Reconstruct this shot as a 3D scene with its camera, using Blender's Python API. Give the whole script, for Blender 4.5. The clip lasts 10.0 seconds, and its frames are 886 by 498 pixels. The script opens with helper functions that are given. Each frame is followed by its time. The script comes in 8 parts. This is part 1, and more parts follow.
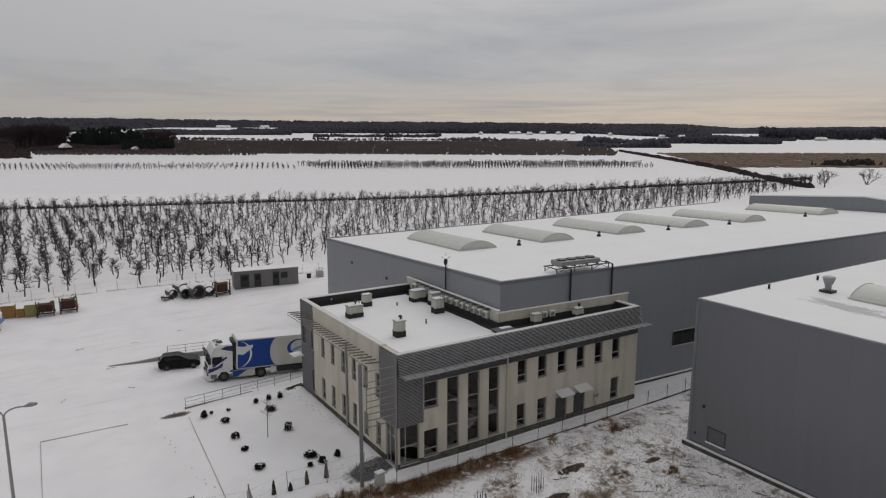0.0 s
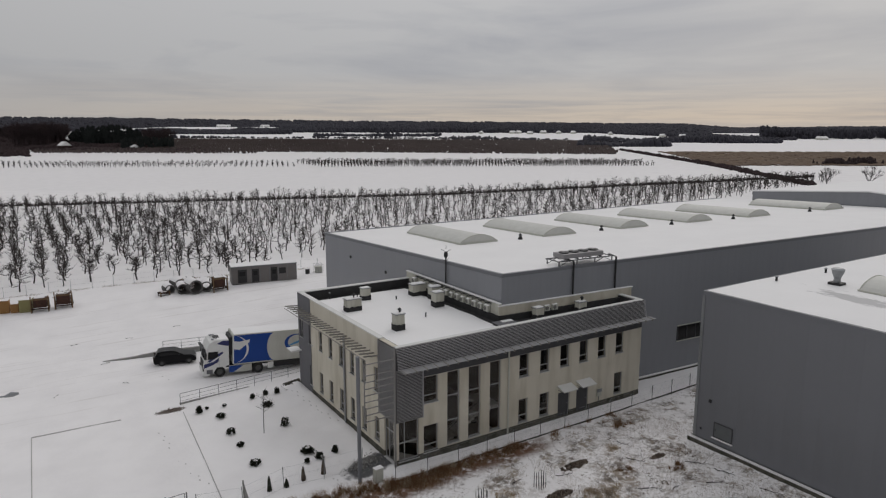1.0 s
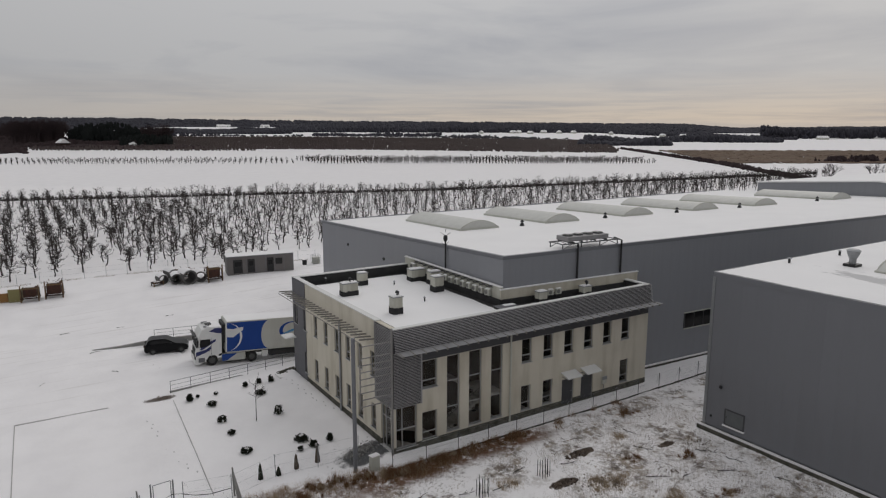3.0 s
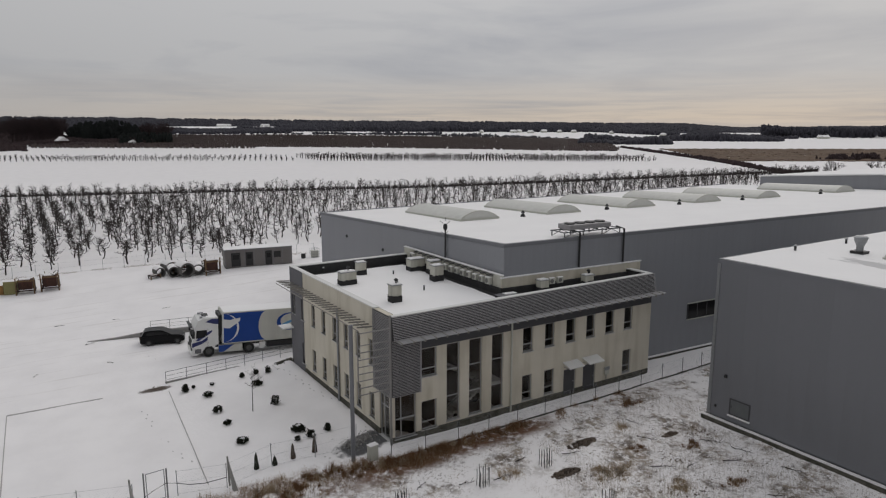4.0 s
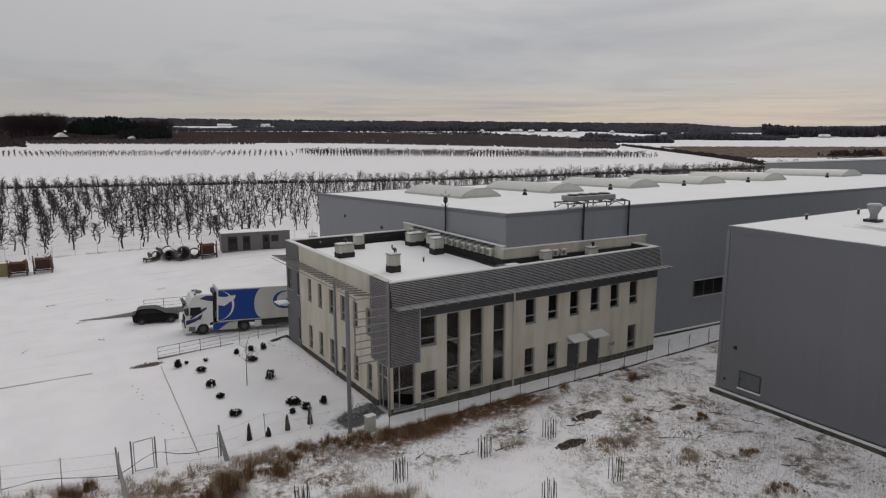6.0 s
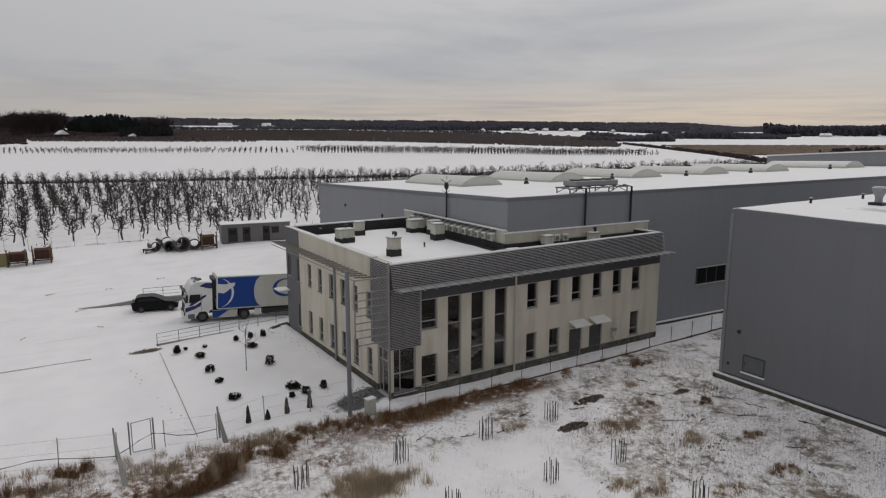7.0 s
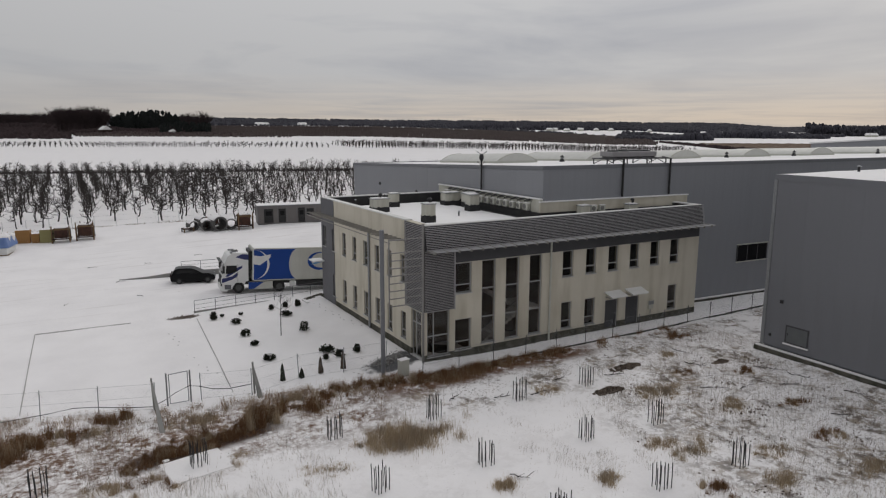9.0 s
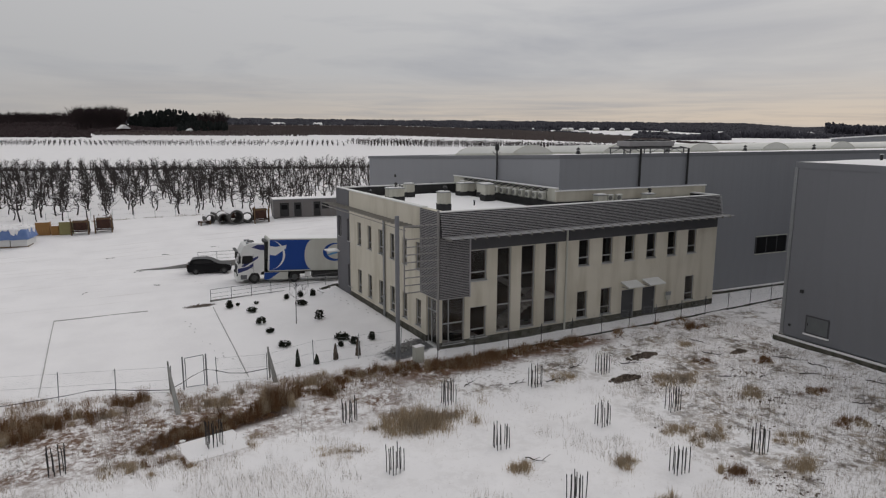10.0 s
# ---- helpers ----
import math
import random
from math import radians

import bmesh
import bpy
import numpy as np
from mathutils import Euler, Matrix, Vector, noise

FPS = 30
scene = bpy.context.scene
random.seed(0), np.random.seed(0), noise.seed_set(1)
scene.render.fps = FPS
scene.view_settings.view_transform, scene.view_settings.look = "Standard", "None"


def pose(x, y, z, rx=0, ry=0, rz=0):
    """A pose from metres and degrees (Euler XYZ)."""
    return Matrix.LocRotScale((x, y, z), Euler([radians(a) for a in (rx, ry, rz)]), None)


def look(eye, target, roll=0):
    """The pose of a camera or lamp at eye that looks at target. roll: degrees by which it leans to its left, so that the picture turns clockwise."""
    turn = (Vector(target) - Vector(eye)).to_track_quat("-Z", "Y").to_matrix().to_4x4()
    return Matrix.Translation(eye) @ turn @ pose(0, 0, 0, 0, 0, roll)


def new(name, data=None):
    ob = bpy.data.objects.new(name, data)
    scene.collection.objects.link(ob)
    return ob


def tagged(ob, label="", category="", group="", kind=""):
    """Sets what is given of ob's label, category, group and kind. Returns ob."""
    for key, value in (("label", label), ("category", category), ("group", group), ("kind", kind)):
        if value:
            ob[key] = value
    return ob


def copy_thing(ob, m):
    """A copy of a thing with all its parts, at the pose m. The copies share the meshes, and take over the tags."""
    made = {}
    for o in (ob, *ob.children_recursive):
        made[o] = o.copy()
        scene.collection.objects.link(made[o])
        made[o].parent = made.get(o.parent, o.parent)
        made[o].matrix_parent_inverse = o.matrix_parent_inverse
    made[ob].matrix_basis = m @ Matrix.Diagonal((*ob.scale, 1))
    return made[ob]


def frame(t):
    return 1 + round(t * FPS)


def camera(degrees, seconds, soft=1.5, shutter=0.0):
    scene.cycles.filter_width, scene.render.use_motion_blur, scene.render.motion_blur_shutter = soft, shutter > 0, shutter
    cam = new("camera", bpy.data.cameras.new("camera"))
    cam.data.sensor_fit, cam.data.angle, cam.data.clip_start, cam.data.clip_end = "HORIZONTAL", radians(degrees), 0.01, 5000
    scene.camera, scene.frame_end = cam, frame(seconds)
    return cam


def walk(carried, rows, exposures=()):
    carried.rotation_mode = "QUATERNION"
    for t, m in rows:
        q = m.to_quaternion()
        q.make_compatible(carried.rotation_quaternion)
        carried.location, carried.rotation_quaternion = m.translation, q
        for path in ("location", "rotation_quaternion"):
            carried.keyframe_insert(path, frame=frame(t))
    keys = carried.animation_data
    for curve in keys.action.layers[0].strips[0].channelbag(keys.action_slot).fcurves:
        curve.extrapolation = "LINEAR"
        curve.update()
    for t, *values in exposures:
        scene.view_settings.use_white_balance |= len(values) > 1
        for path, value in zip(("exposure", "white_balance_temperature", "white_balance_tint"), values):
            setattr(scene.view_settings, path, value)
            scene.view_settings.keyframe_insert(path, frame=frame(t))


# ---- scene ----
cam = camera(66.8, 10.0, soft=1.2)
EXPO = [(0.0, -0.07), (5.0, 0.0), (10.0, 0.05)]
PATH = [
    (0, (0.172, -0.076, 24.088), (1.233, 1.581, 23.731), 0.1),
    (0.5, (0.477, 0.376, 23.647), (1.537, 2.034, 23.29), 0.1),
    (1, (0.749, 0.791, 23.26), (1.809, 2.448, 22.902), 0.1),
    (1.5, (0.999, 1.173, 22.81), (2.059, 2.831, 22.453), 0.1),
    (2, (1.25, 1.534, 22.358), (2.31, 3.192, 22.001), 0.1),
    (2.5, (1.483, 1.872, 21.895), (2.543, 3.53, 21.539), 0.1),
    (4, (2.116, 2.743, 20.382), (3.175, 4.401, 20.025), 0.1),
    (4.5, (2.285, 3.024, 19.722), (3.344, 4.683, 19.366), 0.1),
    (5, (2.447, 3.244, 19.119), (3.505, 4.903, 18.763), 0.1),
    (5.5, (2.603, 3.455, 18.498), (3.661, 5.114, 18.143), 0.1),
    (7, (2.827, 3.794, 16.734), (3.883, 5.455, 16.378), 0.1),
    (7.5, (2.781, 3.76, 16.102), (3.829, 5.426, 15.745), 0.2),
    (8, (2.713, 3.73, 15.422), (3.75, 5.403, 15.067), 0.2),
    (8.5, (2.662, 3.727, 14.908), (3.672, 5.416, 14.553), 0.2),
    (9, (2.627, 3.702, 14.388), (3.6, 5.413, 14.033), 0.2),
    (9.5, (2.65, 3.697, 13.945), (3.6, 5.421, 13.59), 0.2),
    (10, (2.58, 3.704, 13.556), (3.515, 5.436, 13.202), 0.2),
]
walk(cam, [(t, look(eye, target, roll)) for t, eye, target, roll in PATH], EXPO)

# ---- light: an even overcast winter dusk ----
SUN_AZ, SUN_EL = radians(62), radians(14)     # azimuth clockwise from +y
GLOW_AZ = radians(55)                         # where the cloud edge lets warm light through
world = bpy.data.worlds.new("sky")
scene.world = world
world.use_nodes = True
wn, wl = world.node_tree.nodes, world.node_tree.links
wn.clear()


def wnode(kind, **kw):
    n = wn.new(kind)
    for k, v in kw.items():
        n.inputs[k].default_value = v
    return n


def wmath(op, a, b=None, clamp=False):
    n = wn.new("ShaderNodeMath")
    n.operation, n.use_clamp = op, clamp
    for i, v in enumerate((a, b)):
        if v is None:
            continue
        if isinstance(v, (int, float)):
            n.inputs[i].default_value = v
        else:
            wl.new(v, n.inputs[i])
    return n.outputs[0]


def wmix(fac, a, b):
    n = wn.new("ShaderNodeMix")
    n.data_type = "RGBA"
    for i, v in ((0, fac), (6, a), (7, b)):
        if isinstance(v, (int, float, tuple)):
            n.inputs[i].default_value = v
        else:
            wl.new(v, n.inputs[i])
    return n.outputs[2]


SKY_GAIN, ZENITH = 0.81, 0.98     # an overcast sky is brightest overhead
wc = wn.new("ShaderNodeTexCoord")
sep = wn.new("ShaderNodeSeparateXYZ")
wl.new(wc.outputs["Generated"], sep.inputs[0])
elev = sep.outputs["Z"]
# cloud deck: stretched in plan, flattened towards the horizon
mp = wn.new("ShaderNodeMapping")
mp.inputs["Scale"].default_value = (1.6, 1.6, 9.0)
wl.new(wc.outputs["Generated"], mp.inputs[0])
big = wnode("ShaderNodeTexNoise", Scale=1.5, Detail=5.0, Roughness=0.55, Distortion=0.4)
wl.new(mp.outputs[0], big.inputs["Vector"])
mp2 = wn.new("ShaderNodeMapping")
mp2.inputs["Scale"].default_value = (2.2, 2.2, 46.0)
wl.new(wc.outputs["Generated"], mp2.inputs[0])
fine = wnode("ShaderNodeTexNoise", Scale=2.0, Detail=6.0, Roughness=0.6, Distortion=0.3)
wl.new(mp2.outputs[0], fine.inputs["Vector"])
cloud = wmix(wmath("MULTIPLY_ADD", wmath("SUBTRACT", big.outputs[0], 0.36), 3.6, True), (0.385, 0.395, 0.43, 1), (0.52, 0.52, 0.53, 1))
# the last light low over the land
glow = wmath("SUBTRACT", 1.0, wmath("DIVIDE", wmath("ABSOLUTE", wmath("SUBTRACT", elev, 0.014)), 0.062), True)
streak = wmath("MULTIPLY_ADD", wmath("SUBTRACT", fine.outputs[0], 0.46), 4.0, True)
sunward = wn.new("ShaderNodeVectorMath")
sunward.operation = "DOT_PRODUCT"
wl.new(wc.outputs["Generated"], sunward.inputs[0])
sunward.inputs[1].default_value = (math.sin(GLOW_AZ), math.cos(GLOW_AZ), 0)
side = wmath("MULTIPLY_ADD", sunward.outputs["Value"], 1.5, True)
side.node.inputs[2].default_value = -0.42
warm = wmix(streak, (0.445, 0.42, 0.41, 1), (0.64, 0.563, 0.485, 1))
deck = wmix(wmath("MULTIPLY", glow, side), cloud, warm)
sky = wn.new("ShaderNodeTexSky")
sky.sky_type, sky.sun_disc = "NISHITA", False
sky.sun_elevation, sky.sun_rotation = SUN_EL, SUN_AZ
bg_deck, bg_sky = wn.new("ShaderNodeBackground"), wn.new("ShaderNodeBackground")
wl.new(deck, bg_deck.inputs[0])
wl.new(wmath("MULTIPLY_ADD", wmath("MAXIMUM", elev, 0.0), ZENITH), bg_deck.inputs[1])
bg_deck.inputs[1].links[0].from_node.inputs[2].default_value = SKY_GAIN
brighter = wmath("MULTIPLY_ADD", sunward.outputs["Value"], 0.22)     # towards the low sun
brighter.node.inputs[2].default_value = 0.80
away = wn.new("ShaderNodeVectorMath")     # unseen deck behind the view, dimmed to darken the front walls
away.operation = "DOT_PRODUCT"
wl.new(wc.outputs["Generated"], away.inputs[0])
away.inputs[1].default_value = (0.30, -0.95, 0)
back_dim = wmath("MULTIPLY_ADD", wmath("MAXIMUM", away.outputs["Value"], 0.0), -0.20)
back_dim.node.inputs[2].default_value = 1.0
wl.new(wmath("MULTIPLY", wmath("MULTIPLY", bg_deck.inputs[1].links[0].from_socket, brighter), back_dim), bg_deck.inputs[1])
wl.new(sky.outputs[0], bg_sky.inputs[0])
bg_sky.inputs[1].default_value = 0.001
both = wn.new("ShaderNodeAddShader")
wl.new(bg_deck.outputs[0], both.inputs[0])
wl.new(bg_sky.outputs[0], both.inputs[1])
wout = wn.new("ShaderNodeOutputWorld")
wl.new(both.outputs[0], wout.inputs[0])

sun = new("sun", bpy.data.lights.new("sun", "SUN"))
sun.data.energy, sun.data.angle, sun.data.color = 0.5, radians(40), (1.0, 0.93, 0.86)
sun.matrix_world = look((math.sin(SUN_AZ) * 100, math.cos(SUN_AZ) * 100, 100 * math.tan(radians(35))), (0, 0, 0))


# ---- materials ----
def material(name, base, base2=None, rough=0.8, metal=0.0, scale=3.0, detail=6.0, bump=0.15, bump_scale=20.0, contrast=1.6, spec=0.3, island=0.0, streaks=0.0, dirt=None, dirt_amount=0.0, blades=None):
    """A surface with two colours mixed by coarse noise, a fine grain, bump, and optional dirt, runs and piece-to-piece change."""
    m = bpy.data.materials.new(name)
    m.use_nodes = True
    n, l = m.node_tree.nodes, m.node_tree.links
    p = n["Principled BSDF"]
    base2 = base2 or tuple(c * 0.82 for c in base)
    co = n.new("ShaderNodeTexCoord").outputs["Object"]
    def noise_node(sc, det, vec=co):
        t = n.new("ShaderNodeTexNoise")
        t.inputs["Scale"].default_value, t.inputs["Detail"].default_value = sc, det
        l.new(vec, t.inputs["Vector"])
        return t.outputs[0]
    def mth(op, a, b, c=None):
        t = n.new("ShaderNodeMath")
        t.operation, t.use_clamp = op, True
        for i, v in enumerate((a, b, c)):
            if v is None:
                continue
            if isinstance(v, (int, float)):
                t.inputs[i].default_value = v
            else:
                l.new(v, t.inputs[i])
        return t.outputs[0]
    def mixc(f, a, b):
        t = n.new("ShaderNodeMix")
        t.data_type = "RGBA"
        for i, v in ((0, f), (6, a), (7, b)):
            if isinstance(v, (int, float, tuple)):
                t.inputs[i].default_value = v if not isinstance(v, tuple) else (*v, 1) if len(v) == 3 else v
            else:
                l.new(v, t.inputs[i])
        return t.outputs[2]
    f = mth("MULTIPLY_ADD", noise_node(scale, detail), contrast, 0.5 - contrast / 2)
    g = noise_node(bump_scale, 4.0)
    col = mixc(mth("MULTIPLY_ADD", g, 0.35, mth("MULTIPLY", f, 0.8)), base, base2)
    if dirt:
        mp_ = n.new("ShaderNodeMapping")
        mp_.inputs["Scale"].default_value = (0.9 * streaks, 0.9 * streaks, 0.16) if streaks else (1, 1, 1)
        l.new(co, mp_.inputs[0])
        d = mth("MULTIPLY_ADD", noise_node(1.3, 7.0, mp_.outputs[0]), 2.8, -1.30)
        col = mixc(mth("MULTIPLY", d, dirt_amount), col, dirt)
    if blades:
        col = mixc(mth("POWER", n.new("ShaderNodeNewGeometry").outputs["Random Per Island"], 1.3), col, blades)
    if island:
        oi = n.new("ShaderNodeObjectInfo").outputs["Random"]
        hs = n.new("ShaderNodeHueSaturation")
        l.new(col, hs.inputs["Color"])
        t = n.new("ShaderNodeMath")
        t.operation = "MULTIPLY_ADD"
        l.new(oi, t.inputs[0])
        t.inputs[1].default_value, t.inputs[2].default_value = island, 1 - island / 2
        l.new(t.outputs[0], hs.inputs["Value"])
        col = hs.outputs[0]
    l.new(col, p.inputs["Base Color"])
    p.inputs["Roughness"].default_value, p.inputs["Metallic"].default_value = rough, metal
    p.inputs["Specular IOR Level"].default_value = spec
    if bump:
        bn = n.new("ShaderNodeBump")
        bn.inputs["Strength"].default_value, bn.inputs["Distance"].default_value = bump, 0.03
        l.new(g, bn.inputs["Height"])
        l.new(bn.outputs[0], p.inputs["Normal"])
    return m


M = {}
M["snow"] = material("snow", (0.853, 0.838, 0.842), (0.783, 0.768, 0.774), 0.85, scale=0.35, bump=0.25, bump_scale=5, spec=0.2)
M["roof_snow"] = material("roof_snow", (0.87, 0.862, 0.862), (0.81, 0.802, 0.805), 0.85, scale=0.25, bump=0.15, bump_scale=4, spec=0.2)
M["cream"] = material("cream_render", (0.66, 0.62, 0.53), (0.55, 0.515, 0.43), 0.9, scale=0.45, bump=0.2, bump_scale=60, dirt=(0.30, 0.265, 0.18), dirt_amount=0.55, streaks=1)
M["pale_render"] = material("pale_render", (0.62, 0.61, 0.545), (0.50, 0.495, 0.43), 0.9, scale=1.2, bump=0.2, bump_scale=60, dirt=(0.22, 0.19, 0.13), dirt_amount=0.6, streaks=1)
M["endbay"] = material("grey_end_render", (0.17, 0.17, 0.18), (0.13, 0.13, 0.14), 0.9, scale=0.8, bump=0.2, bump_scale=60)
M["coping"] = material("coping_metal", (0.72, 0.72, 0.71), (0.60, 0.60, 0.585), 0.6, scale=1.5, bump=0.1)
M["stone"] = material("dark_stone", (0.20, 0.195, 0.19), (0.10, 0.10, 0.095), 0.95, scale=3, bump=0.4, island=0.0, blades=(0.32, 0.31, 0.30))
# shade under the sunshade shelf is put into this grey; endbay stays lighter
M["greyrender"] = material("darkened_grey_render", (0.095, 0.095, 0.10), (0.07, 0.07, 0.075), 0.9, scale=0.8, bump=0.2, bump_scale=60)
M["plinth"] = material("plinth_plaster", (0.15, 0.14, 0.12), (0.040, 0.042, 0.030), 0.95, scale=2.2, contrast=2.4, bump=0.4, bump_scale=40)
M["panel"] = material("grey_cladding", (0.182, 0.187, 0.205), (0.165, 0.170, 0.186), 0.5, 0.0, scale=0.25, bump=0.03, bump_scale=8, spec=0.5, island=0.03, dirt=(0.13, 0.13, 0.14), dirt_amount=0.25, streaks=1)
M["hall_panel"] = material("blue_grey_cladding", (0.266, 0.274, 0.296), (0.242, 0.250, 0.270), 0.45, 0.0, scale=0.25, bump=0.03, bump_scale=8, spec=0.5, island=0.03, dirt=(0.16, 0.16, 0.175), dirt_amount=0.25, streaks=1)
M["trim"] = material("grey_trim", (0.195, 0.201, 0.218), (0.175, 0.181, 0.197), 0.45, 0.1, scale=1, bump=0.02)
M["metal"] = material("galvanised", (0.34, 0.35, 0.36), (0.26, 0.27, 0.28), 0.45, 0.6, scale=6, bump=0.05)
M["slat"] = material("slat_aluminium", (0.46, 0.45, 0.46), (0.36, 0.355, 0.36), 0.5, 0.2, scale=2, bump=0.02)
M["bitumen"] = material("bitumen", (0.022, 0.022, 0.024), (0.045, 0.045, 0.045), 0.85, scale=2, bump=0.3)
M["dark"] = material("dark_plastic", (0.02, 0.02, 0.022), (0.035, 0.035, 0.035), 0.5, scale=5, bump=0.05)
M["white"] = material("white_paint", (0.74, 0.74, 0.73), (0.66, 0.66, 0.65), 0.45, scale=2, bump=0.03)
M["offwhite"] = material("off_white_metal", (0.55, 0.55, 0.50), (0.45, 0.45, 0.40), 0.6, scale=2, bump=0.08)
M["frame"] = material("window_frame", (0.38, 0.38, 0.38), (0.31, 0.31, 0.31), 0.5, scale=4, bump=0.02)
M["concrete"] = material("concrete", (0.33, 0.32, 0.31), (0.22, 0.22, 0.21), 0.95, scale=1.5, bump=0.4)
M["rust"] = material("rusty_steel", (0.060, 0.032, 0.024), (0.034, 0.024, 0.022), 0.85, 0.2, scale=6, bump=0.3)
M["blue"] = material("blue_print", (0.012, 0.06, 0.29), (0.010, 0.05, 0.24), 0.45, scale=1, bump=0.02)
M["navy"] = material("navy_print", (0.035, 0.042, 0.14), (0.028, 0.034, 0.115), 0.5, scale=1, bump=0.02)
M["lightblue"] = material("light_blue_print", (0.10, 0.30, 0.55), (0.08, 0.25, 0.48), 0.45, scale=1, bump=0.02)
M["wood"] = material("weathered_wood", (0.20, 0.13, 0.07), (0.13, 0.085, 0.05), 0.9, scale=4, bump=0.3)
M["bark"] = material("bark", (0.026, 0.022, 0.021), (0.044, 0.036, 0.033), 0.95, scale=6, bump=0.4)
M["glassy"] = material("black_paint", (0.004, 0.004, 0.005), (0.007, 0.007, 0.008), 0.30, scale=2, bump=0.0, spec=0.14)
M["tyre"] = material("tyre_rubber", (0.018, 0.018, 0.018), (0.03, 0.03, 0.03), 0.9, scale=8, bump=0.2)
M["evergreen"] = material("evergreen", (0.013, 0.017, 0.012), (0.032, 0.035, 0.022), 0.9, scale=6, bump=0.3)
M["grass"] = material("dry_grass", (0.190, 0.088, 0.042), (0.098, 0.050, 0.030), 0.95, scale=0.5, bump=0.0, blades=(0.31, 0.19, 0.10))
M["tan_grass"] = material("tan_grass", (0.43, 0.33, 0.215), (0.29, 0.21, 0.135), 0.95, scale=0.5, bump=0.0, blades=(0.60, 0.51, 0.38))
M["stalks"] = material("dead_stalks", (0.075, 0.055, 0.045), (0.045, 0.036, 0.032), 0.95, scale=0.6, bump=0.0, blades=(0.14, 0.11, 0.085))
M["clod"] = material("earth_clods", (0.085, 0.065, 0.055), (0.15, 0.12, 0.10), 0.95, scale=2.0, bump=0.3)
# the blue of distance haze is put into this base colour
M["woods"] = material("hazed_woods", (0.054, 0.053, 0.066), (0.040, 0.039, 0.049), 0.95, scale=0.05, bump=0.0)
M["dusted"] = material("snow_dusted_aluminium", (0.60, 0.60, 0.60), (0.38, 0.38, 0.385), 0.7, scale=2.5, bump=0.1)
# slats in a darker tone, for the corner louvres and condenser casing
M["side_slat"] = material("darker_slat", (0.35, 0.34, 0.345), (0.26, 0.255, 0.26), 0.6, 0.1, scale=2, bump=0.02)
M["shelf"] = material("dusted_shelf", (0.38, 0.375, 0.38), (0.22, 0.22, 0.225), 0.7, scale=2.5, bump=0.1)
M["rod"] = material("rod_steel", (0.31, 0.30, 0.29), (0.24, 0.23, 0.225), 0.55, 0.3, scale=3, bump=0.05)
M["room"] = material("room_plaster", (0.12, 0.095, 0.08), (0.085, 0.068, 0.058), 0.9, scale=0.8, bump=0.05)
M["pergola"] = material("pergola_steel", (0.34, 0.325, 0.30), (0.20, 0.19, 0.17), 0.6, 0.2, scale=3, bump=0.05)
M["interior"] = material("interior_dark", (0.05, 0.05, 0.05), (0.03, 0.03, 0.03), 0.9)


def glass_material():
    """Clear panes: see-through face on, mirror-like at a slant."""
    m = bpy.data.materials.new("window_glass")
    m.use_nodes = True
    n, l = m.node_tree.nodes, m.node_tree.links
    n.remove(n["Principled BSDF"])
    tr, gl, fr, mx = n.new("ShaderNodeBsdfTransparent"), n.new("ShaderNodeBsdfGlossy"), n.new("ShaderNodeLayerWeight"), n.new("ShaderNodeMixShader")
    tr.inputs[0].default_value = (0.80, 0.79, 0.77, 1)
    gl.inputs["Roughness"].default_value = 0.03
    pw, mu = n.new("ShaderNodeMath"), n.new("ShaderNodeMath")
    pw.operation, mu.operation = "POWER", "MULTIPLY_ADD"
    l.new(fr.outputs["Facing"], pw.inputs[0])
    pw.inputs[1].default_value = 4.0
    l.new(pw.outputs[0], mu.inputs[0])
    mu.inputs[1].default_value, mu.inputs[2].default_value = 0.7, 0.035
    l.new(mu.outputs[0], mx.inputs[0])
    l.new(tr.outputs[0], mx.inputs[1])
    l.new(gl.outputs[0], mx.inputs[2])
    l.new(mx.outputs[0], n["Material Output"].inputs[0])
    return m


def dark_glass_material():
    """Tinted panes with nothing lit behind them."""
    m = bpy.data.materials.new("dark_glass")
    m.use_nodes = True
    p = m.node_tree.nodes["Principled BSDF"]
    p.inputs["Base Color"].default_value = (0.012, 0.012, 0.013, 1)
    p.inputs["Roughness"].default_value = 0.06
    p.inputs["Specular IOR Level"].default_value = 0.22
    return m


M["dark_glass"] = dark_glass_material()
M["glass"] = glass_material()


# ---- building blocks ----
def box(bm, x0, x1, y0, y1, z0, z1):
    vs = [bm.verts.new(c) for c in ((x0, y0, z0), (x1, y0, z0), (x1, y1, z0), (x0, y1, z0), (x0, y0, z1), (x1, y0, z1), (x1, y1, z1), (x0, y1, z1))]
    for f in ((0, 3, 2, 1), (4, 5, 6, 7), (0, 1, 5, 4), (1, 2, 6, 5), (2, 3, 7, 6), (3, 0, 4, 7)):
        bm.faces.new([vs[i] for i in f])
    return vs


def prism(bm, outline, y0, y1, m=None):
    """A solid whose outline lies in x and z, from y0 to y1; m then moves it."""
    a = [bm.verts.new((x, y0, z)) for x, z in outline]
    b = [bm.verts.new((x, y1, z)) for x, z in outline]
    n = len(outline)
    bm.faces.new(a)
    bm.faces.new(b[::-1])
    for i in range(n):
        bm.faces.new((a[i], b[i], b[(i + 1) % n], a[(i + 1) % n]))
    if m is not None:
        bmesh.ops.transform(bm, matrix=m, verts=a + b)
    return a + b


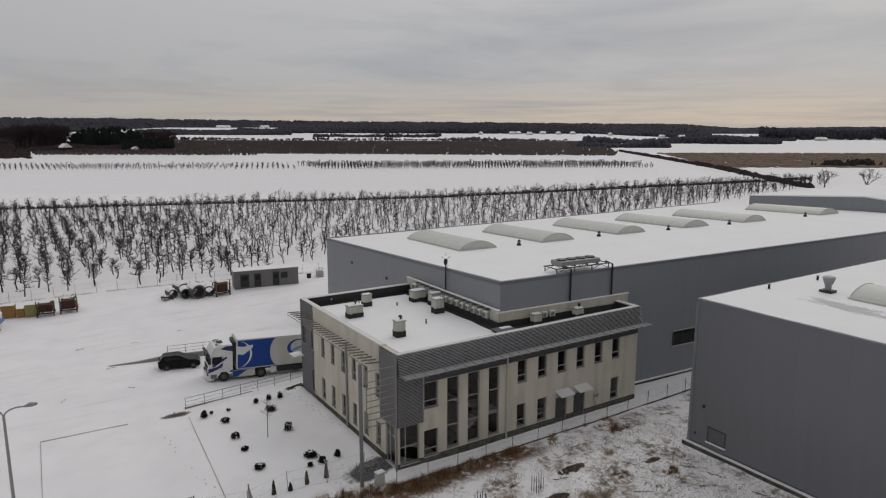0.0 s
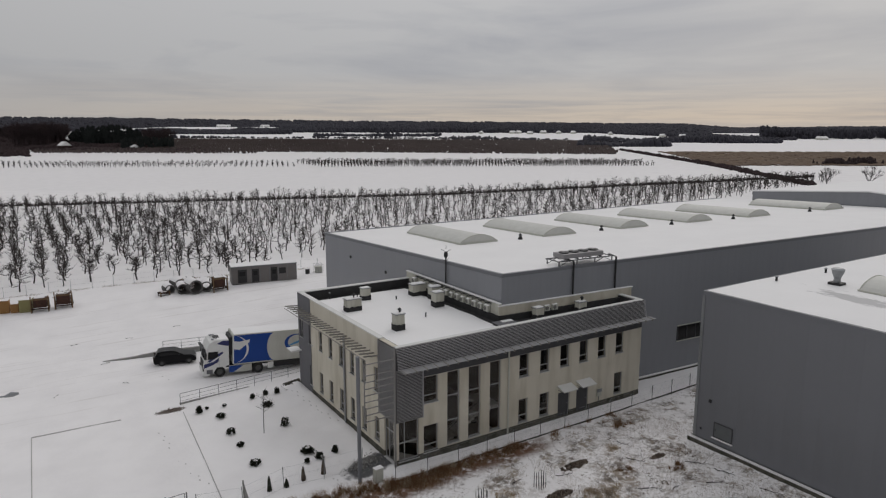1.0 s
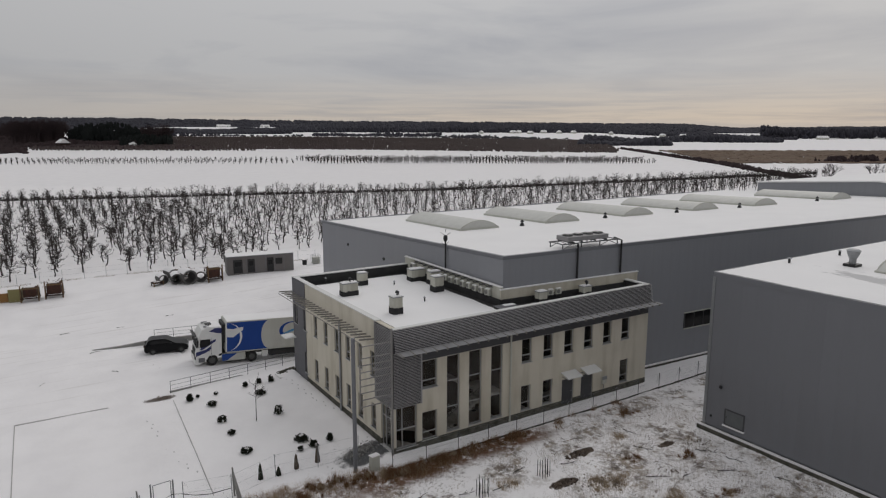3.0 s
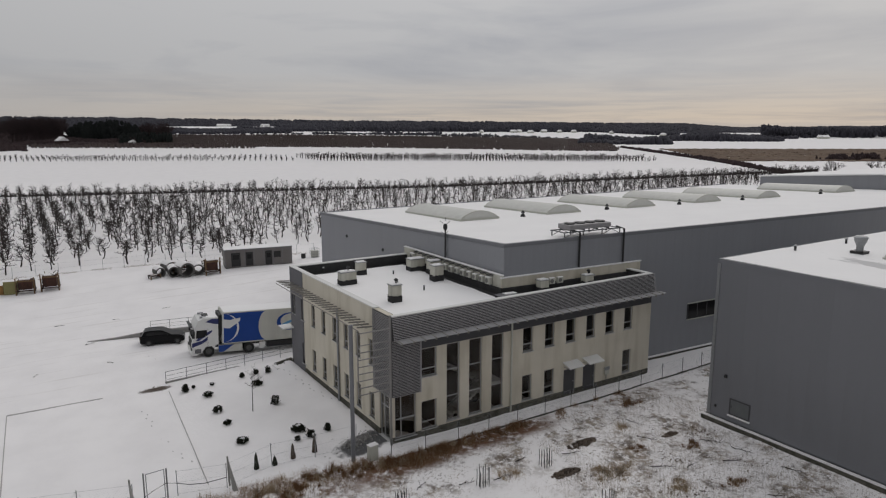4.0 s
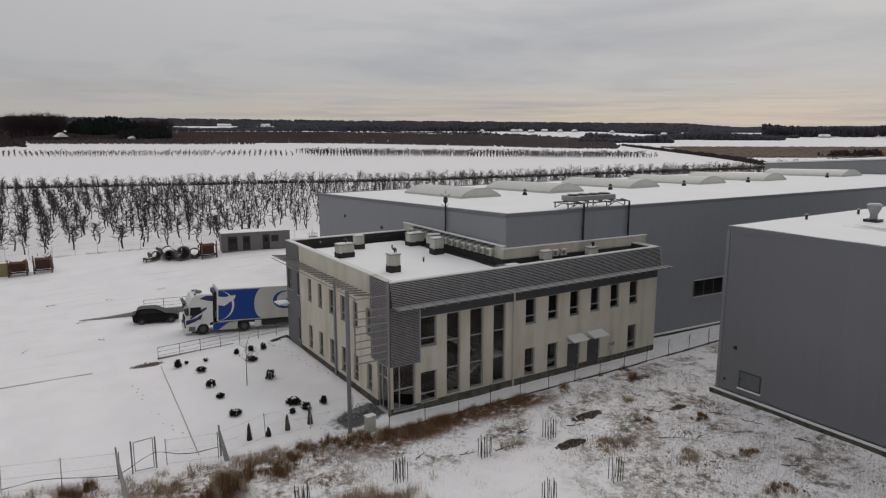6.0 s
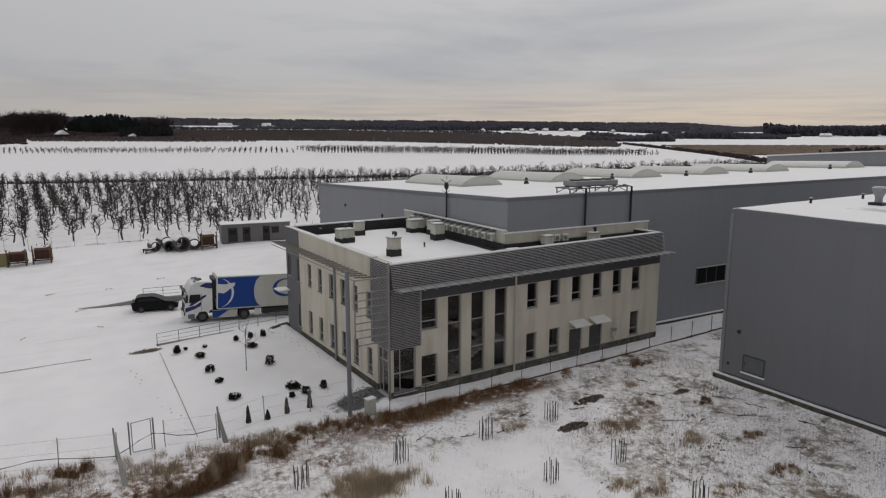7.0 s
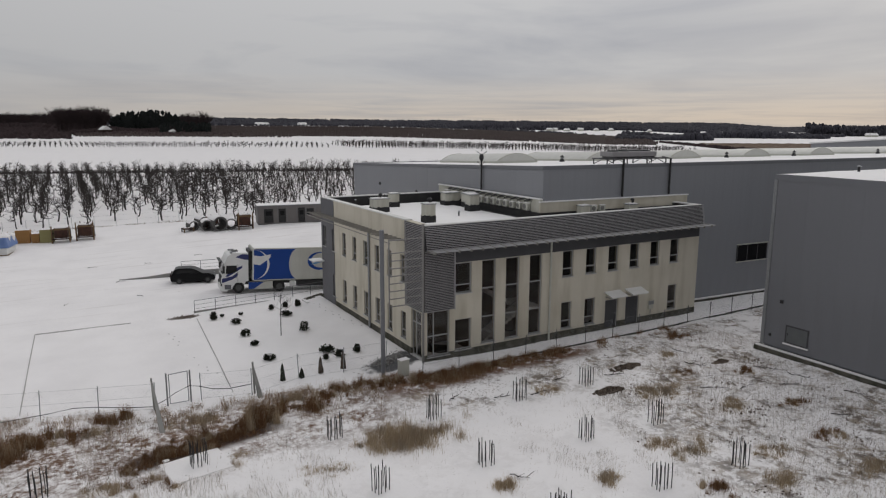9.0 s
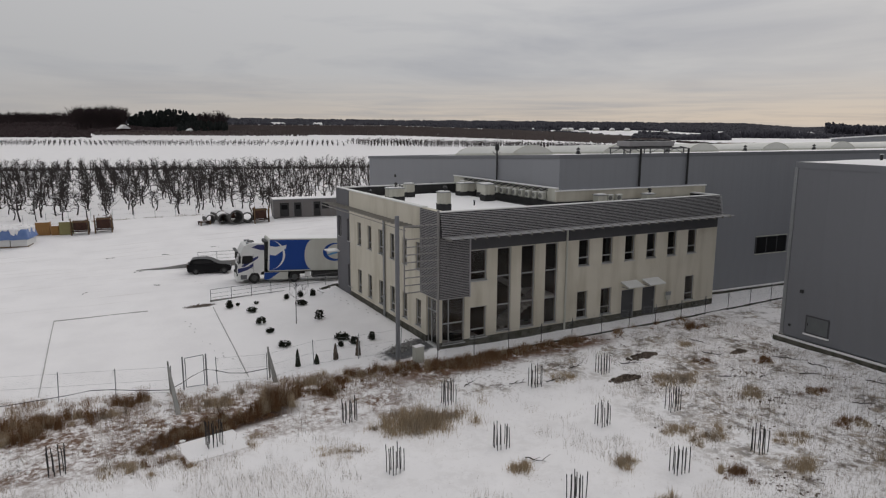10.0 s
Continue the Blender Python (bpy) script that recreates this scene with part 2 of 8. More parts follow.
def tube(bm, points, radii, sides=6, closed=True):
    """A round bar along points, tapering by radii."""
    rings = []
    pts = [Vector(p) for p in points]
    for i, p in enumerate(pts):
        d = (pts[min(i + 1, len(pts) - 1)] - pts[max(i - 1, 0)]).normalized()
        u = d.orthogonal().normalized()
        v = d.cross(u)
        r = radii[i] if isinstance(radii, (list, tuple)) else radii
        rings.append([bm.verts.new(p + r * (math.cos(2 * math.pi * k / sides) * u + math.sin(2 * math.pi * k / sides) * v)) for k in range(sides)])
    for a, b in zip(rings, rings[1:]):
        best = min(range(sides), key=lambda s: (a[0].co - b[s].co).length)
        for k in range(sides):
            bm.faces.new((a[k], a[(k + 1) % sides], b[(k + 1 + best) % sides], b[(k + best) % sides]))
    if closed:
        bm.faces.new(rings[0][::-1])
        bm.faces.new(rings[-1])


def mesh_of(bm, name, mat, smooth=False):
    bmesh.ops.recalc_face_normals(bm, faces=bm.faces)
    me = bpy.data.meshes.new(name)
    bm.to_mesh(me)
    bm.free()
    for mm in (mat if isinstance(mat, (list, tuple)) else [mat]):
        me.materials.append(mm)
    if smooth:
        me.polygons.foreach_set("use_smooth", [True] * len(me.polygons))
    return me


def part(name, bm, mat, parent=None, label="", at=None, smooth=False):
    ob = new(name, mesh_of(bm, name, mat, smooth))
    ob.parent = parent
    if at is not None:
        ob.matrix_basis = at
    if label:
        tagged(ob, label)
    return ob


def piece(name, me, parent, at):
    ob = new(name, me)
    ob.parent = parent
    ob.matrix_basis = at
    return ob


def thing(name, label, category, at, group="", kind=""):
    ob = new(name)
    ob.empty_display_size = 0.2
    ob.matrix_basis = at
    return tagged(ob, label, category, group, kind)


def boxes(*dims):
    bm = bmesh.new()
    for d in dims:
        box(bm, *d)
    return bm


# ---- ground ----
FIELD = 1.6
PROFILE_S = (-400.0, 36.0, 44.0, 54.0, 61.0, 66.0, 72.0, 82.0, 93.0, 9000.0)
PROFILE_Z = (-0.8, -0.55, -0.35, -0.3, -0.1, -0.05, 0.2, 0.85, FIELD, FIELD)


def dock(x, y):
    """How deep the loading ramp lies below the yard."""
    if 60.2 < y - 0.04 * (x - 15) < 70.2 and 13 < x < 33:
        return 0.055 * (x - 13)
    return 0.0


def ground_z(x, y):
    z = float(np.interp(x * 0.539 + y * 0.842, PROFILE_S, PROFILE_Z))
    # the ground is banked up to the walls
    if 17 < x < 47.5 and 36.5 < y < 59:
        front, left = max(38.9 - y, 0.0), max(21.32 - x, 0.0)
        d = math.hypot(front / 1.25, left / 2.6, max(y - 57.1, 0) / 1.5, max(x - 45.7, 0) / 1.5)
        if d < 1:
            w = (1 - d) ** 2 * (1 + 2 * d)
            z += w * (max(0.0 if left == 0 else 0.1 + 0.016 * (y - 40), z) - z)
    if 40.5 < x < 44 and y < 32.5:
        d = min(math.hypot(max(42.6 - x, 0) / 1.6, max(y - 30.7, 0) / 1.5), 1)
        z += (1 - d) * (-0.06 - z)
    return z - dock(x, y)


def ground_axis(lo, hi, step, far_lo, far_hi):
    mid = list(np.arange(lo, hi + 0.01, step))
    out, d, v = [], step, lo
    while v > far_lo:
        d *= 1.35
        v -= d
        out.append(v)
    up, d, v = [], step, hi
    while v < far_hi:
        d *= 1.35
        v += d
        up.append(v)
    return out[::-1] + mid + up


def build_ground():
    xs = ground_axis(-12, 62, 0.5, -4500, 4500)
    ys = ground_axis(4, 112, 0.5, -4500, 4500)
    verts, faces = [], []
    for y in ys:
        for x in xs:
            z = ground_z(x, y)
            if -12 <= x <= 62 and 4 <= y <= 112:
                k = 1.0 if y < 39.5 else 0.35
                z += k * 0.10 * noise.noise((x * 0.35, y * 0.35, 0)) + k * 0.05 * noise.noise((x * 1.3, y * 1.3, 3))
            verts.append((x, y, z))
    w = len(xs)
    for j in range(len(ys) - 1):
        for i in range(w - 1):
            a = j * w + i
            faces.append((a, a + 1, a + w + 1, a + w))
    me = bpy.data.meshes.new("ground")
    me.from_pydata(verts, [], faces)
    me.polygons.foreach_set("use_smooth", [True] * len(me.polygons))
    ob = new("ground", me)
    tagged(ob, "snow-covered yard, waste lot and open fields", "ground", kind="structure")
    return ob


ground = build_ground()


def ground_material():
    m = bpy.data.materials.new("snowy_ground")
    m.use_nodes = True
    n, l = m.node_tree.nodes, m.node_tree.links
    p = n["Principled BSDF"]
    co = n.new("ShaderNodeTexCoord").outputs["Object"]
    sp = n.new("ShaderNodeSeparateXYZ")
    l.new(co, sp.inputs[0])
    def tex(scale, detail=6.0, stretch=None, turn=0.0, rough=0.55):
        t = n.new("ShaderNodeTexNoise")
        t.inputs["Scale"].default_value, t.inputs["Detail"].default_value, t.inputs["Roughness"].default_value = scale, detail, rough
        v = co
        if stretch:
            mp_ = n.new("ShaderNodeMapping")
            mp_.inputs["Scale"].default_value, mp_.inputs["Rotation"].default_value = stretch, (0, 0, radians(turn))
            l.new(co, mp_.inputs[0])
            v = mp_.outputs[0]
        l.new(v, t.inputs["Vector"])
        return t.outputs[0]
    def mth(op, a, b, c=None):
        t = n.new("ShaderNodeMath")
        t.operation, t.use_clamp = op, True
        for i, v in enumerate((a, b, c)):
            if v is None:
                continue
            if isinstance(v, (int, float)):
                t.inputs[i].default_value = v
            else:
                l.new(v, t.inputs[i])
        return t.outputs[0]
    def span(v, lo, hi):
        t = n.new("ShaderNodeMapRange")
        t.interpolation_type = "SMOOTHSTEP"
        t.inputs["From Min"].default_value, t.inputs["From Max"].default_value = lo, hi
        l.new(v, t.inputs["Value"])
        return t.outputs[0]
    def mixc(f, a, b):
        t = n.new("ShaderNodeMix")
        t.data_type = "RGBA"
        for i, v in ((0, f), (6, a), (7, b)):
            if isinstance(v, (float, tuple)):
                t.inputs[i].default_value = v if isinstance(v, float) else (*v, 1)
            else:
                l.new(v, t.inputs[i])
        return t.outputs[2]
    snow = mixc(span(tex(0.3), 0.3, 0.75), (0.853, 0.837, 0.842), (0.793, 0.777, 0.783))
    # bare straw and earth where the waste lot's snow is thin
    def disc(x, y, rx, ry, edge=0.5):
        """A ragged round patch."""
        dx = mth2("MULTIPLY", mth2("SUBTRACT", sp.outputs["X"], x), 1.0 / rx)
        dy = mth2("MULTIPLY", mth2("SUBTRACT", sp.outputs["Y"], y), 1.0 / ry)
        r2 = mth2("ADD", mth2("MULTIPLY", dx, dx), mth2("MULTIPLY", dy, dy))
        return mth("SUBTRACT", 1.0, span(mth2("MULTIPLY_ADD", tex(1.6, 7.0, rough=0.7), 1.6, r2), 1.45 - edge / 2, 1.45 + edge / 2))
    def mth2(op, a, b, c=None):
        out = mth(op, a, b, c)
        out.node.use_clamp = False
        return out
    east = span(mth2("MULTIPLY_ADD", sp.outputs["Y"], -0.25, sp.outputs["X"]), 17.5, 24.0)
    north = mth("MULTIPLY", span(sp.outputs["Y"], 30.5, 34.0), span(sp.outputs["X"], 15.0, 20.0))
    thin = mth("MULTIPLY_ADD", mth("MAXIMUM", east, north), 0.90, 0.10)
    south = mth("MULTIPLY", mth("SUBTRACT", 1.0, span(sp.outputs["Y"], 36.8, 38.0)), thin)
    patch = mth("MULTIPLY", span(tex(0.34, 8.0, rough=0.70), 0.465, 0.585), span(tex(2.2, 8.0, rough=0.8), 0.42, 0.54))
    bits = mth("MULTIPLY", span(tex(4.5, 6.0, rough=0.8), 0.54, 0.60), span(tex(0.7, 4.0), 0.38, 0.58))
    earth = mixc(span(tex(1.3, 7.0), 0.35, 0.65), (0.10, 0.08, 0.066), (0.30, 0.25, 0.20))
    col = mixc(mth("MULTIPLY", south, mth("MAXIMUM", mth("MULTIPLY", patch, 0.95), mth("MULTIPLY", bits, 0.95))), snow, earth)
    # wet gravel at the entrance corner, bare soil by the ramp and where the heaps lie
    grit = mixc(tex(9.0, 4.0), (0.05, 0.05, 0.053), (0.16, 0.16, 0.165))
    col = mixc(disc(20.0, 40.3, 2.4, 1.5), col, grit)
    soil = mixc(tex(5.0, 5.0), (0.045, 0.036, 0.030), (0.13, 0.105, 0.09))
    for cx, cy, rx, ry in ((10.1, 57.9, 1.5, 0.5), (32.5, 32.9, 1.1, 0.45), (28.9, 30.7, 0.9, 0.35)):
        col = mixc(mth("MULTIPLY", disc(cx, cy, rx, ry), 0.9), col, soil)
    near = mth("SUBTRACT", 1.0, span(sp.outputs["X"], 15.0, 20.0))
    ragged = mth("MULTIPLY", span(tex(0.55, 8.0, rough=0.75), 0.40, 0.56), span(tex(3.2, 7.0, rough=0.8), 0.38, 0.56))
    belt = mth("MULTIPLY", mth("MULTIPLY", span(sp.outputs["Y"], 31.0, 34.5), mth("SUBTRACT", 1.0, span(sp.outputs["Y"], 38.4, 40.2))), mth("MULTIPLY", near, ragged))
    col = mixc(belt, col, (0.15, 0.09, 0.06))
    # a shallow bare ditch between fence and footings
    off = mth("SUBTRACT", mth("MULTIPLY_ADD", sp.outputs["Y"], 0.02, -0.18), mth("MULTIPLY", sp.outputs["X"], 0.0035))
    ditch = mth("MULTIPLY", mth("MULTIPLY", span(off, 0.474, 0.490), mth("SUBTRACT", 1.0, span(off, 0.508, 0.526))), mth("MULTIPLY", span(sp.outputs["X"], 3.4, 5.0), mth("SUBTRACT", 1.0, span(sp.outputs["X"], 10.2, 12.4))))
    col = mixc(mth("MULTIPLY", ditch, span(tex(1.7, 7.0, rough=0.75), 0.26, 0.42)), col, (0.062, 0.038, 0.028))
    strip = mth("MULTIPLY", mth("MULTIPLY", span(sp.outputs["Y"], 35.2, 36.4), mth("SUBTRACT", 1.0, span(sp.outputs["Y"], 37.4, 37.8))), mth("MULTIPLY", mth("SUBTRACT", 1.0, span(sp.outputs["X"], 31.0, 35.0)), span(sp.outputs["X"], 16.0, 19.0)))
    col = mixc(mth("MULTIPLY", strip, span(tex(1.2, 7.0, rough=0.75), 0.36, 0.52)), col, (0.15, 0.085, 0.055))
    # wheel tracks across the yard
    yard = mth("MULTIPLY", span(sp.outputs["Y"], 56.0, 64.0), mth("SUBTRACT", 1.0, span(sp.outputs["Y"], 92.0, 97.0)))
    track = span(tex(0.9, 3.0, (0.10, 2.2, 1.0), 14), 0.60, 0.70)
    track2 = span(tex(0.8, 3.0, (0.09, 1.9, 1.0), -22), 0.62, 0.70)
    col = mixc(mth("MULTIPLY", yard, mth("MULTIPLY", mth("MAXIMUM", track, track2), 0.3)), col, (0.52, 0.49, 0.47))
    l.new(col, p.inputs["Base Color"])
    p.inputs["Roughness"].default_value, p.inputs["Specular IOR Level"].default_value = 0.88, 0.15
    bn = n.new("ShaderNodeBump")
    bn.inputs["Strength"].default_value, bn.inputs["Distance"].default_value = 0.35, 0.06
    l.new(tex(3.0, 6.0), bn.inputs["Height"])
    l.new(bn.outputs[0], p.inputs["Normal"])
    return m


ground.data.materials.append(ground_material())


# ---- the cold-store hall ----
def plane_panels(parent, me, count, place):
    for i in range(count):
        piece("panel", me, parent, place(i))


HALL_Z = 11.65
FALL = 0.0395
TURN = -0.062     # the long front runs slightly forward


def build_hall():
    hall = thing("storage_hall", "long grey metal-clad storage hall with snow on its flat roof", "hall", pose(32.9, 42.3, 0))
    L, D = 79.0, 36.2
    zb = HALL_Z - FALL * D
    # body, slightly inside the cladding
    bm = bmesh.new()
    v = [bm.verts.new(c) for c in ((0.1, 0.1, -1.5), (L, TURN * L + 0.1, -1.5), (L, D, -1.5), (0.1, D, -1.5),
                                   (0.1, 0.1, HALL_Z - 0.1), (L, TURN * L + 0.1, HALL_Z - 0.1), (L, D, zb - 0.1), (0.1, D, zb - 0.1))]
    for f in ((0, 3, 2, 1), (4, 5, 6, 7), (0, 1, 5, 4), (1, 2, 6, 5), (2, 3, 7, 6), (3, 0, 4, 7)):
        bm.faces.new([v[i] for i in f])
    part("body", bm, M["hall_panel"], hall)
    # snow sheet
    bm = bmesh.new()
    nx, ny = 60, 30
    g = [[bm.verts.new((0.25 + (L - 0.3) * i / nx, (TURN * L * i / nx + 0.25) + (D - 0.5 - TURN * L * i / nx) * j / ny, 0)) for i in range(nx + 1)] for j in range(ny + 1)]
    for row in g:
        for q in row:
            q.co.z = HALL_Z - FALL * max(q.co.y, 0) - 0.02 + 0.02 * noise.noise((q.co.x * 0.3, q.co.y * 0.3, 5))
    for j in range(ny):
        for i in range(nx):
            bm.faces.new((g[j][i], g[j][i + 1], g[j + 1][i + 1], g[j + 1][i]))
    part("roof_snow", bm, M["roof_snow"], hall, "unbroken snow on the roof", smooth=True)
    # roof edge
    ang = math.atan(TURN)
    bm = bmesh.new()
    box(bm, 0, math.hypot(L, TURN * L), -0.06, 0.22, -0.22, 0.06)
    part("roof_edge", bm, M["trim"], hall, at=Matrix.Translation((0, 0, HALL_Z)) @ pose(0, 0, 0, 0, 0, math.degrees(ang)))
    bm = bmesh.new()
    box(bm, -0.06, 0.22, 0, math.hypot(D, FALL * D), -0.22, 0.06)
    part("roof_edge", bm, M["trim"], hall, at=Matrix.Translation((0, 0, HALL_Z)) @ pose(0, 0, 0, -math.degrees(math.atan(FALL))))
    bm = bmesh.new()
    box(bm, 0, L, -0.22, 0.06, -0.22, 0.06)
    part("roof_edge", bm, M["trim"], hall, at=Matrix.Translation((0, D, zb)))
    # cladding panels: front and left face
    pw = 1.1
    pm = mesh_of(boxes((0.0012, pw - 0.0012, -0.03, 0.1, 0.12, HALL_Z - 0.2)), "panel", M["hall_panel"])
    front = pose(0, 0, 0, 0, 0, math.degrees(ang))
    plane_panels(hall, pm, 72, lambda i: front @ Matrix.Translation((i * pw, 0, 0)))
    pm2 = mesh_of(boxes((-0.03, 0.1, 0.002, pw - 0.002, 0.45, HALL_Z - 1.9)), "panel", M["hall_panel"])
    for i in range(32):
        top = (HALL_Z - 0.22 - FALL * (i + 1) * pw) / (HALL_Z - 1.9)
        o = piece("panel", pm2, hall, Matrix.Translation((0, i * pw, 0)) @ Matrix.Diagonal((1, 1, top, 1)))
    # plinth
    part("plinth", boxes((0, 79, -0.20, 0.15, -1.2, 0.12)), M["plinth"], hall, "dark concrete plinth", at=front)
    part("ledge_snow", boxes((13.6, 79, -0.24, -0.03, 0.12, 0.21)), M["snow"], hall, "strip of snow on the plinth", at=front)
    # two round wall vents on the end face
    for y, z in ((28.46, 8.43), (19.81, 8.22)):
        bm = bmesh.new()
        tube(bm, ((-0.03, y, z), (-0.12, y, z)), 0.16, 14)
        part("wall_vent", bm, M["dark"], hall, "small dark round wall vent")
    # strip window
    win = part("window", boxes((20.3, 24.17, -0.045, -0.031, 2.95, 4.5)), M["dark"], hall, "dark ribbon window with pale rails", at=front)
    for x in (20.35, 21.58, 22.85, 24.05):
        part("mullion", boxes((x, x + 0.07, -0.09, -0.046, 3.0, 4.45)), M["greyrender"], win)
    part("rail", boxes((20.3, 24.17, -0.12, -0.03, 2.91, 3.0)), M["offwhite"], win)
    part("rail", boxes((20.3, 24.17, -0.12, -0.03, 4.45, 4.53)), M["offwhite"], win)
    for x0, x1 in ((20.42, 21.58), (21.65, 22.85), (22.92, 24.05)):
        part("pane", boxes((x0, x1, -0.062, -0.050, 3.0, 4.45)), M["dark_glass"], win)
    return hall


hall = build_hall()


def build_skylight():
    """A barrel rooflight 12.6 m long, 4.6 m wide."""
    s = thing("barrel_skylight", "translucent white barrel-vault skylight dusted with snow", "skylight", pose(0, 0, 0), "skylights on the hall roof")
    W, Lg, H, n = 4.6, 12.6, 0.80, 14
    prof = [(-W / 2 + W * i / n, H * math.sin(math.pi * i / n) ** 0.75) for i in range(n + 1)]
    bm = bmesh.new()
    prism(bm, prof, -Lg / 2, Lg / 2)
    part("vault", bm, M["skylight"], s)
    for y in (-Lg / 2, Lg / 2):
        bm = bmesh.new()
        tube(bm, [(xa, y, za) for xa, za in prof], 0.05, 4)
        part("end_arch", bm, M["offwhite"], s)
    part("kerb", boxes((-W / 2 - 0.08, W / 2 + 0.08, -Lg / 2 - 0.08, Lg / 2 + 0.08, -0.25, 0.06)), M["offwhite"], s)
    return s


M["skylight"] = material("skylight_sheet", (0.63, 0.63, 0.60), (0.52, 0.52, 0.49), 0.5, scale=1.5, bump=0.05)
sky_first = build_skylight()
for i, (x, y) in enumerate(((42.6, 64.8), (53.6, 64.2), (65.3, 63.6), (76.6, 62.6), (87.7, 61.3), (104.2, 59.8))):
    m = pose(x, y, HALL_Z - FALL * (y - 42.3) + 0.12, -math.degrees(math.atan(FALL)), 0, -3.5)
    if i == 0:
        sky_first.matrix_basis = m
    else:
        copy_thing(sky_first, m)


# ---- the neighbouring hall ----
M["louvre_grey"] = material("louvre_grey", (0.15, 0.16, 0.165), (0.12, 0.127, 0.13), 0.6, scale=2, bump=0.05)


def damp_snow():
    """Roof snow that has sunk to grey slush in one long streak."""
    m = M["roof_snow"].copy()
    m.name = "damp_roof_snow"
    n, l = m.node_tree.nodes, m.node_tree.links
    p = n["Principled BSDF"]
    old = p.inputs["Base Color"].links[0].from_socket
    mp_ = n.new("ShaderNodeMapping")
    mp_.vector_type = "TEXTURE"
    mp_.inputs["Location"].default_value, mp_.inputs["Rotation"].default_value, mp_.inputs["Scale"].default_value = (6.3, -8.4, 11.5), (0, 0, radians(-8)), (1.5, 6.0, 50.0)
    co = n.new("ShaderNodeTexCoord").outputs["Object"]
    l.new(co, mp_.inputs[0])
    ln = n.new("ShaderNodeVectorMath")
    ln.operation = "LENGTH"
    l.new(mp_.outputs[0], ln.inputs[0])
    mp2_ = n.new("ShaderNodeMapping")
    mp2_.inputs["Scale"].default_value = (1.3, 0.45, 1.0)
    l.new(co, mp2_.inputs[0])
    t = n.new("ShaderNodeTexNoise")
    t.inputs["Scale"].default_value, t.inputs["Detail"].default_value, t.inputs["Roughness"].default_value = 1.0, 8.0, 0.68
    l.new(mp2_.outputs[0], t.inputs["Vector"])
    a = n.new("ShaderNodeMath")
    a.operation = "MULTIPLY_ADD"
    l.new(t.outputs[0], a.inputs[0])
    a.inputs[1].default_value = 3.6
    l.new(ln.outputs["Value"], a.inputs[2])
    r = n.new("ShaderNodeMapRange")
    r.interpolation_type = "SMOOTHSTEP"
    r.inputs["From Min"].default_value, r.inputs["From Max"].default_value, r.inputs["To Min"].default_value, r.inputs["To Max"].default_value = 2.22, 2.50, 1.0, 0.0
    l.new(a.outputs[0], r.inputs["Value"])
    x = n.new("ShaderNodeMix")
    x.data_type = "RGBA"
    l.new(r.outputs[0], x.inputs[0])
    l.new(old, x.inputs[6])
    x.inputs[7].default_value = (0.53, 0.525, 0.53, 1)
    l.new(x.outputs[2], p.inputs["Base Color"])
    return m


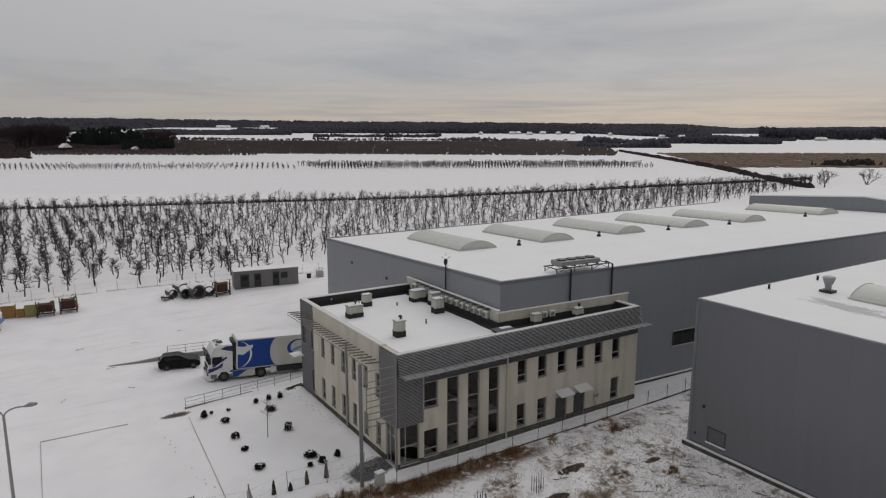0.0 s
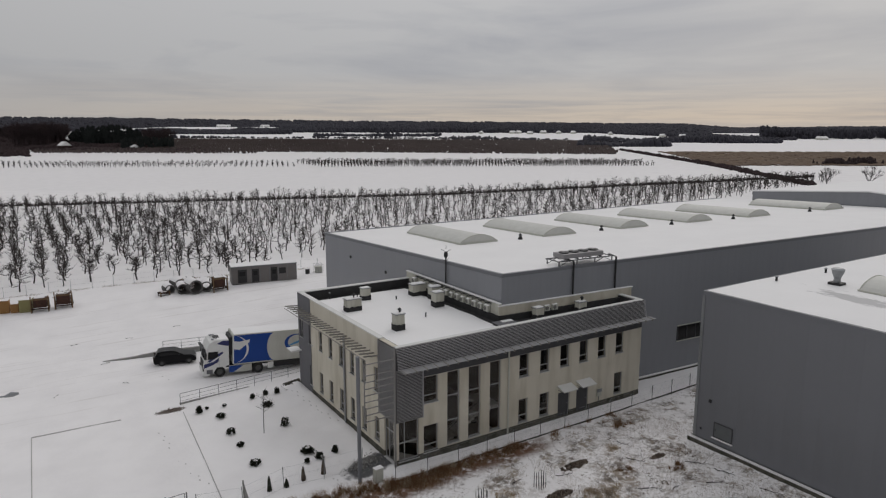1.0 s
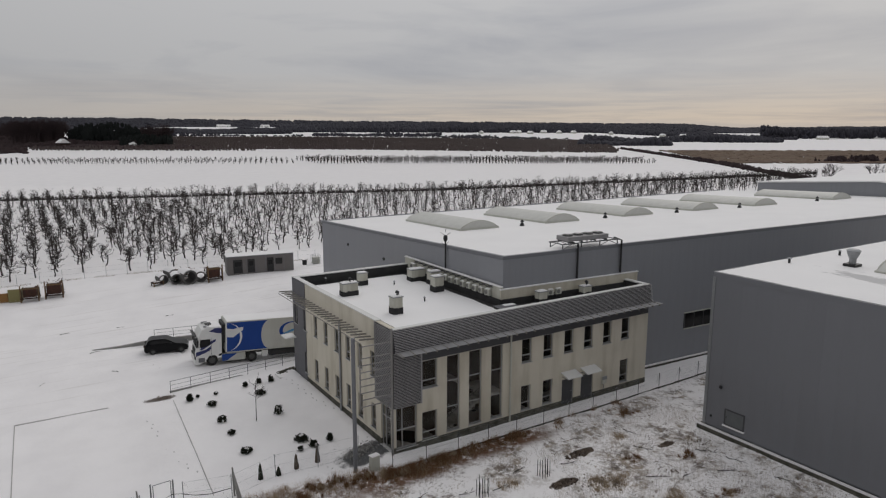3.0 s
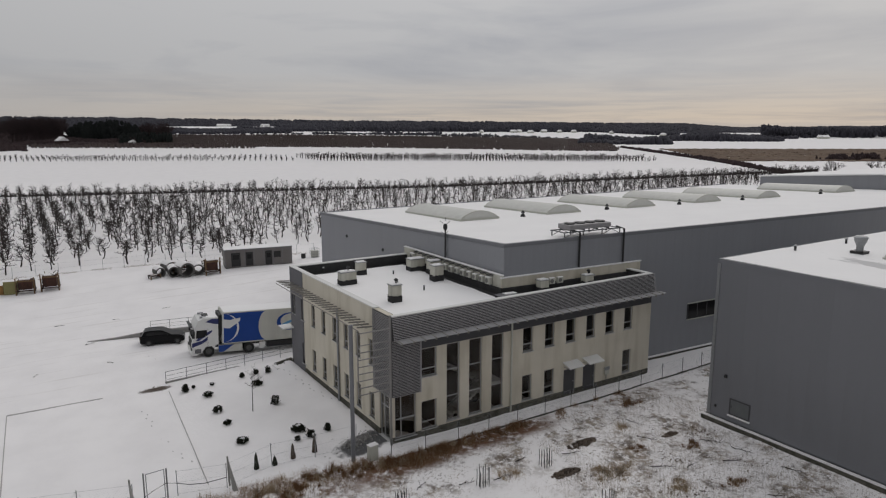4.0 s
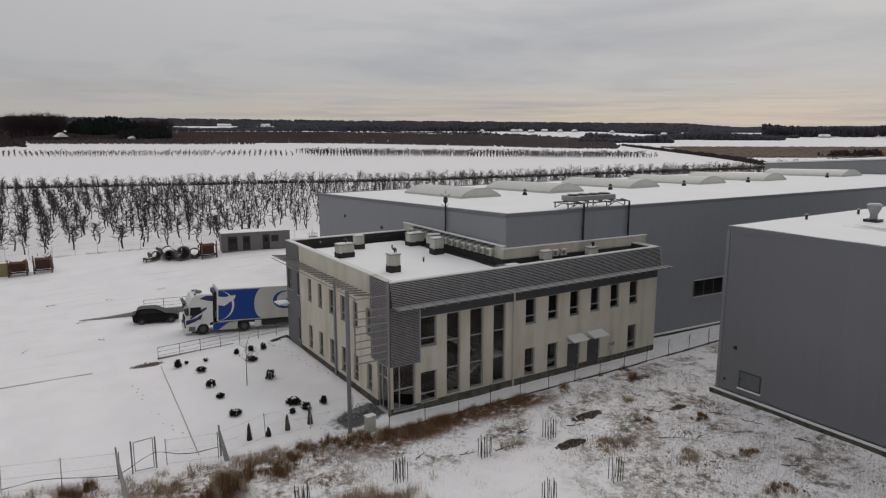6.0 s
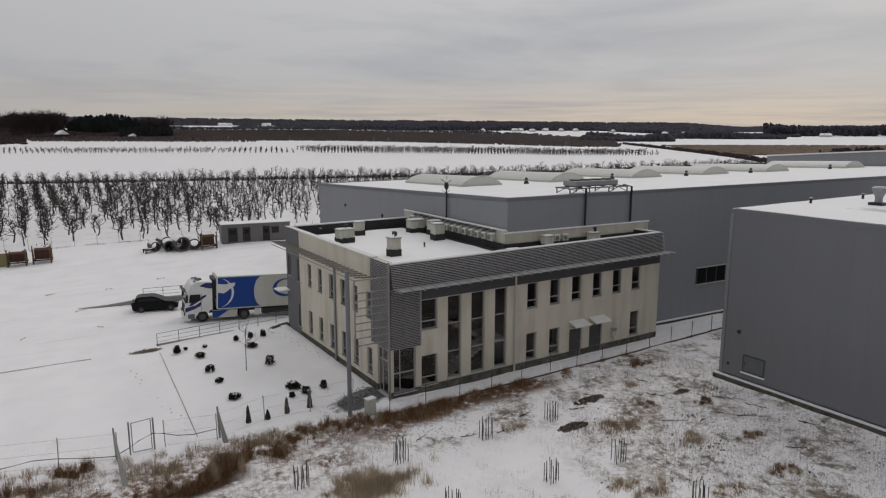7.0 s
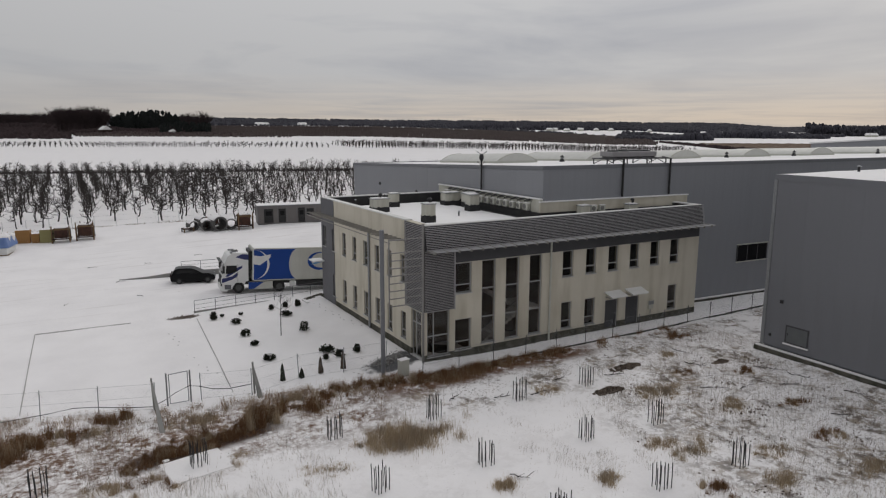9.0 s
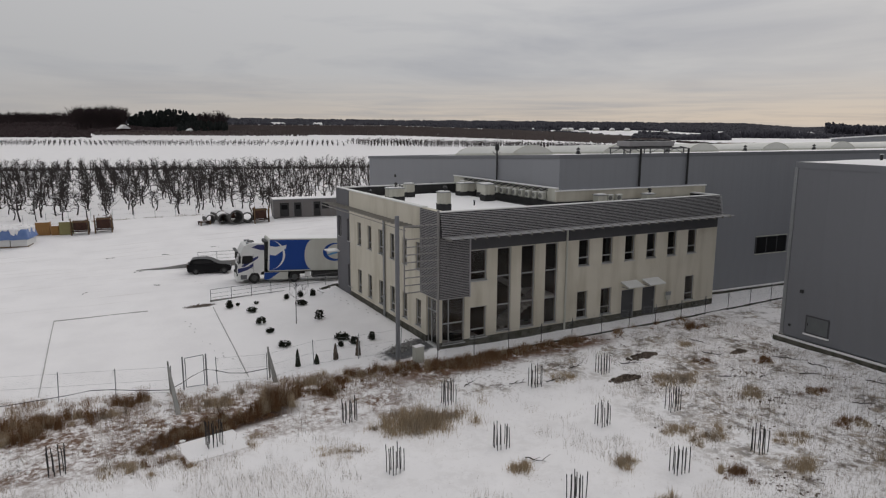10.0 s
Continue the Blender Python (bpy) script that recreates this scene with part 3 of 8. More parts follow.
def build_hall_two():
    h = thing("neighbour_hall", "dark grey metal-clad warehouse with a snowy flat roof", "hall", pose(42.6, 30.7, 0))
    T, D, L = 11.5, 34.0, 45.0
    part("body", boxes((0.1, L, -D, -0.1, -1.5, T - 0.1)), M["panel"], h)
    bm = bmesh.new()
    nx, ny = 45, 34
    g = [[bm.verts.new((0.1 + (L - 0.2) * i / nx, -0.1 - (D - 0.2) * j / ny, 0)) for i in range(nx + 1)] for j in range(ny + 1)]
    for row in g:
        for q in row:
            q.co.z = T + 0.05 + 0.03 * noise.noise((q.co.x * 0.25, q.co.y * 0.25, 9))
    for j in range(ny):
        for i in range(nx):
            bm.faces.new((g[j][i], g[j + 1][i], g[j + 1][i + 1], g[j][i + 1]))
    part("roof_snow", bm, damp_snow(), h, "roof snow with a damp grey patch", smooth=True)
    part("roof_edge", boxes((-0.07, 0.12, -D, 0.07, T - 0.35, T + 0.03)), M["trim"], h)
    part("roof_edge", boxes((0.12, L, -0.12, 0.07, T - 0.35, T + 0.03)), M["trim"], h)
    pw = 1.12
    pm = mesh_of(boxes((-0.04, 0.1, 0.0012, pw - 0.0012, 0.3, T - 0.35)), "panel", M["panel"])
    for i in range(30):
        piece("panel", pm, h, Matrix.Translation((0, -(i + 1) * pw, 0)))
    pm = mesh_of(boxes((0.005, pw - 0.005, -0.1, 0.04, 0.3, T - 0.35)), "panel", M["panel"])
    for i in range(40):
        piece("panel", pm, h, Matrix.Translation((i * pw, 0, 0)))
    part("corner_trim", boxes((-0.09, 0.14, -0.14, 0.09, 0.3, T - 0.3)), M["metal"], h, "pale metal corner trim")
    part("plinth", boxes((-0.35, 0.3, -D, 0.35, -1.2, 0.16)), M["plinth"], h, "dark concrete base")
    part("ledge_snow", boxes((-0.33, -0.05, -D, 0.3, 0.16, 0.22)), M["snow"], h, "strip of snow on the base")
    w = part("window", boxes((-0.09, -0.03, -3.17, -1.62, 0.78, 0.86), (-0.09, -0.03, -3.17, -1.62, 1.88, 1.96), (-0.09, -0.03, -3.17, -3.09, 0.86, 1.88), (-0.09, -0.03, -1.70, -1.62, 0.86, 1.88)), M["greyrender"], h, "small dark framed wall hatch")
    part("hatch", boxes((-0.07, -0.045, -3.09, -1.70, 0.86, 1.88)), M["louvre_grey"], w, "plain grey hatch panel")
    part("handle", boxes((-0.10, -0.07, -1.80, -1.76, 1.3, 1.45)), M["dark"], w)
    part("sill", boxes((-0.2, -0.03, -3.22, -1.57, 0.70, 0.78)), M["snow"], w, "snow on the sill")
    part("lamp", boxes((-0.16, -0.04, -1.28, -1.10, 3.3, 3.5)), M["dark"], h, "dark wall lamp")
    part("wall_pipe", boxes((-0.12, -0.04, -0.62, -0.5, 0.95, 1.1)), M["dark"], h)
    return h


hall_two = build_hall_two()


def build_hall_three():
    h = thing("gabled_hall", "light grey hall with a snowy gable roof behind the long hall", "hall", pose(112, 72, 0))
    bm = bmesh.new()
    prism(bm, [(0, -1), (0, 12.0), (-19.5, 13.4), (-40, 11.9), (-40, -1)], 0, 40, Matrix(((0, 1, 0, 0), (1, 0, 0, 0), (0, 0, 1, 0), (0, 0, 0, 1))))
    part("body", bm, M["hall_panel"], h)
    bm = bmesh.new()
    prism(bm, [(0.2, 12.0), (-19.5, 13.42), (-40.2, 11.9), (-40.2, 12.1), (-19.5, 13.62), (0.2, 12.2)], -0.2, 40, Matrix(((0, 1, 0, 0), (1, 0, 0, 0), (0, 0, 1, 0), (0, 0, 0, 1))))
    part("roof_snow", bm, M["roof_snow"], h)
    return h


build_hall_three()

# ---- the office building ----
OX, OY = 21.32, 38.9
OL, OD, OT, RZ = 24.35, 18.2, 8.6, 7.85     # length, depth, parapet top, roof level
ARM = 3.4                                    # depth of the arm in front of the hall
WING = 11.4                                  # width of the wing beside the hall


def wall_with_holes(bm, length, z0, z1, holes, thick, m):
    """A wall along x from 0 to length, its outer face at y=0, pierced by holes (x0, x1, za, zb)."""
    clean = lambda vs: sorted({round(v, 4) for v in vs})
    xs = [v for v in clean([0.0, length, *[h[0] for h in holes], *[h[1] for h in holes]]) if 0 <= v <= length]
    zs = [v for v in clean([z0, z1, *[h[2] for h in holes], *[h[3] for h in holes]]) if z0 <= v <= z1]
    nx, nz = len(xs) - 1, len(zs) - 1
    def solid(i, k):
        if not (0 <= i < nx and 0 <= k < nz):
            return False
        cx, cz = (xs[i] + xs[i + 1]) / 2, (zs[k] + zs[k + 1]) / 2
        return not any(h[0] < cx < h[1] and h[2] < cz < h[3] for h in holes)
    grid = {}
    def vert(i, j, k):
        if (i, j, k) not in grid:
            grid[i, j, k] = bm.verts.new((xs[i], thick * j, zs[k]))
        return grid[i, j, k]
    for i in range(nx):
        for k in range(nz):
            if not solid(i, k):
                continue
            bm.faces.new([vert(*c) for c in ((i, 0, k), (i + 1, 0, k), (i + 1, 0, k + 1), (i, 0, k + 1))])
            bm.faces.new([vert(*c) for c in ((i, 1, k), (i, 1, k + 1), (i + 1, 1, k + 1), (i + 1, 1, k))])
            for di, dk, c in ((-1, 0, ((i, 0, k), (i, 0, k + 1), (i, 1, k + 1), (i, 1, k))), (1, 0, ((i + 1, 0, k), (i + 1, 1, k), (i + 1, 1, k + 1), (i + 1, 0, k + 1))),
                              (0, -1, ((i, 0, k), (i, 1, k), (i + 1, 1, k), (i + 1, 0, k))), (0, 1, ((i, 0, k + 1), (i + 1, 0, k + 1), (i + 1, 1, k + 1), (i, 1, k + 1)))):
                if not solid(i + di, k + dk):
                    bm.faces.new([vert(*q) for q in c])
    bmesh.ops.transform(bm, matrix=m, verts=bm.verts)


def office_window(parent, x, w, za, zb, m, bars=(), mull=(), label=""):
    """A framed window in a wall that runs along x, with horizontal bars and upright mullions."""
    fr = 0.07
    bm = bmesh.new()
    rings = []
    for yy in (0.10, 0.18):
        for g in (0.0, fr):
            rings.append([bm.verts.new(c) for c in ((x + g, yy, za + g), (x + w - g, yy, za + g), (x + w - g, yy, zb - g), (x + g, yy, zb - g))])
    for a, b in ((0, 1), (1, 3), (3, 2), (2, 0)):
        for k in range(4):
            j = (k + 1) % 4
            bm.faces.new((rings[a][k], rings[a][j], rings[b][j], rings[b][k]))
    win = part("window", bm, M["frame"], parent, label, at=m)
    for b in bars:
        part("glazing_bar", boxes((x + fr, x + w - fr, 0.11, 0.17, b - 0.04, b + 0.04)), M["frame"], win)
    for u in mull:
        part("mullion", boxes((u - 0.03, u + 0.03, 0.105, 0.175, za + fr, zb - fr)), M["frame"], win)
    cuts = [za + fr, *bars, zb - fr]
    for lo, hi in zip(cuts, cuts[1:]):
        part("pane", boxes((x + fr, x + w - fr, 0.135, 0.145, lo, hi)), M["glass"], win)
    part("sill", boxes((x - 0.05, x + w + 0.05, -0.07, 0.10, za - 0.05, za)), M["dusted"], win, "snow-dusted metal sill")
    return win


def build_office():
    o = thing("office_building", "two-storey cream rendered office with grey louvres and snowy roof", "building", pose(OX, OY, 0))
    LEFT = Matrix.Translation((0, OD, 0)) @ pose(0, 0, 0, 0, 0, -90)     # along the left wall, from its far end to the corner
    def lx(y):
        return OD - (y - OY)
    # openings of the front
    tall = [(4.2, 5.27, 0.62, 6.1), (6.05, 7.15, 0.62, 6.1), (7.98, 9.02, 0.62, 6.1)]
    upper = [(10.78 + 2.09 * i, 11.72 + 2.09 * i, 4.3, 6.12) for i in range(6)]
    lower = [(10.78, 11.7, 0.58, 2.5), (12.9, 13.88, 0.58, 2.5), (21.23, 22.2, 0.62, 2.55)]
    doors = [(14.85, 16.1, 0.05, 2.14), (16.87, 18.2, 0.05, 2.14)]
    corner = [(2.22, 3.43, 4.15, 6.1), (2.22, 3.43, 0.44, 2.46)]
    glaz = [(0.22, 1.82, 0.3, 3.2)]
    holes = tall + upper + lower + doors + corner + glaz
    bm = bmesh.new()
    wall_with_holes(bm, OL, 0.45, 6.12, [(a, b, max(c, 0.45), min(d, 6.12)) for a, b, c, d in holes], 0.35, Matrix())
    part("wall", bm, M["cream"], o, "cream rendered front wall with water stains")
    bm = bmesh.new()
    box(bm, 0, OL, 0.0, 0.35, 6.125, OT - 0.05)
    part("upper_band", bm, M["greyrender"], o, "grey band under the louvres, coloured dark for the shelf's shade")
    bm = bmesh.new()
    wall_with_holes(bm, OL, -0.9, 0.445, [(a, b, max(c, -0.9), 0.445) for a, b, c, d in doors + glaz], 0.33, Matrix.Translation((0, -0.02, 0)))
    part("plinth", bm, M["plinth"], o, "dark mossy plinth")
    # left wall
    gx = [lx(y) for y in (54.62, 52.5, 50.4, 48.3, 46.25, 44.2, 42.15)]
    lh = [(x, x + 0.75, 4.58, 6.36) for x in gx] + [(x, x + 0.75, 0.85, 2.62) for x in gx] + [(lx(56.75), lx(56.75) + 0.75, 4.7, 6.4)]
    door = (OD - 1.72, OD - 0.12, 0.1, 3.1)
    bm = bmesh.new()
    wall_with_holes(bm, OD - 2.9 - 0.35, 0.5, OT + 0.05, [(a - 2.9, b - 2.9, c, d) for a, b, c, d in lh if a > 2.9] + [(door[0] - 2.9, OD - 3.25, 0.5, door[3])], 0.35, LEFT @ Matrix.Translation((2.9, 0, 0)))
    part("wall", bm, M["cream"], o, "cream rendered side wall")
    bm = bmesh.new()
    wall_with_holes(bm, 2.9, -0.5, OT + 0.1, [(a, b, c, d) for a, b, c, d in lh if a < 2.9], 0.40, LEFT @ Matrix.Translation((0, -0.05, 0)))
    part("wall", bm, M["endbay"], o, "dark grey end bay")
    bm = bmesh.new()
    wall_with_holes(bm, OD - 2.9, -0.9, 0.495, [(door[0] - 2.9, OD - 2.9, 0.1, 0.495)], 0.33, LEFT @ Matrix.Translation((2.9, -0.02, 0)))
    part("plinth", bm, M["plinth"], o, "dark mossy plinth")
    # remaining walls
    part("wall", boxes((OL - 0.35, OL, 0.35, ARM + 1.0, -0.5, OT - 0.05)), M["cream"], o)
    part("wall", boxes((0.35, WING, OD - 0.35, OD, -0.9, OT + 0.05)), M["cream"], o)
    # inside: rooms behind the windows and an open stairwell behind the tall ones
    S0, S1, SB = 3.85, 9.35, 3.1     # the stairwell's ends and back
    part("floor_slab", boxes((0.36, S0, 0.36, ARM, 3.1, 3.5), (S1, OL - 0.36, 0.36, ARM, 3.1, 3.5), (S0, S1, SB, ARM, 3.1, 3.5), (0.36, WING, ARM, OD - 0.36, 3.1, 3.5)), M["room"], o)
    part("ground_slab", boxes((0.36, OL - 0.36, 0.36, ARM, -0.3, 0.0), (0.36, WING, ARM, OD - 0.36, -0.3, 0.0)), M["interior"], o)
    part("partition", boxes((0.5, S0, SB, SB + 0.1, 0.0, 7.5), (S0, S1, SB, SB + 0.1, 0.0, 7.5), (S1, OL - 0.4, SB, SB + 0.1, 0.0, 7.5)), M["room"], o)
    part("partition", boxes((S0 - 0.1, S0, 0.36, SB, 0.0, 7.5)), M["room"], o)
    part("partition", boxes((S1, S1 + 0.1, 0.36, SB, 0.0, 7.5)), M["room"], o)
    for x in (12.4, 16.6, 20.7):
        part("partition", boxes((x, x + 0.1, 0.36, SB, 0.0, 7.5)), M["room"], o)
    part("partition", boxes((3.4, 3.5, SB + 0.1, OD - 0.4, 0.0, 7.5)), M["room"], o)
    stair = part("staircase", boxes((7.85, S1 - 0.05, 0.45, SB - 0.05, 2.2, 2.4)), M["white"], o, "pale staircase behind the tall windows")
    tread = mesh_of(boxes((0.0, 0.32, 0.0, 1.15, -0.19, 0.0)), "step", M["white"])
    for i in range(12):
        piece("step", tread, stair, Matrix.Translation((4.15 + 0.31 * i, 0.5, 0.2 + 0.18 * (i + 1))))
        if i < 6:
            piece("step", tread, stair, Matrix.Translation((7.5 - 0.31 * i, 1.85, 2.4 + 0.18 * (i + 1))))
    for x0, z0, x1, z1, y in ((4.1, 1.15, 7.85, 3.32, 0.48), (7.85, 3.32, 5.9, 4.4, 1.8)):
        bm = bmesh.new()
        tube(bm, ((x0, y, z0), (x1, y, z1)), 0.03, 6)
        part("handrail", bm, M["metal"], stair)
    # roof
    part("roof", boxes((0.35, WING - 0.02, 0.35, OD - 0.35, RZ - 0.3, RZ), (WING - 0.02, OL - 0.35, 0.35, ARM + 0.1, RZ - 0.3, RZ)), M["bitumen"], o)
    bm = bmesh.new()
    for x0, x1, y0, y1 in ((0.62, WING - 0.75, 0.45, OD - 0.75), (WING - 0.75, OL - 0.7, 0.45, ARM - 1.1)):
        nx, ny = max(4, int((x1 - x0) * 2)), max(3, int((y1 - y0) * 2))
        g = [[bm.verts.new((x0 + (x1 - x0) * i / nx, y0 + (y1 - y0) * j / ny, RZ + 0.09 + 0.03 * noise.noise((x0 + i * 0.4, j * 0.4, 2)) - (0.12 if i in (0, nx) or j in (0, ny) else 0))) for i in range(nx + 1)] for j in range(ny + 1)]
        for j in range(ny):
            for i in range(nx):
                bm.faces.new((g[j][i], g[j][i + 1], g[j + 1][i + 1], g[j + 1][i]))
    part("roof_snow", bm, M["roof_snow"], o, "snow lying between black parapet upstands", smooth=True)
    # parapet copings and black inner faces
    part("coping", boxes((-0.05, 0.4, 2.3, OD + 0.05, OT + 0.05, OT + 0.12), (0.4, WING, OD - 0.42, OD + 0.05, OT + 0.05, OT + 0.12)), M["coping"], o, "pale metal parapet coping")
    part("coping", boxes((OL - 0.42, OL + 0.04, 0.4, ARM + 1.0, OT - 0.05, OT + 0.03), (0.0, OL + 0.04, 0.0, 0.4, OT - 0.05, OT + 0.02)), M["coping"], o, "pale metal parapet coping")
    part("upstand", boxes((0.35, 0.40, 0.4, OD - 0.4, RZ, OT + 0.04), (0.4, WING, OD - 0.42, OD - 0.36, RZ, OT + 0.04), (0.4, OL - 0.4, 0.36, 0.40, RZ, OT - 0.06), (OL - 0.43, OL - 0.36, 0.4, ARM + 1.0, RZ, OT - 0.06)), M["bitumen"], o, "black bitumen upstand")
    # cream upstand wall against the hall
    part("upstand_wall", boxes((WING - 0.14, WING + 0.1, ARM - 0.1, OD + 0.1, RZ - 0.2, 9.3)), M["pale_render"], o, "cream wall against the hall")
    UP = Matrix.Translation((WING, ARM, 0)) @ pose(0, 0, 0, 0, 0, math.degrees(math.atan(TURN)))
    part("upstand_wall", boxes((-0.14, 14.15, -0.14, 0.02, 7.0, 9.1)), M["cream"], o, "cream wall against the hall", at=UP)
    part("upstand_cap", boxes((WING - 0.2, WING + 0.05, ARM - 0.16, OD + 0.12, 9.3, 9.38)), M["roof_snow"], o)
    part("upstand_cap", boxes((-0.2, 14.2, -0.22, 0.0, 9.1, 9.18)), M["roof_snow"], o, at=UP)
    part("upstand_base", boxes((WING - 0.32, WING - 0.13, ARM - 0.3, OD - 0.4, RZ, RZ + 0.5)), M["bitumen"], o)
    part("upstand_base", boxes((-0.3, 13.5, -0.34, -0.13, RZ, RZ + 0.5)), M["bitumen"], o, at=UP)
    # windows
    I = Matrix()
    for a, b, c, d in tall:
        office_window(o, a, b - a, c, d, I, (2.35, 4.25), label="tall narrow stairwell window")
    for a, b, c, d in upper + lower:
        office_window(o, a, b - a, c, d, I, (c + 0.55,))
    for a, b, c, d in corner:
        office_window(o, a, b - a, c, d, I, (c + 0.52,))
    office_window(o, 0.22, 1.6, 0.3, 3.2, I, (1.6,), (0.72,), "glazed corner beside the entrance")
    for a, b, c, d in lh:
        office_window(o, a, b - a, c, d, LEFT, (c + 0.5,))
    office_window(o, door[0], 1.5, 0.1, 3.1, LEFT, (2.3,), (door[0] + 0.5,), "grey glazed entrance door")
    # steel doors with canopies
    for a, b, c, d in doors:
        dr = part("door", boxes((a + 0.05, b - 0.05, 0.12, 0.17, c, d - 0.05)), M["greyrender"], o, "plain grey steel door")
        part("door_frame", boxes((a, a + 0.05, 0.08, 0.2, c, d), (b - 0.05, b, 0.08, 0.2, c, d), (a + 0.05, b - 0.05, 0.08, 0.2, d - 0.05, d)), M["frame"], dr)
        part("handle", boxes((b - 0.22, b - 0.10, 0.07, 0.12, 1.02, 1.06)), M["metal"], dr)
        bm = bmesh.new()
        x0, x1 = a - 0.12, b + 0.12
        prism(bm, [(-0.85, 2.45), (0.0, 2.72), (0.0, 2.80), (-0.85, 2.53)], x0, x1, Matrix(((0, 1, 0, 0), (1, 0, 0, 0), (0, 0, 1, 0), (0, 0, 0, 1))))
        can = part("canopy", bm, M["white"], o, "small white door canopy under snow")
        part("bracket", boxes((x0 + 0.1, x0 + 0.14, -0.7, 0, 2.38, 2.42), (x1 - 0.14, x1 - 0.1, -0.7, 0, 2.38, 2.42)), M["metal"], can)
    # drain pipes
    bm = bmesh.new()
    tube(bm, ((9.68, -0.09, 7.05), (9.68, -0.09, 0.0)), 0.07, 8)
    part("drainpipe", bm, M["offwhite"], o, "weathered pale rain pipe")
    hop = part("meter_box", boxes((19.15, 19.62, -0.14, -0.002, 0.95, 1.55)), M["offwhite"], o, "small pale meter box")
    part("lid", boxes((19.12, 19.65, -0.16, -0.14, 1.30, 1.58)), M["metal"], hop)
    bm = bmesh.new()
    tube(bm, ((19.4, -0.06, 0.95), (19.4, -0.06, 0.45)), 0.03, 6)
    part("conduit", bm, M["metal"], hop)
    bm = bmesh.new()
    tube(bm, ((-0.1, 47.1 - OY, 7.3), (-0.1, 47.1 - OY, 0.0)), 0.09, 8)
    part("drainpipe", bm, M["metal"], o)
    # louvre band along the front: slats one above the other, leaning outwards
    n = 15
    # black board added behind the slats; its colour stands for the gaps' shade
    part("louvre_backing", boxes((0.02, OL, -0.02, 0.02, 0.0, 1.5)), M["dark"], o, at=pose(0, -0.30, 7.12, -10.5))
    sl = mesh_of(boxes((0.0, OL + 0.1, -0.020, 0.012, -0.021, 0.021)), "slat", M["slat"])
    for i in range(n):
        z = 7.16 + i * 0.102
        piece("slat", sl, o, pose(0.0, -0.40 + 0.28 * i / (n - 1), z, 12))
    # sunshade under the band: brackets and snow-dusted slats
    br = mesh_of(boxes((-0.03, 0.03, -1.08, 0.0, -0.07, 0.10)), "bracket", M["pergola"])
    for i in range(30):
        piece("bracket", br, o, pose(0.25 + i * 0.835, 0, 7.08, 3))
    ss = mesh_of(boxes((0.0, OL + 0.42, -0.045, 0.045, -0.012, 0.012)), "sunshade_slat", M["shelf"])
    for i in range(6):
        piece("sunshade_slat", ss, o, pose(0.15, -0.45 - 0.11 * i, 7.10 - 0.005 * i, 25))
    # corner louvres: front and side
    sl2 = mesh_of(boxes((0.02, 2.12, -0.014, 0.014, -0.026, 0.026)), "slat", M["side_slat"])
    sl3 = mesh_of(boxes((-0.014, 0.014, 0.02, 2.32, -0.024, 0.024)), "slat", M["side_slat"])
    for i in range(52):
        z = 3.25 + i * 0.104
        if z < 7.05:
            piece("slat", sl2, o, pose(0.0, -0.10, z, 12))
        piece("slat", sl3, o, pose(-0.12, 0, z, 0, -12, 0))
    part("corner_post", boxes((-0.18, -0.06, -0.16, -0.04, 0.0, 8.75)), M["rod"], o)
    part("louvre_rail", boxes((2.10, 2.16, -0.14, -0.02, 3.2, 7.0)), M["slat"], o)
    part("louvre_rail", boxes((-0.14, -0.02, 2.30, 2.36, 3.2, 8.65)), M["rod"], o)
    # two more black boards, added as shade behind the corner slats
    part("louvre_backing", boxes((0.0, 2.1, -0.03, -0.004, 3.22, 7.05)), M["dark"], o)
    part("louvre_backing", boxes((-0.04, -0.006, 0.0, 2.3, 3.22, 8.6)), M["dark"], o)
    # pergola sunshade along the left wall
    pb = mesh_of(boxes((-1.18, 0.0, -0.045, 0.045, -0.05, 0.04)), "bracket", M["pergola"])
    for i in range(25):
        piece("bracket", pb, o, pose(0, 2.5 + i * 0.66, 7.38, 0, 5))
    part("edge_rail", boxes((-1.19, -1.15, 2.3, OD + 0.3, 7.24, 7.29)), M["pergola"], o)
    part("edge_rail", boxes((-0.61, -0.58, 2.3, OD + 0.1, 7.37, 7.41)), M["pergola"], o)
    # trellis of rods out to the tall post
    bm = bmesh.new()
    tube(bm, ((-2.35, -0.05, 3.8), (-2.35, -0.05, 7.95)), 0.045, 6)
    trel = part("trellis", bm, M["rod"], o, "trellis of thin grey rods")
    bm = bmesh.new()
    tube(bm, ((-2.35, -0.05, 0), (-0.1, -0.05, 0)), 0.042, 6)
    rod = mesh_of(bm, "rod", M["rod"])
    for i in range(8):
        piece("rod", rod, trel, Matrix.Translation((0, 0, 3.9 + i * 0.46)))
    piece("rod", rod, trel, Matrix.Translation((0, 0, 7.9)))
    bm = bmesh.new()
    tube(bm, ((-2.80, -0.05, -0.9), (-2.80, -0.05, 8.55)), 0.13, 10)
    part("post", bm, M["trim"], o, "tall grey steel post")
    # side door canopy at the far end
    part("side_canopy", boxes((-1.0, 0.0, OD - 0.6, OD + 0.7, 3.35, 3.45)), M["white"], o)
    step = part("side_step", boxes((-1.7, -0.06, OD - 0.7, OD + 0.6, -0.3, 0.04)), M["concrete"], o)
    part("snow_cover", boxes((-1.75, -0.06, OD - 0.75, OD + 0.65, 0.04, 0.075)), M["snow"], step)
    return o


office = build_office()


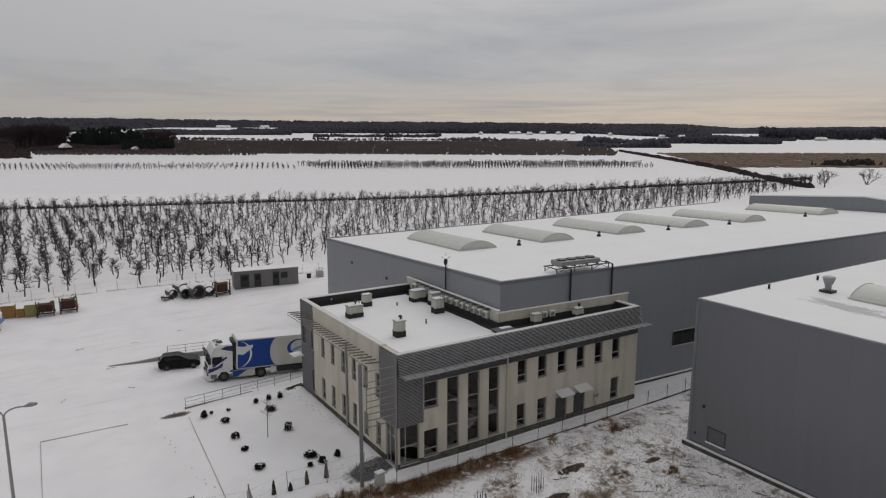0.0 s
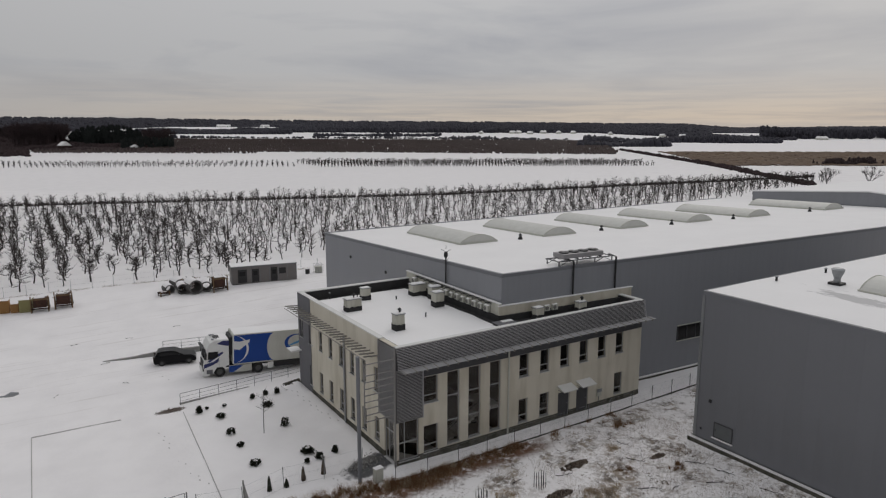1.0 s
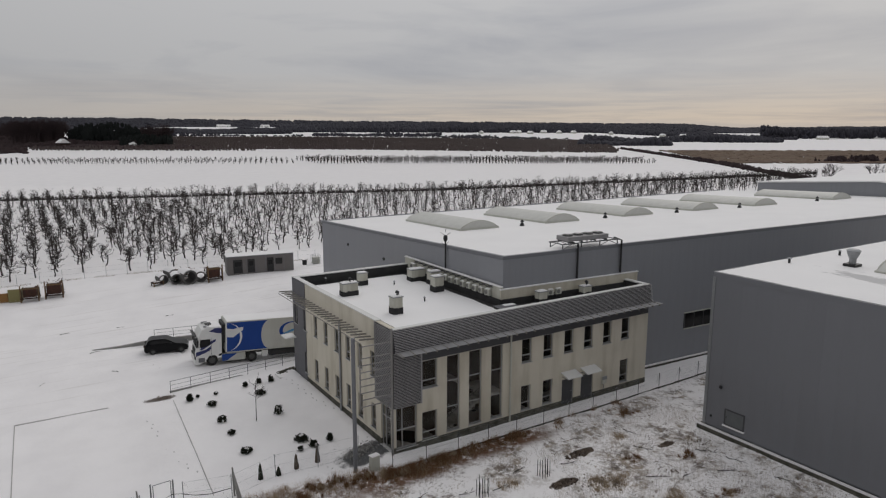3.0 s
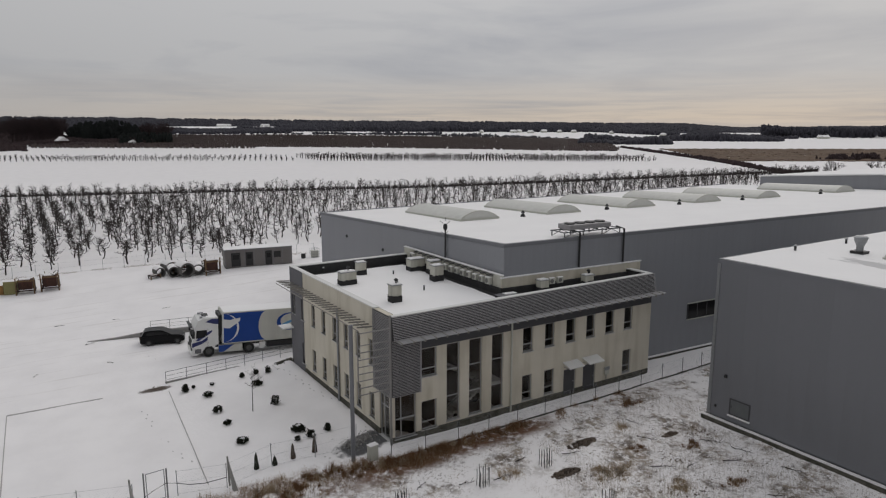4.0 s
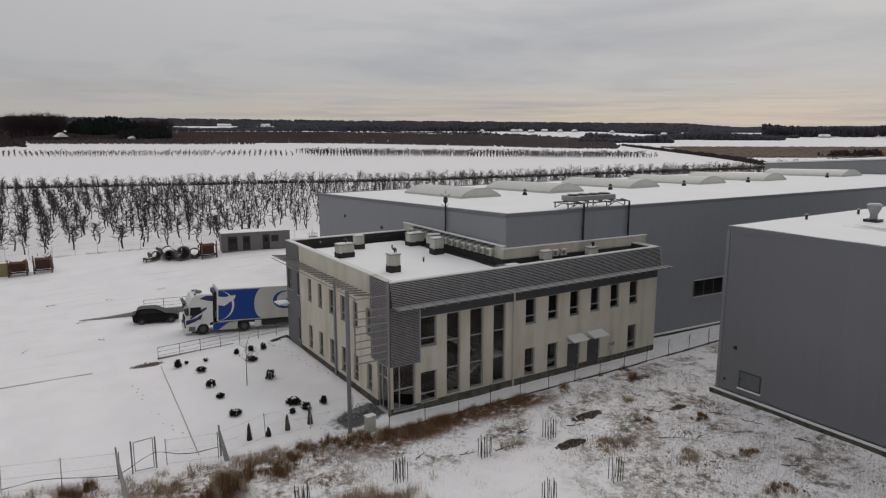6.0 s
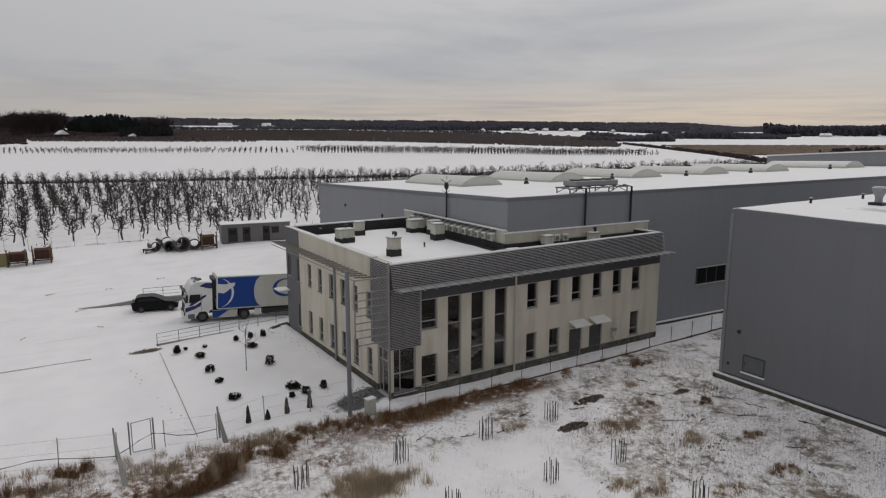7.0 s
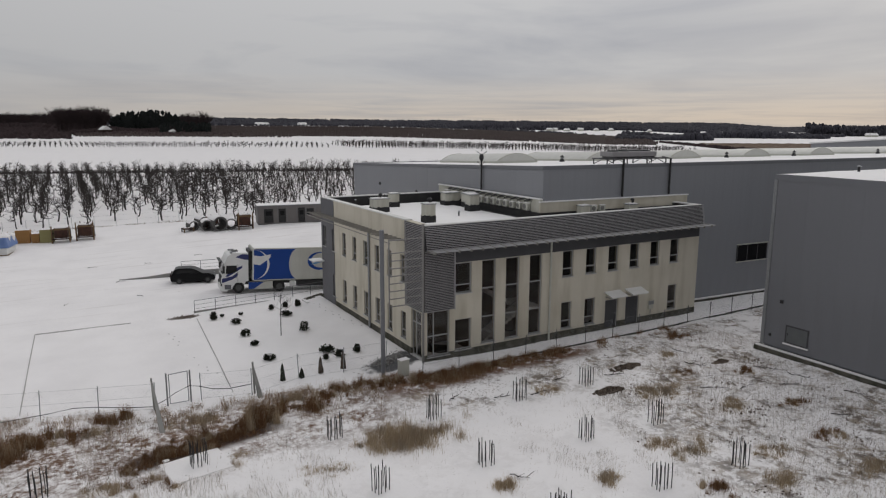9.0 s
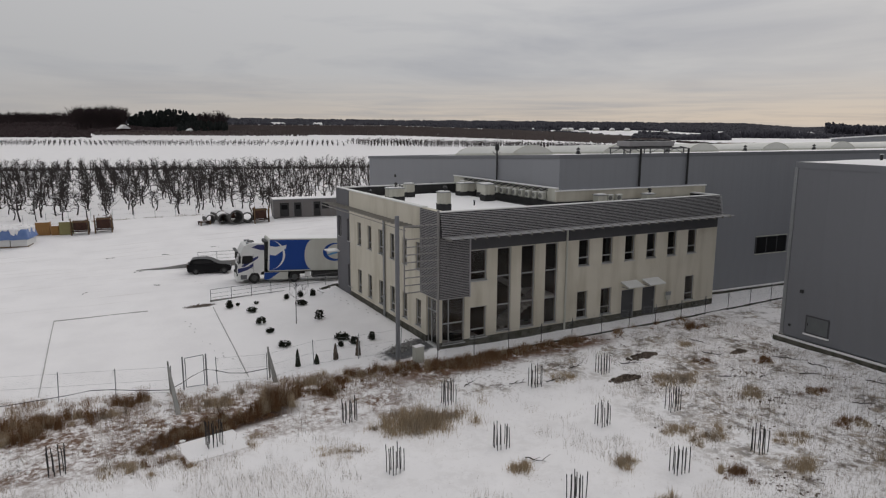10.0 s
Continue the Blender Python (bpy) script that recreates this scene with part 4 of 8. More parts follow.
# ---- things on the office roof ----
def chimney(name, x, y, w, d, h, label, cowl=True):
    w, d = w * 0.88, d * 0.9
    c = thing(name, label, "chimney", pose(x, y, RZ), "chimneys on the office roof")
    rng = random.Random(int(x * 10))
    # tarred foot with a ragged upper edge
    bm = bmesh.new()
    n = 6
    e = 0.03
    pts = [(-w / 2 - e + (w + 2 * e) * i / n, -d / 2 - e) for i in range(n)] + [(w / 2 + e, -d / 2 - e + (d + 2 * e) * i / n) for i in range(n)]
    pts += [(-a, -b) for a, b in pts]
    lo = [bm.verts.new((a, b, 0)) for a, b in pts]
    hi = [bm.verts.new((a, b, 0.42 * h + rng.uniform(-0.04, 0.07))) for a, b in pts]
    for i in range(len(pts)):
        j = (i + 1) % len(pts)
        bm.faces.new((lo[i], lo[j], hi[j], hi[i]))
    part("base", bm, M["bitumen"], c, "tarred black foot")
    part("shaft", boxes((-w / 2, w / 2, -d / 2, d / 2, 0.0, h)), M["pale_render"], c)
    part("cap", boxes((-w / 2 - 0.06, w / 2 + 0.06, -d / 2 - 0.06, d / 2 + 0.06, h, h + 0.05)), M["metal"], c)
    bm = boxes((-w / 2 + 0.0, w / 2 - 0.02, -d / 2 + 0.01, d / 2 - 0.0, h + 0.05, h + 0.11))
    bmesh.ops.bevel(bm, geom=[q for q in bm.edges if min(v.co.z for v in q.verts) > h + 0.08], offset=0.04, segments=2, affect="EDGES")
    part("snow_cap", bm, M["roof_snow"], c)
    if cowl:
        bm = bmesh.new()
        tube(bm, ((0.1, 0, h + 0.05), (0.1, 0, h + 0.30)), 0.06, 8)
        tube(bm, ((0.1, 0, h + 0.28), (0.1, 0, h + 0.36), (0.1, 0, h + 0.46)), (0.12, 0.17, 0.06), 10)
        part("cowl", bm, M["dark"], c, "dark round cowl")
        bm = bmesh.new()
        tube(bm, ((w * 0.38, 0.1, h + 0.05), (w * 0.38, 0.1, h + 0.32)), 0.04, 6)
        part("flue", bm, M["dark"], c)
    return c


chimney("chimney", 24.0, 51.3, 1.5, 0.8, 1.1, "wide cream chimney with black base and metal cowl")
chimney("chimney", 26.5, 54.0, 0.9, 0.6, 1.15, "narrow cream chimney with black base", False)
chimney("chimney", 24.6, 44.4, 0.85, 0.75, 1.35, "slim cream chimney with black base and metal cowl")
chimney("chimney", 31.4, 53.1, 1.6, 0.9, 1.1, "wide cream chimney beside the hall wall", False)
chimney("chimney", 30.8, 48.6, 1.0, 0.8, 1.35, "cream chimney with snow cap", False)
chimney("chimney", 32.0, 51.0, 1.2, 0.8, 1.2, "cream chimney with flat metal cap", False)


hatch = thing("roof_hatch", "low black roof hatch with a snow-dusted lid", "hatch", pose(32.3, 41.0, RZ, 0, 0, -4))
part("kerb", boxes((-0.85, 0.85, -0.5, 0.5, 0, 0.26)), M["bitumen"], hatch)
part("lid", boxes((-0.9, 0.9, -0.55, 0.55, 0.26, 0.32)), M["endbay"], hatch)
part("snow_cap", boxes((-0.2, 0.8, 0.02, 0.48, 0.32, 0.35)), M["roof_snow"], hatch)


M["fan"] = material("fan_grille", (0.22, 0.22, 0.21), (0.14, 0.14, 0.13), 0.6, scale=8, bump=0.2)


def ac_unit():
    a = thing("air_conditioner", "off-white air-conditioning condenser on the wall brackets", "air conditioner", pose(0, 0, 0), "condensers along the hall wall")
    bm = boxes((-0.34, 0.34, -0.16, 0.16, 0, 0.58))
    bmesh.ops.bevel(bm, geom=bm.edges[:], offset=0.025, segments=1, affect="EDGES")
    part("casing", bm, M["offwhite"], a)
    bm = bmesh.new()
    tube(bm, ((-0.07, -0.161, 0.29), (-0.07, -0.18, 0.29)), 0.22, 16)
    part("fan_grille", bm, M["fan"], a)
    part("bracket", boxes((-0.34, -0.28, -0.1, 0.34, -0.06, 0.0)), M["metal"], a)
    part("bracket", boxes((0.28, 0.34, -0.1, 0.34, -0.06, 0.0)), M["metal"], a)
    part("snow_cap", boxes((-0.32, 0.32, -0.14, 0.14, 0.58, 0.62)), M["roof_snow"], a)
    return a


AC_SIZE = Matrix.Scale(0.88, 4)
ac_first = ac_unit()
ac_first.matrix_basis = pose(32.38, 43.6, 8.45, 0, 0, -90) @ AC_SIZE
for i in range(1, 11):
    copy_thing(ac_first, pose(32.38, 43.6 + i * 0.88, 8.45 + 0.02 * (i % 2), 0, 0, -90 + (i * 37 % 5 - 2)) @ AC_SIZE)
copy_thing(ac_first, pose(32.3, 55.2, 8.5, 0, 0, -90))
copy_thing(ac_first, pose(37.0, 41.5, 8.3, 0, 0, -4) @ AC_SIZE)
copy_thing(ac_first, pose(37.8, 41.45, 8.3, 0, 0, -4) @ AC_SIZE)
chimney("chimney", 35.8, 41.2, 0.95, 0.6, 0.95, "low cream chimney against the cream upstand wall", False)
chimney("chimney", 40.35, 41.0, 1.0, 0.6, 0.85, "low cream chimney beside the condensers", True)


def build_pipe_run():
    """Insulated refrigerant lines that sag from condenser to condenser."""
    r = thing("pipe_run", "dark insulated pipes sagging along the cream wall", "pipes", pose(32.55, 43.2, 9.12))
    for k in range(2):
        bm = bmesh.new()
        pts = [(-0.03 + 0.05 * k, i * 0.22, 0.10 * k + 0.05 * math.sin(i * 1.57 + k) + 0.03 * noise.noise((i * 0.7, k, 0))) for i in range(56)]
        tube(bm, pts, 0.045, 5)
        part("line", bm, M["dark"], r)
    for i in range(12):
        bm = bmesh.new()
        y = 0.75 + 0.88 * i
        tube(bm, ((0.0, y, 0.0), (-0.12, y + 0.04, -0.2), (-0.1, y, -0.5)), 0.03, 5)
        part("drop", bm, M["dark"], r)


build_pipe_run()


def vent_pipe(x, y, z, h=0.35, r=0.06):
    v = thing("vent_pipe", "short dark roof vent pipe", "vent", pose(x, y, z), "vent pipes")
    bm = bmesh.new()
    tube(bm, ((0, 0, -0.05), (0, 0, h)), r, 8)
    part("pipe", bm, M["dark"], v)
    bm = bmesh.new()
    tube(bm, ((0, 0, h), (0, 0, h + 0.08)), (r * 1.9, r * 0.7), 8)
    part("cap", bm, M["metal"], v)
    return v


vent_pipe(28.2, 46.3, RZ + 0.05)
vent_pipe(28.9, 52.6, RZ + 0.05, 0.3)
vent_pipe(25.3, 45.9, RZ + 0.05, 0.9, 0.05)
vent_pipe(24.0, 56.2, RZ + 0.05, 0.5, 0.06)


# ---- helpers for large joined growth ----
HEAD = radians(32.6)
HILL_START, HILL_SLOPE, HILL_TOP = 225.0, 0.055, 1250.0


def lift_towards_eye(v):
    """Lift a place on level ground on to the low hill behind the orchard, scaled towards the first camera's eye."""
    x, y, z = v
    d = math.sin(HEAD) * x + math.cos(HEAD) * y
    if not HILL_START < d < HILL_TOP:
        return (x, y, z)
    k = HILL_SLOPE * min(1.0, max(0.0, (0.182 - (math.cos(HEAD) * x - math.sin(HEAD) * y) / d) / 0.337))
    # scaling about the eye keeps each place fixed in the first view
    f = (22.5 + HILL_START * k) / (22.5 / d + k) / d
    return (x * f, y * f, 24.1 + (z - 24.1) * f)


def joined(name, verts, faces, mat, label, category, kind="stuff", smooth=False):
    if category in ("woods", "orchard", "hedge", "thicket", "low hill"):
        verts = [lift_towards_eye(v) for v in verts]
    me = bpy.data.meshes.new(name)
    me.from_pydata(verts, [], faces)
    me.materials.append(mat)
    if smooth:
        me.polygons.foreach_set("use_smooth", [True] * len(me.polygons))
    return tagged(new(name, me), label, category, kind=kind)


def limb(V, F, p, q, r0, r1, sides=3):
    """A tapering stick from p to q."""
    p, q = Vector(p), Vector(q)
    d = (q - p)
    if d.length < 1e-6:
        return
    d.normalize()
    u = d.orthogonal().normalized()
    v = d.cross(u)
    n = len(V)
    for c, r in ((p, r0), (q, r1)):
        for k in range(sides):
            a = 2 * math.pi * k / sides
            V.append(tuple(c + r * (math.cos(a) * u + math.sin(a) * v)))
    for k in range(sides):
        F.append((n + k, n + (k + 1) % sides, n + sides + (k + 1) % sides, n + sides + k))


def fruit_tree(rng, height=3.3, limbs=9, twigs=5, fat=1.0):
    """Trunk and crown of a pruned fruit tree in winter, its stem bent and its limbs uneven: two (verts, faces) pairs."""
    TV, TF, CV, CF = [], [], [], []
    n = 7
    a0 = rng.uniform(0, 2 * math.pi)
    bend = rng.uniform(0.10, 0.42)
    pts = [Vector((0, 0, -0.1))]
    for i in range(1, n + 1):
        u = i / n
        sway = bend * math.sin(u * math.pi * rng.uniform(0.9, 1.5))
        pts.append(Vector((math.cos(a0) * sway + rng.gauss(0, 0.06), math.sin(a0) * sway + rng.gauss(0, 0.06), height * u)))
    for i in range(n):
        limb(TV, TF, pts[i], pts[i + 1], fat * (0.085 - 0.06 * i / n), fat * (0.085 - 0.06 * (i + 1) / n), 4)
    for b in range(limbs):
        f = 0.30 + 0.70 * ((b + rng.random()) / limbs) ** 0.85
        k = min(int(f * n), n - 1)
        p = pts[k].lerp(pts[k + 1], f * n - k)
        a = rng.uniform(0, 2 * math.pi)
        ln = rng.uniform(0.35, 1.1) * (1.0 - 0.40 * f)
        q = p + Vector((math.cos(a) * ln, math.sin(a) * ln, rng.uniform(-0.2, 0.55) * ln))
        a2 = a + rng.uniform(-0.9, 0.9)
        e = q + Vector((math.cos(a2) * ln * 0.55, math.sin(a2) * ln * 0.55, rng.uniform(0.2, 0.9) * ln))
        limb(CV, CF, p, q, fat * 0.036, fat * 0.024)
        limb(CV, CF, q, e, fat * 0.024, fat * 0.010)
        for t in range(twigs):
            o, w = (p, q) if t % 2 else (q, e)
            c = o.lerp(w, rng.uniform(0.15, 1))
            limb(CV, CF, c, c + Vector((rng.uniform(-0.32, 0.32), rng.uniform(-0.32, 0.32), rng.uniform(-0.15, 0.38))), fat * 0.015, fat * 0.007)
    for t in range(twigs * 2):
        c = pts[-2].lerp(pts[-1], rng.random())
        limb(CV, CF, c, c + Vector((rng.uniform(-0.3, 0.3), rng.uniform(-0.3, 0.3), rng.uniform(0.0, 0.45))), fat * 0.016, fat * 0.008)
    return (TV, TF), (CV, CF)


def mesh_data(name, vf, mat):
    me = bpy.data.meshes.new(name)
    me.from_pydata(vf[0], [], vf[1])
    me.materials.append(mat)
    return me


def add_mesh(V, F, vf, x, y, z, turn, s=1.0):
    n = len(V)
    c, d = math.cos(turn) * s, math.sin(turn) * s
    V.extend((x + c * a - d * b, y + d * a + c * b, z + s * h) for a, b, h in vf[0])
    F.extend(tuple(n + i for i in f) for f in vf[1])


# ---- orchard ----
def orchard_near(x):
    return 105.6 - 0.135 * x if x < 33 else max(106.7, 97.5 + 0.20 * (x - 33))


def orchard_far(x):
    return float(np.interp(x, (-60, -4, 115, 260, 320), (231, 218, 182, 166, 161)))


def build_orchard():
    rng = random.Random(11)
    near = []
    for i in range(14):
        t, c = fruit_tree(rng, rng.uniform(2.6, 3.8), rng.randint(11, 20), rng.randint(8, 11), 1.25)
        near.append((mesh_data("trunk", t, M["bark"]), mesh_data("crown", c, M["bark"])))
    far = []
    for i in range(8):
        t, c = fruit_tree(rng, rng.uniform(2.6, 3.8), rng.randint(9, 15), 3, 1.25)
        n = len(t[0])
        far.append((t[0] + c[0], t[1] + [tuple(n + k for k in f) for f in c[1]]))
    spots = []
    x = -52.0
    while x < 290:
        y = orchard_near(x) + rng.uniform(-0.4, 1.8)
        while y < orchard_far(x):
            if rng.random() > 0.09:
                spots.append((x + rng.gauss(0, 0.55), y + rng.gauss(0, 0.7)))
            y += 3.4
        x += 2.9
    spots.sort(key=lambda p: (0 if -12 < p[0] < 34 else 1, p[1]))
    for px, py in spots[:290]:
        tr = thing("fruit_tree", "bare pruned fruit tree standing in orchard snow", "tree", pose(px, py, ground_z(px, py), 0, 0, rng.uniform(0, 360)), "orchard trees")
        s = rng.uniform(0.85, 1.12)
        tr.scale = (s, s, s)
        t, c = near[rng.randrange(14)]
        piece("trunk", t, tr, Matrix())
        piece("crown", c, tr, Matrix())
    V, F = [], []
    for px, py in spots[290:]:
        add_mesh(V, F, far[rng.randrange(8)], px, py, ground_z(px, py), rng.uniform(0, 6.28), rng.uniform(0.85, 1.12))
    joined("orchard_rows", V, F, M["bark"], "long rows of bare pruned fruit trees", "orchard")
    # two further strips of young trees across the open field
    V, F = [], []
    stub = []
    for i in range(6):
        t, c = fruit_tree(rng, rng.uniform(2.1, 2.9), 10, 1, 2.4)
        n = len(t[0])
        stub.append((t[0] + c[0], t[1] + [tuple(n + k for k in f) for f in c[1]]))
    for k in range(5):
        x = -60.0
        while x < 312:
            y = np.interp(x, (-60, 9, 304), (451.6, 415.8, 262.4)) + 9 * k
            if not 134 < x < 142 and rng.random() > 0.06:
                add_mesh(V, F, stub[rng.randrange(6)], x + rng.gauss(0, 0.2), y, FIELD, rng.uniform(0, 6.28), rng.uniform(0.8, 1.1) * (1.15 if x > 138 else 0.85))
            x += 1.6 if x > 138 else 2.5
    joined("young_orchard", V, F, M["bark"], "strips of young trees across the snowy field", "orchard")
    # hedge line closing the orchard at the back
    V, F = [], []
    x = -60.0
    while x < 300:
        y = orchard_far(x) + 1.5
        for k in range(5):
            p = Vector((x + rng.uniform(-0.6, 0.6), y + rng.uniform(-0.4, 0.4), FIELD - 0.05))
            limb(V, F, p, p + Vector((rng.uniform(-0.5, 0.5), rng.uniform(-0.3, 0.3), rng.uniform(0.5, 1.3))), 0.16, 0.05)
        x += 0.45
    joined("hedge", V, F, M["bark"], "low dark brushwood along the orchard's far edge", "hedge")


build_orchard()


# ---- far land ----
def far_point(side, depth):
    """A place given by how far it lies to the right and ahead of the first view."""
    return (math.sin(HEAD) * depth + math.cos(HEAD) * side, math.cos(HEAD) * depth - math.sin(HEAD) * side)


def clump(V, F, x, y, z, r, h, rng, pointed=False):
    """A small ragged tree crown: a jittered double cone."""
    n = len(V)
    k = 6
    levels = ((0.58, 0.55), (0.20, 1.0)) if pointed else ((0.88, 0.50), (0.55, 0.98), (0.15, 0.9))
    V.append((x + rng.uniform(-.2, .2) * r, y, z + h))
    for lv, rr in levels:
        for i in range(k):
            a = 2 * math.pi * i / k + rng.uniform(-0.4, 0.4)
            q = r * rr * rng.uniform(0.7, 1.2)
            V.append((x + math.cos(a) * q, y + math.sin(a) * q, z + h * lv * rng.uniform(0.86, 1.1)))
    for i in range(k):
        V.append((x + math.cos(6.28 * i / k) * r * 0.6, y + math.sin(6.28 * i / k) * r * 0.6, z - 1))
    for i in range(k):
        j = (i + 1) % k
        F.append((n, n + 1 + i, n + 1 + j))
        for v in range(len(levels)):
            m = n + 1 + v * k
            F.append((m + i, m + k + i, m + k + j, m + j))


def land_rise(px, depth):
    """How far the snowy fields rise towards the far ridge."""
    edge = float(np.interp(px, (120, 300, 1050, 1180), (0, 1, 1, 0)))
    return edge * 19.0 * min(1.0, max(0.0, (depth - 1250) / 650.0))


def build_hillside():
    V, F = [], []
    nx, rows = 90, (1240, 1350, 1500, 1650, 1800, 1900, 2100, 2520)
    for i in range(nx + 1):
        px = 100 + 1100 * i / nx
        for d in rows:
            x, y = far_point((px - 784) / 1185.0 * d, d)
            V.append((x, y, 1.55 + land_rise(px, d) + (0.8 * noise.noise((px * 0.02, d * 0.004, 0)) if d > 1240 else -0.3)))
    k = len(rows)
    for i in range(nx):
        for j in range(k - 1):
            a = i * k + j
            F.append((a, a + k, a + k + 1, a + 1))
    joined("far_hillside", V, F, M["snow"], "snowy fields climbing towards the far ridge", "field", "structure", True)


build_hillside()


def build_low_hill():
    """The gentle rise behind the orchard, fitted to the first view, with its back slope."""
    V, F = [], []
    nx, rows = 70, (226, 250, 280, 320, 370, 440, 540, 680, 900, 1249)
    for i in range(nx + 1):
        side = -1.25 + 1.53 * i / nx
        for d in rows:
            x, y = far_point(side * d, d)
            V.append((x, y, FIELD - 0.02 + (-0.25 if d == 226 else 0.0)))
        p = Vector(lift_towards_eye(V[-1]))
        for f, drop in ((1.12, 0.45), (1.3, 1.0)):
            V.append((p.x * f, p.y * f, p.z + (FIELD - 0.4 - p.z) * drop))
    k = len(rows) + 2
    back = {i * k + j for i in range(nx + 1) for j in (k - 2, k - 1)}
    V = [v if n in back else lift_towards_eye(v) for n, v in enumerate(V)]
    for i in range(nx):
        for j in range(k - 1):
            a = i * k + j
            F.append((a, a + k, a + k + 1, a + 1))
    joined("low_hill", V, F, M["snow"], "snowy field rising gently behind the orchard", "field", "structure", True)


build_low_hill()


def bare_crowns(name, label, side0, side1, depth, thick, h0, h1, count, rng, mat, ground=1.6):
    """A loose stand of leafless trees with fine branching crowns."""
    kinds = []
    for i in range(6):
        V, F = [], []
        limb(V, F, (0, 0, -0.02), (0.01, 0, 0.35), 0.016, 0.012, 4)
        def grow(p, d, ln, r, deep):
            q = p + d * ln
            limb(V, F, p, q, r, r * 0.6, 3)
            for k in range(3 if deep else 0):
                e = (d + Vector((rng.uniform(-0.7, 0.7), rng.uniform(-0.7, 0.7), rng.uniform(-0.1, 0.5)))).normalized()
                grow(p.lerp(q, rng.uniform(0.5, 1.0)), e, ln * rng.uniform(0.55, 0.8), r * 0.72, deep - 1)
        for k in range(4):
            a = 1.57 * k + rng.uniform(-0.4, 0.4)
            grow(Vector((0.01, 0, rng.uniform(0.2, 0.4))), Vector((math.cos(a) * 0.5, math.sin(a) * 0.5, 0.9)).normalized(), 0.26, 0.009, 3)
        kinds.append((V, F))
    V, F = [], []
    for i in range(count):
        s, dd = side0 + (side1 - side0) * rng.random(), depth + thick * rng.random()
        x, y = far_point(s * dd, dd)
        add_mesh(V, F, kinds[rng.randrange(6)], x, y, ground, rng.uniform(0, 6.28), rng.uniform(h0, h1))
    return joined(name, V, F, mat, label, "woods", smooth=True)


def wooded_hill(name, label, side0, side1, depth, thick, height, count, rng, mat, ground=1.6):
    """A long low hill grown over with trees."""
    V, F = [], []
    n = 120
    for i in range(n + 1):
        s = side0 + (side1 - side0) * i / n
        for dd, f in ((depth - 20, -0.02), (depth + thick, 0.86), (depth + thick + 300, 0.75)):
            x, y = far_point(s * dd, dd)
            V.append((x, y, ground + f * height(s)))
    for i in range(n):
        for k in range(2):
            a = 3 * i + k
            F.append((a, a + 3, a + 4, a + 1))
    for i in range(count):
        s, u = side0 + (side1 - side0) * rng.random(), rng.random() ** 0.8
        dd = depth + thick * u
        x, y = far_point(s * dd, dd)
        hh = height(s)
        clump(V, F, x, y, ground + 0.86 * hh * u - 3, rng.uniform(5, 10), hh * 0.15 * (1 + 0.6 * noise.noise((s * 40, u, 0))) * rng.uniform(0.85, 1.1) + 4, rng)
    return joined(name, V, F, mat, label, "woods", smooth=True)


def woods(name, label, side0, side1, depth, thick, height, count, rng, mat=None, ground=1.6, pointed=False, spread=0.35, rise=0.0, wide=1.0, jag=0.3):
    """A belt of trees across the view, from side0 to side1 (as slopes of the view) at that depth."""
    V, F = [], []
    for i in range(count):
        u = rng.random()
        s = side0 + (side1 - side0) * u
        dd = depth + thick * rng.random()
        x, y = far_point(s * dd, dd)
        hh = height(s) if callable(height) else height
        bumpy = 1 + spread * noise.noise((s * 14, depth * 0.01, 0)) + rng.uniform(-jag, 0.04)
        h = hh * bumpy
        r = (1.6 + 0.0022 * depth) * rng.uniform(0.7, 1.4) * wide
        top = h * (1 - 0.6 * rng.random() ** 1.6)
        body = min(top, 2.4 * r)
        clump(V, F, x, y, ground + land_rise(s * 1185 + 784, dd) + top - body, r, body, rng, pointed)
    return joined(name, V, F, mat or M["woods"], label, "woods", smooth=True)


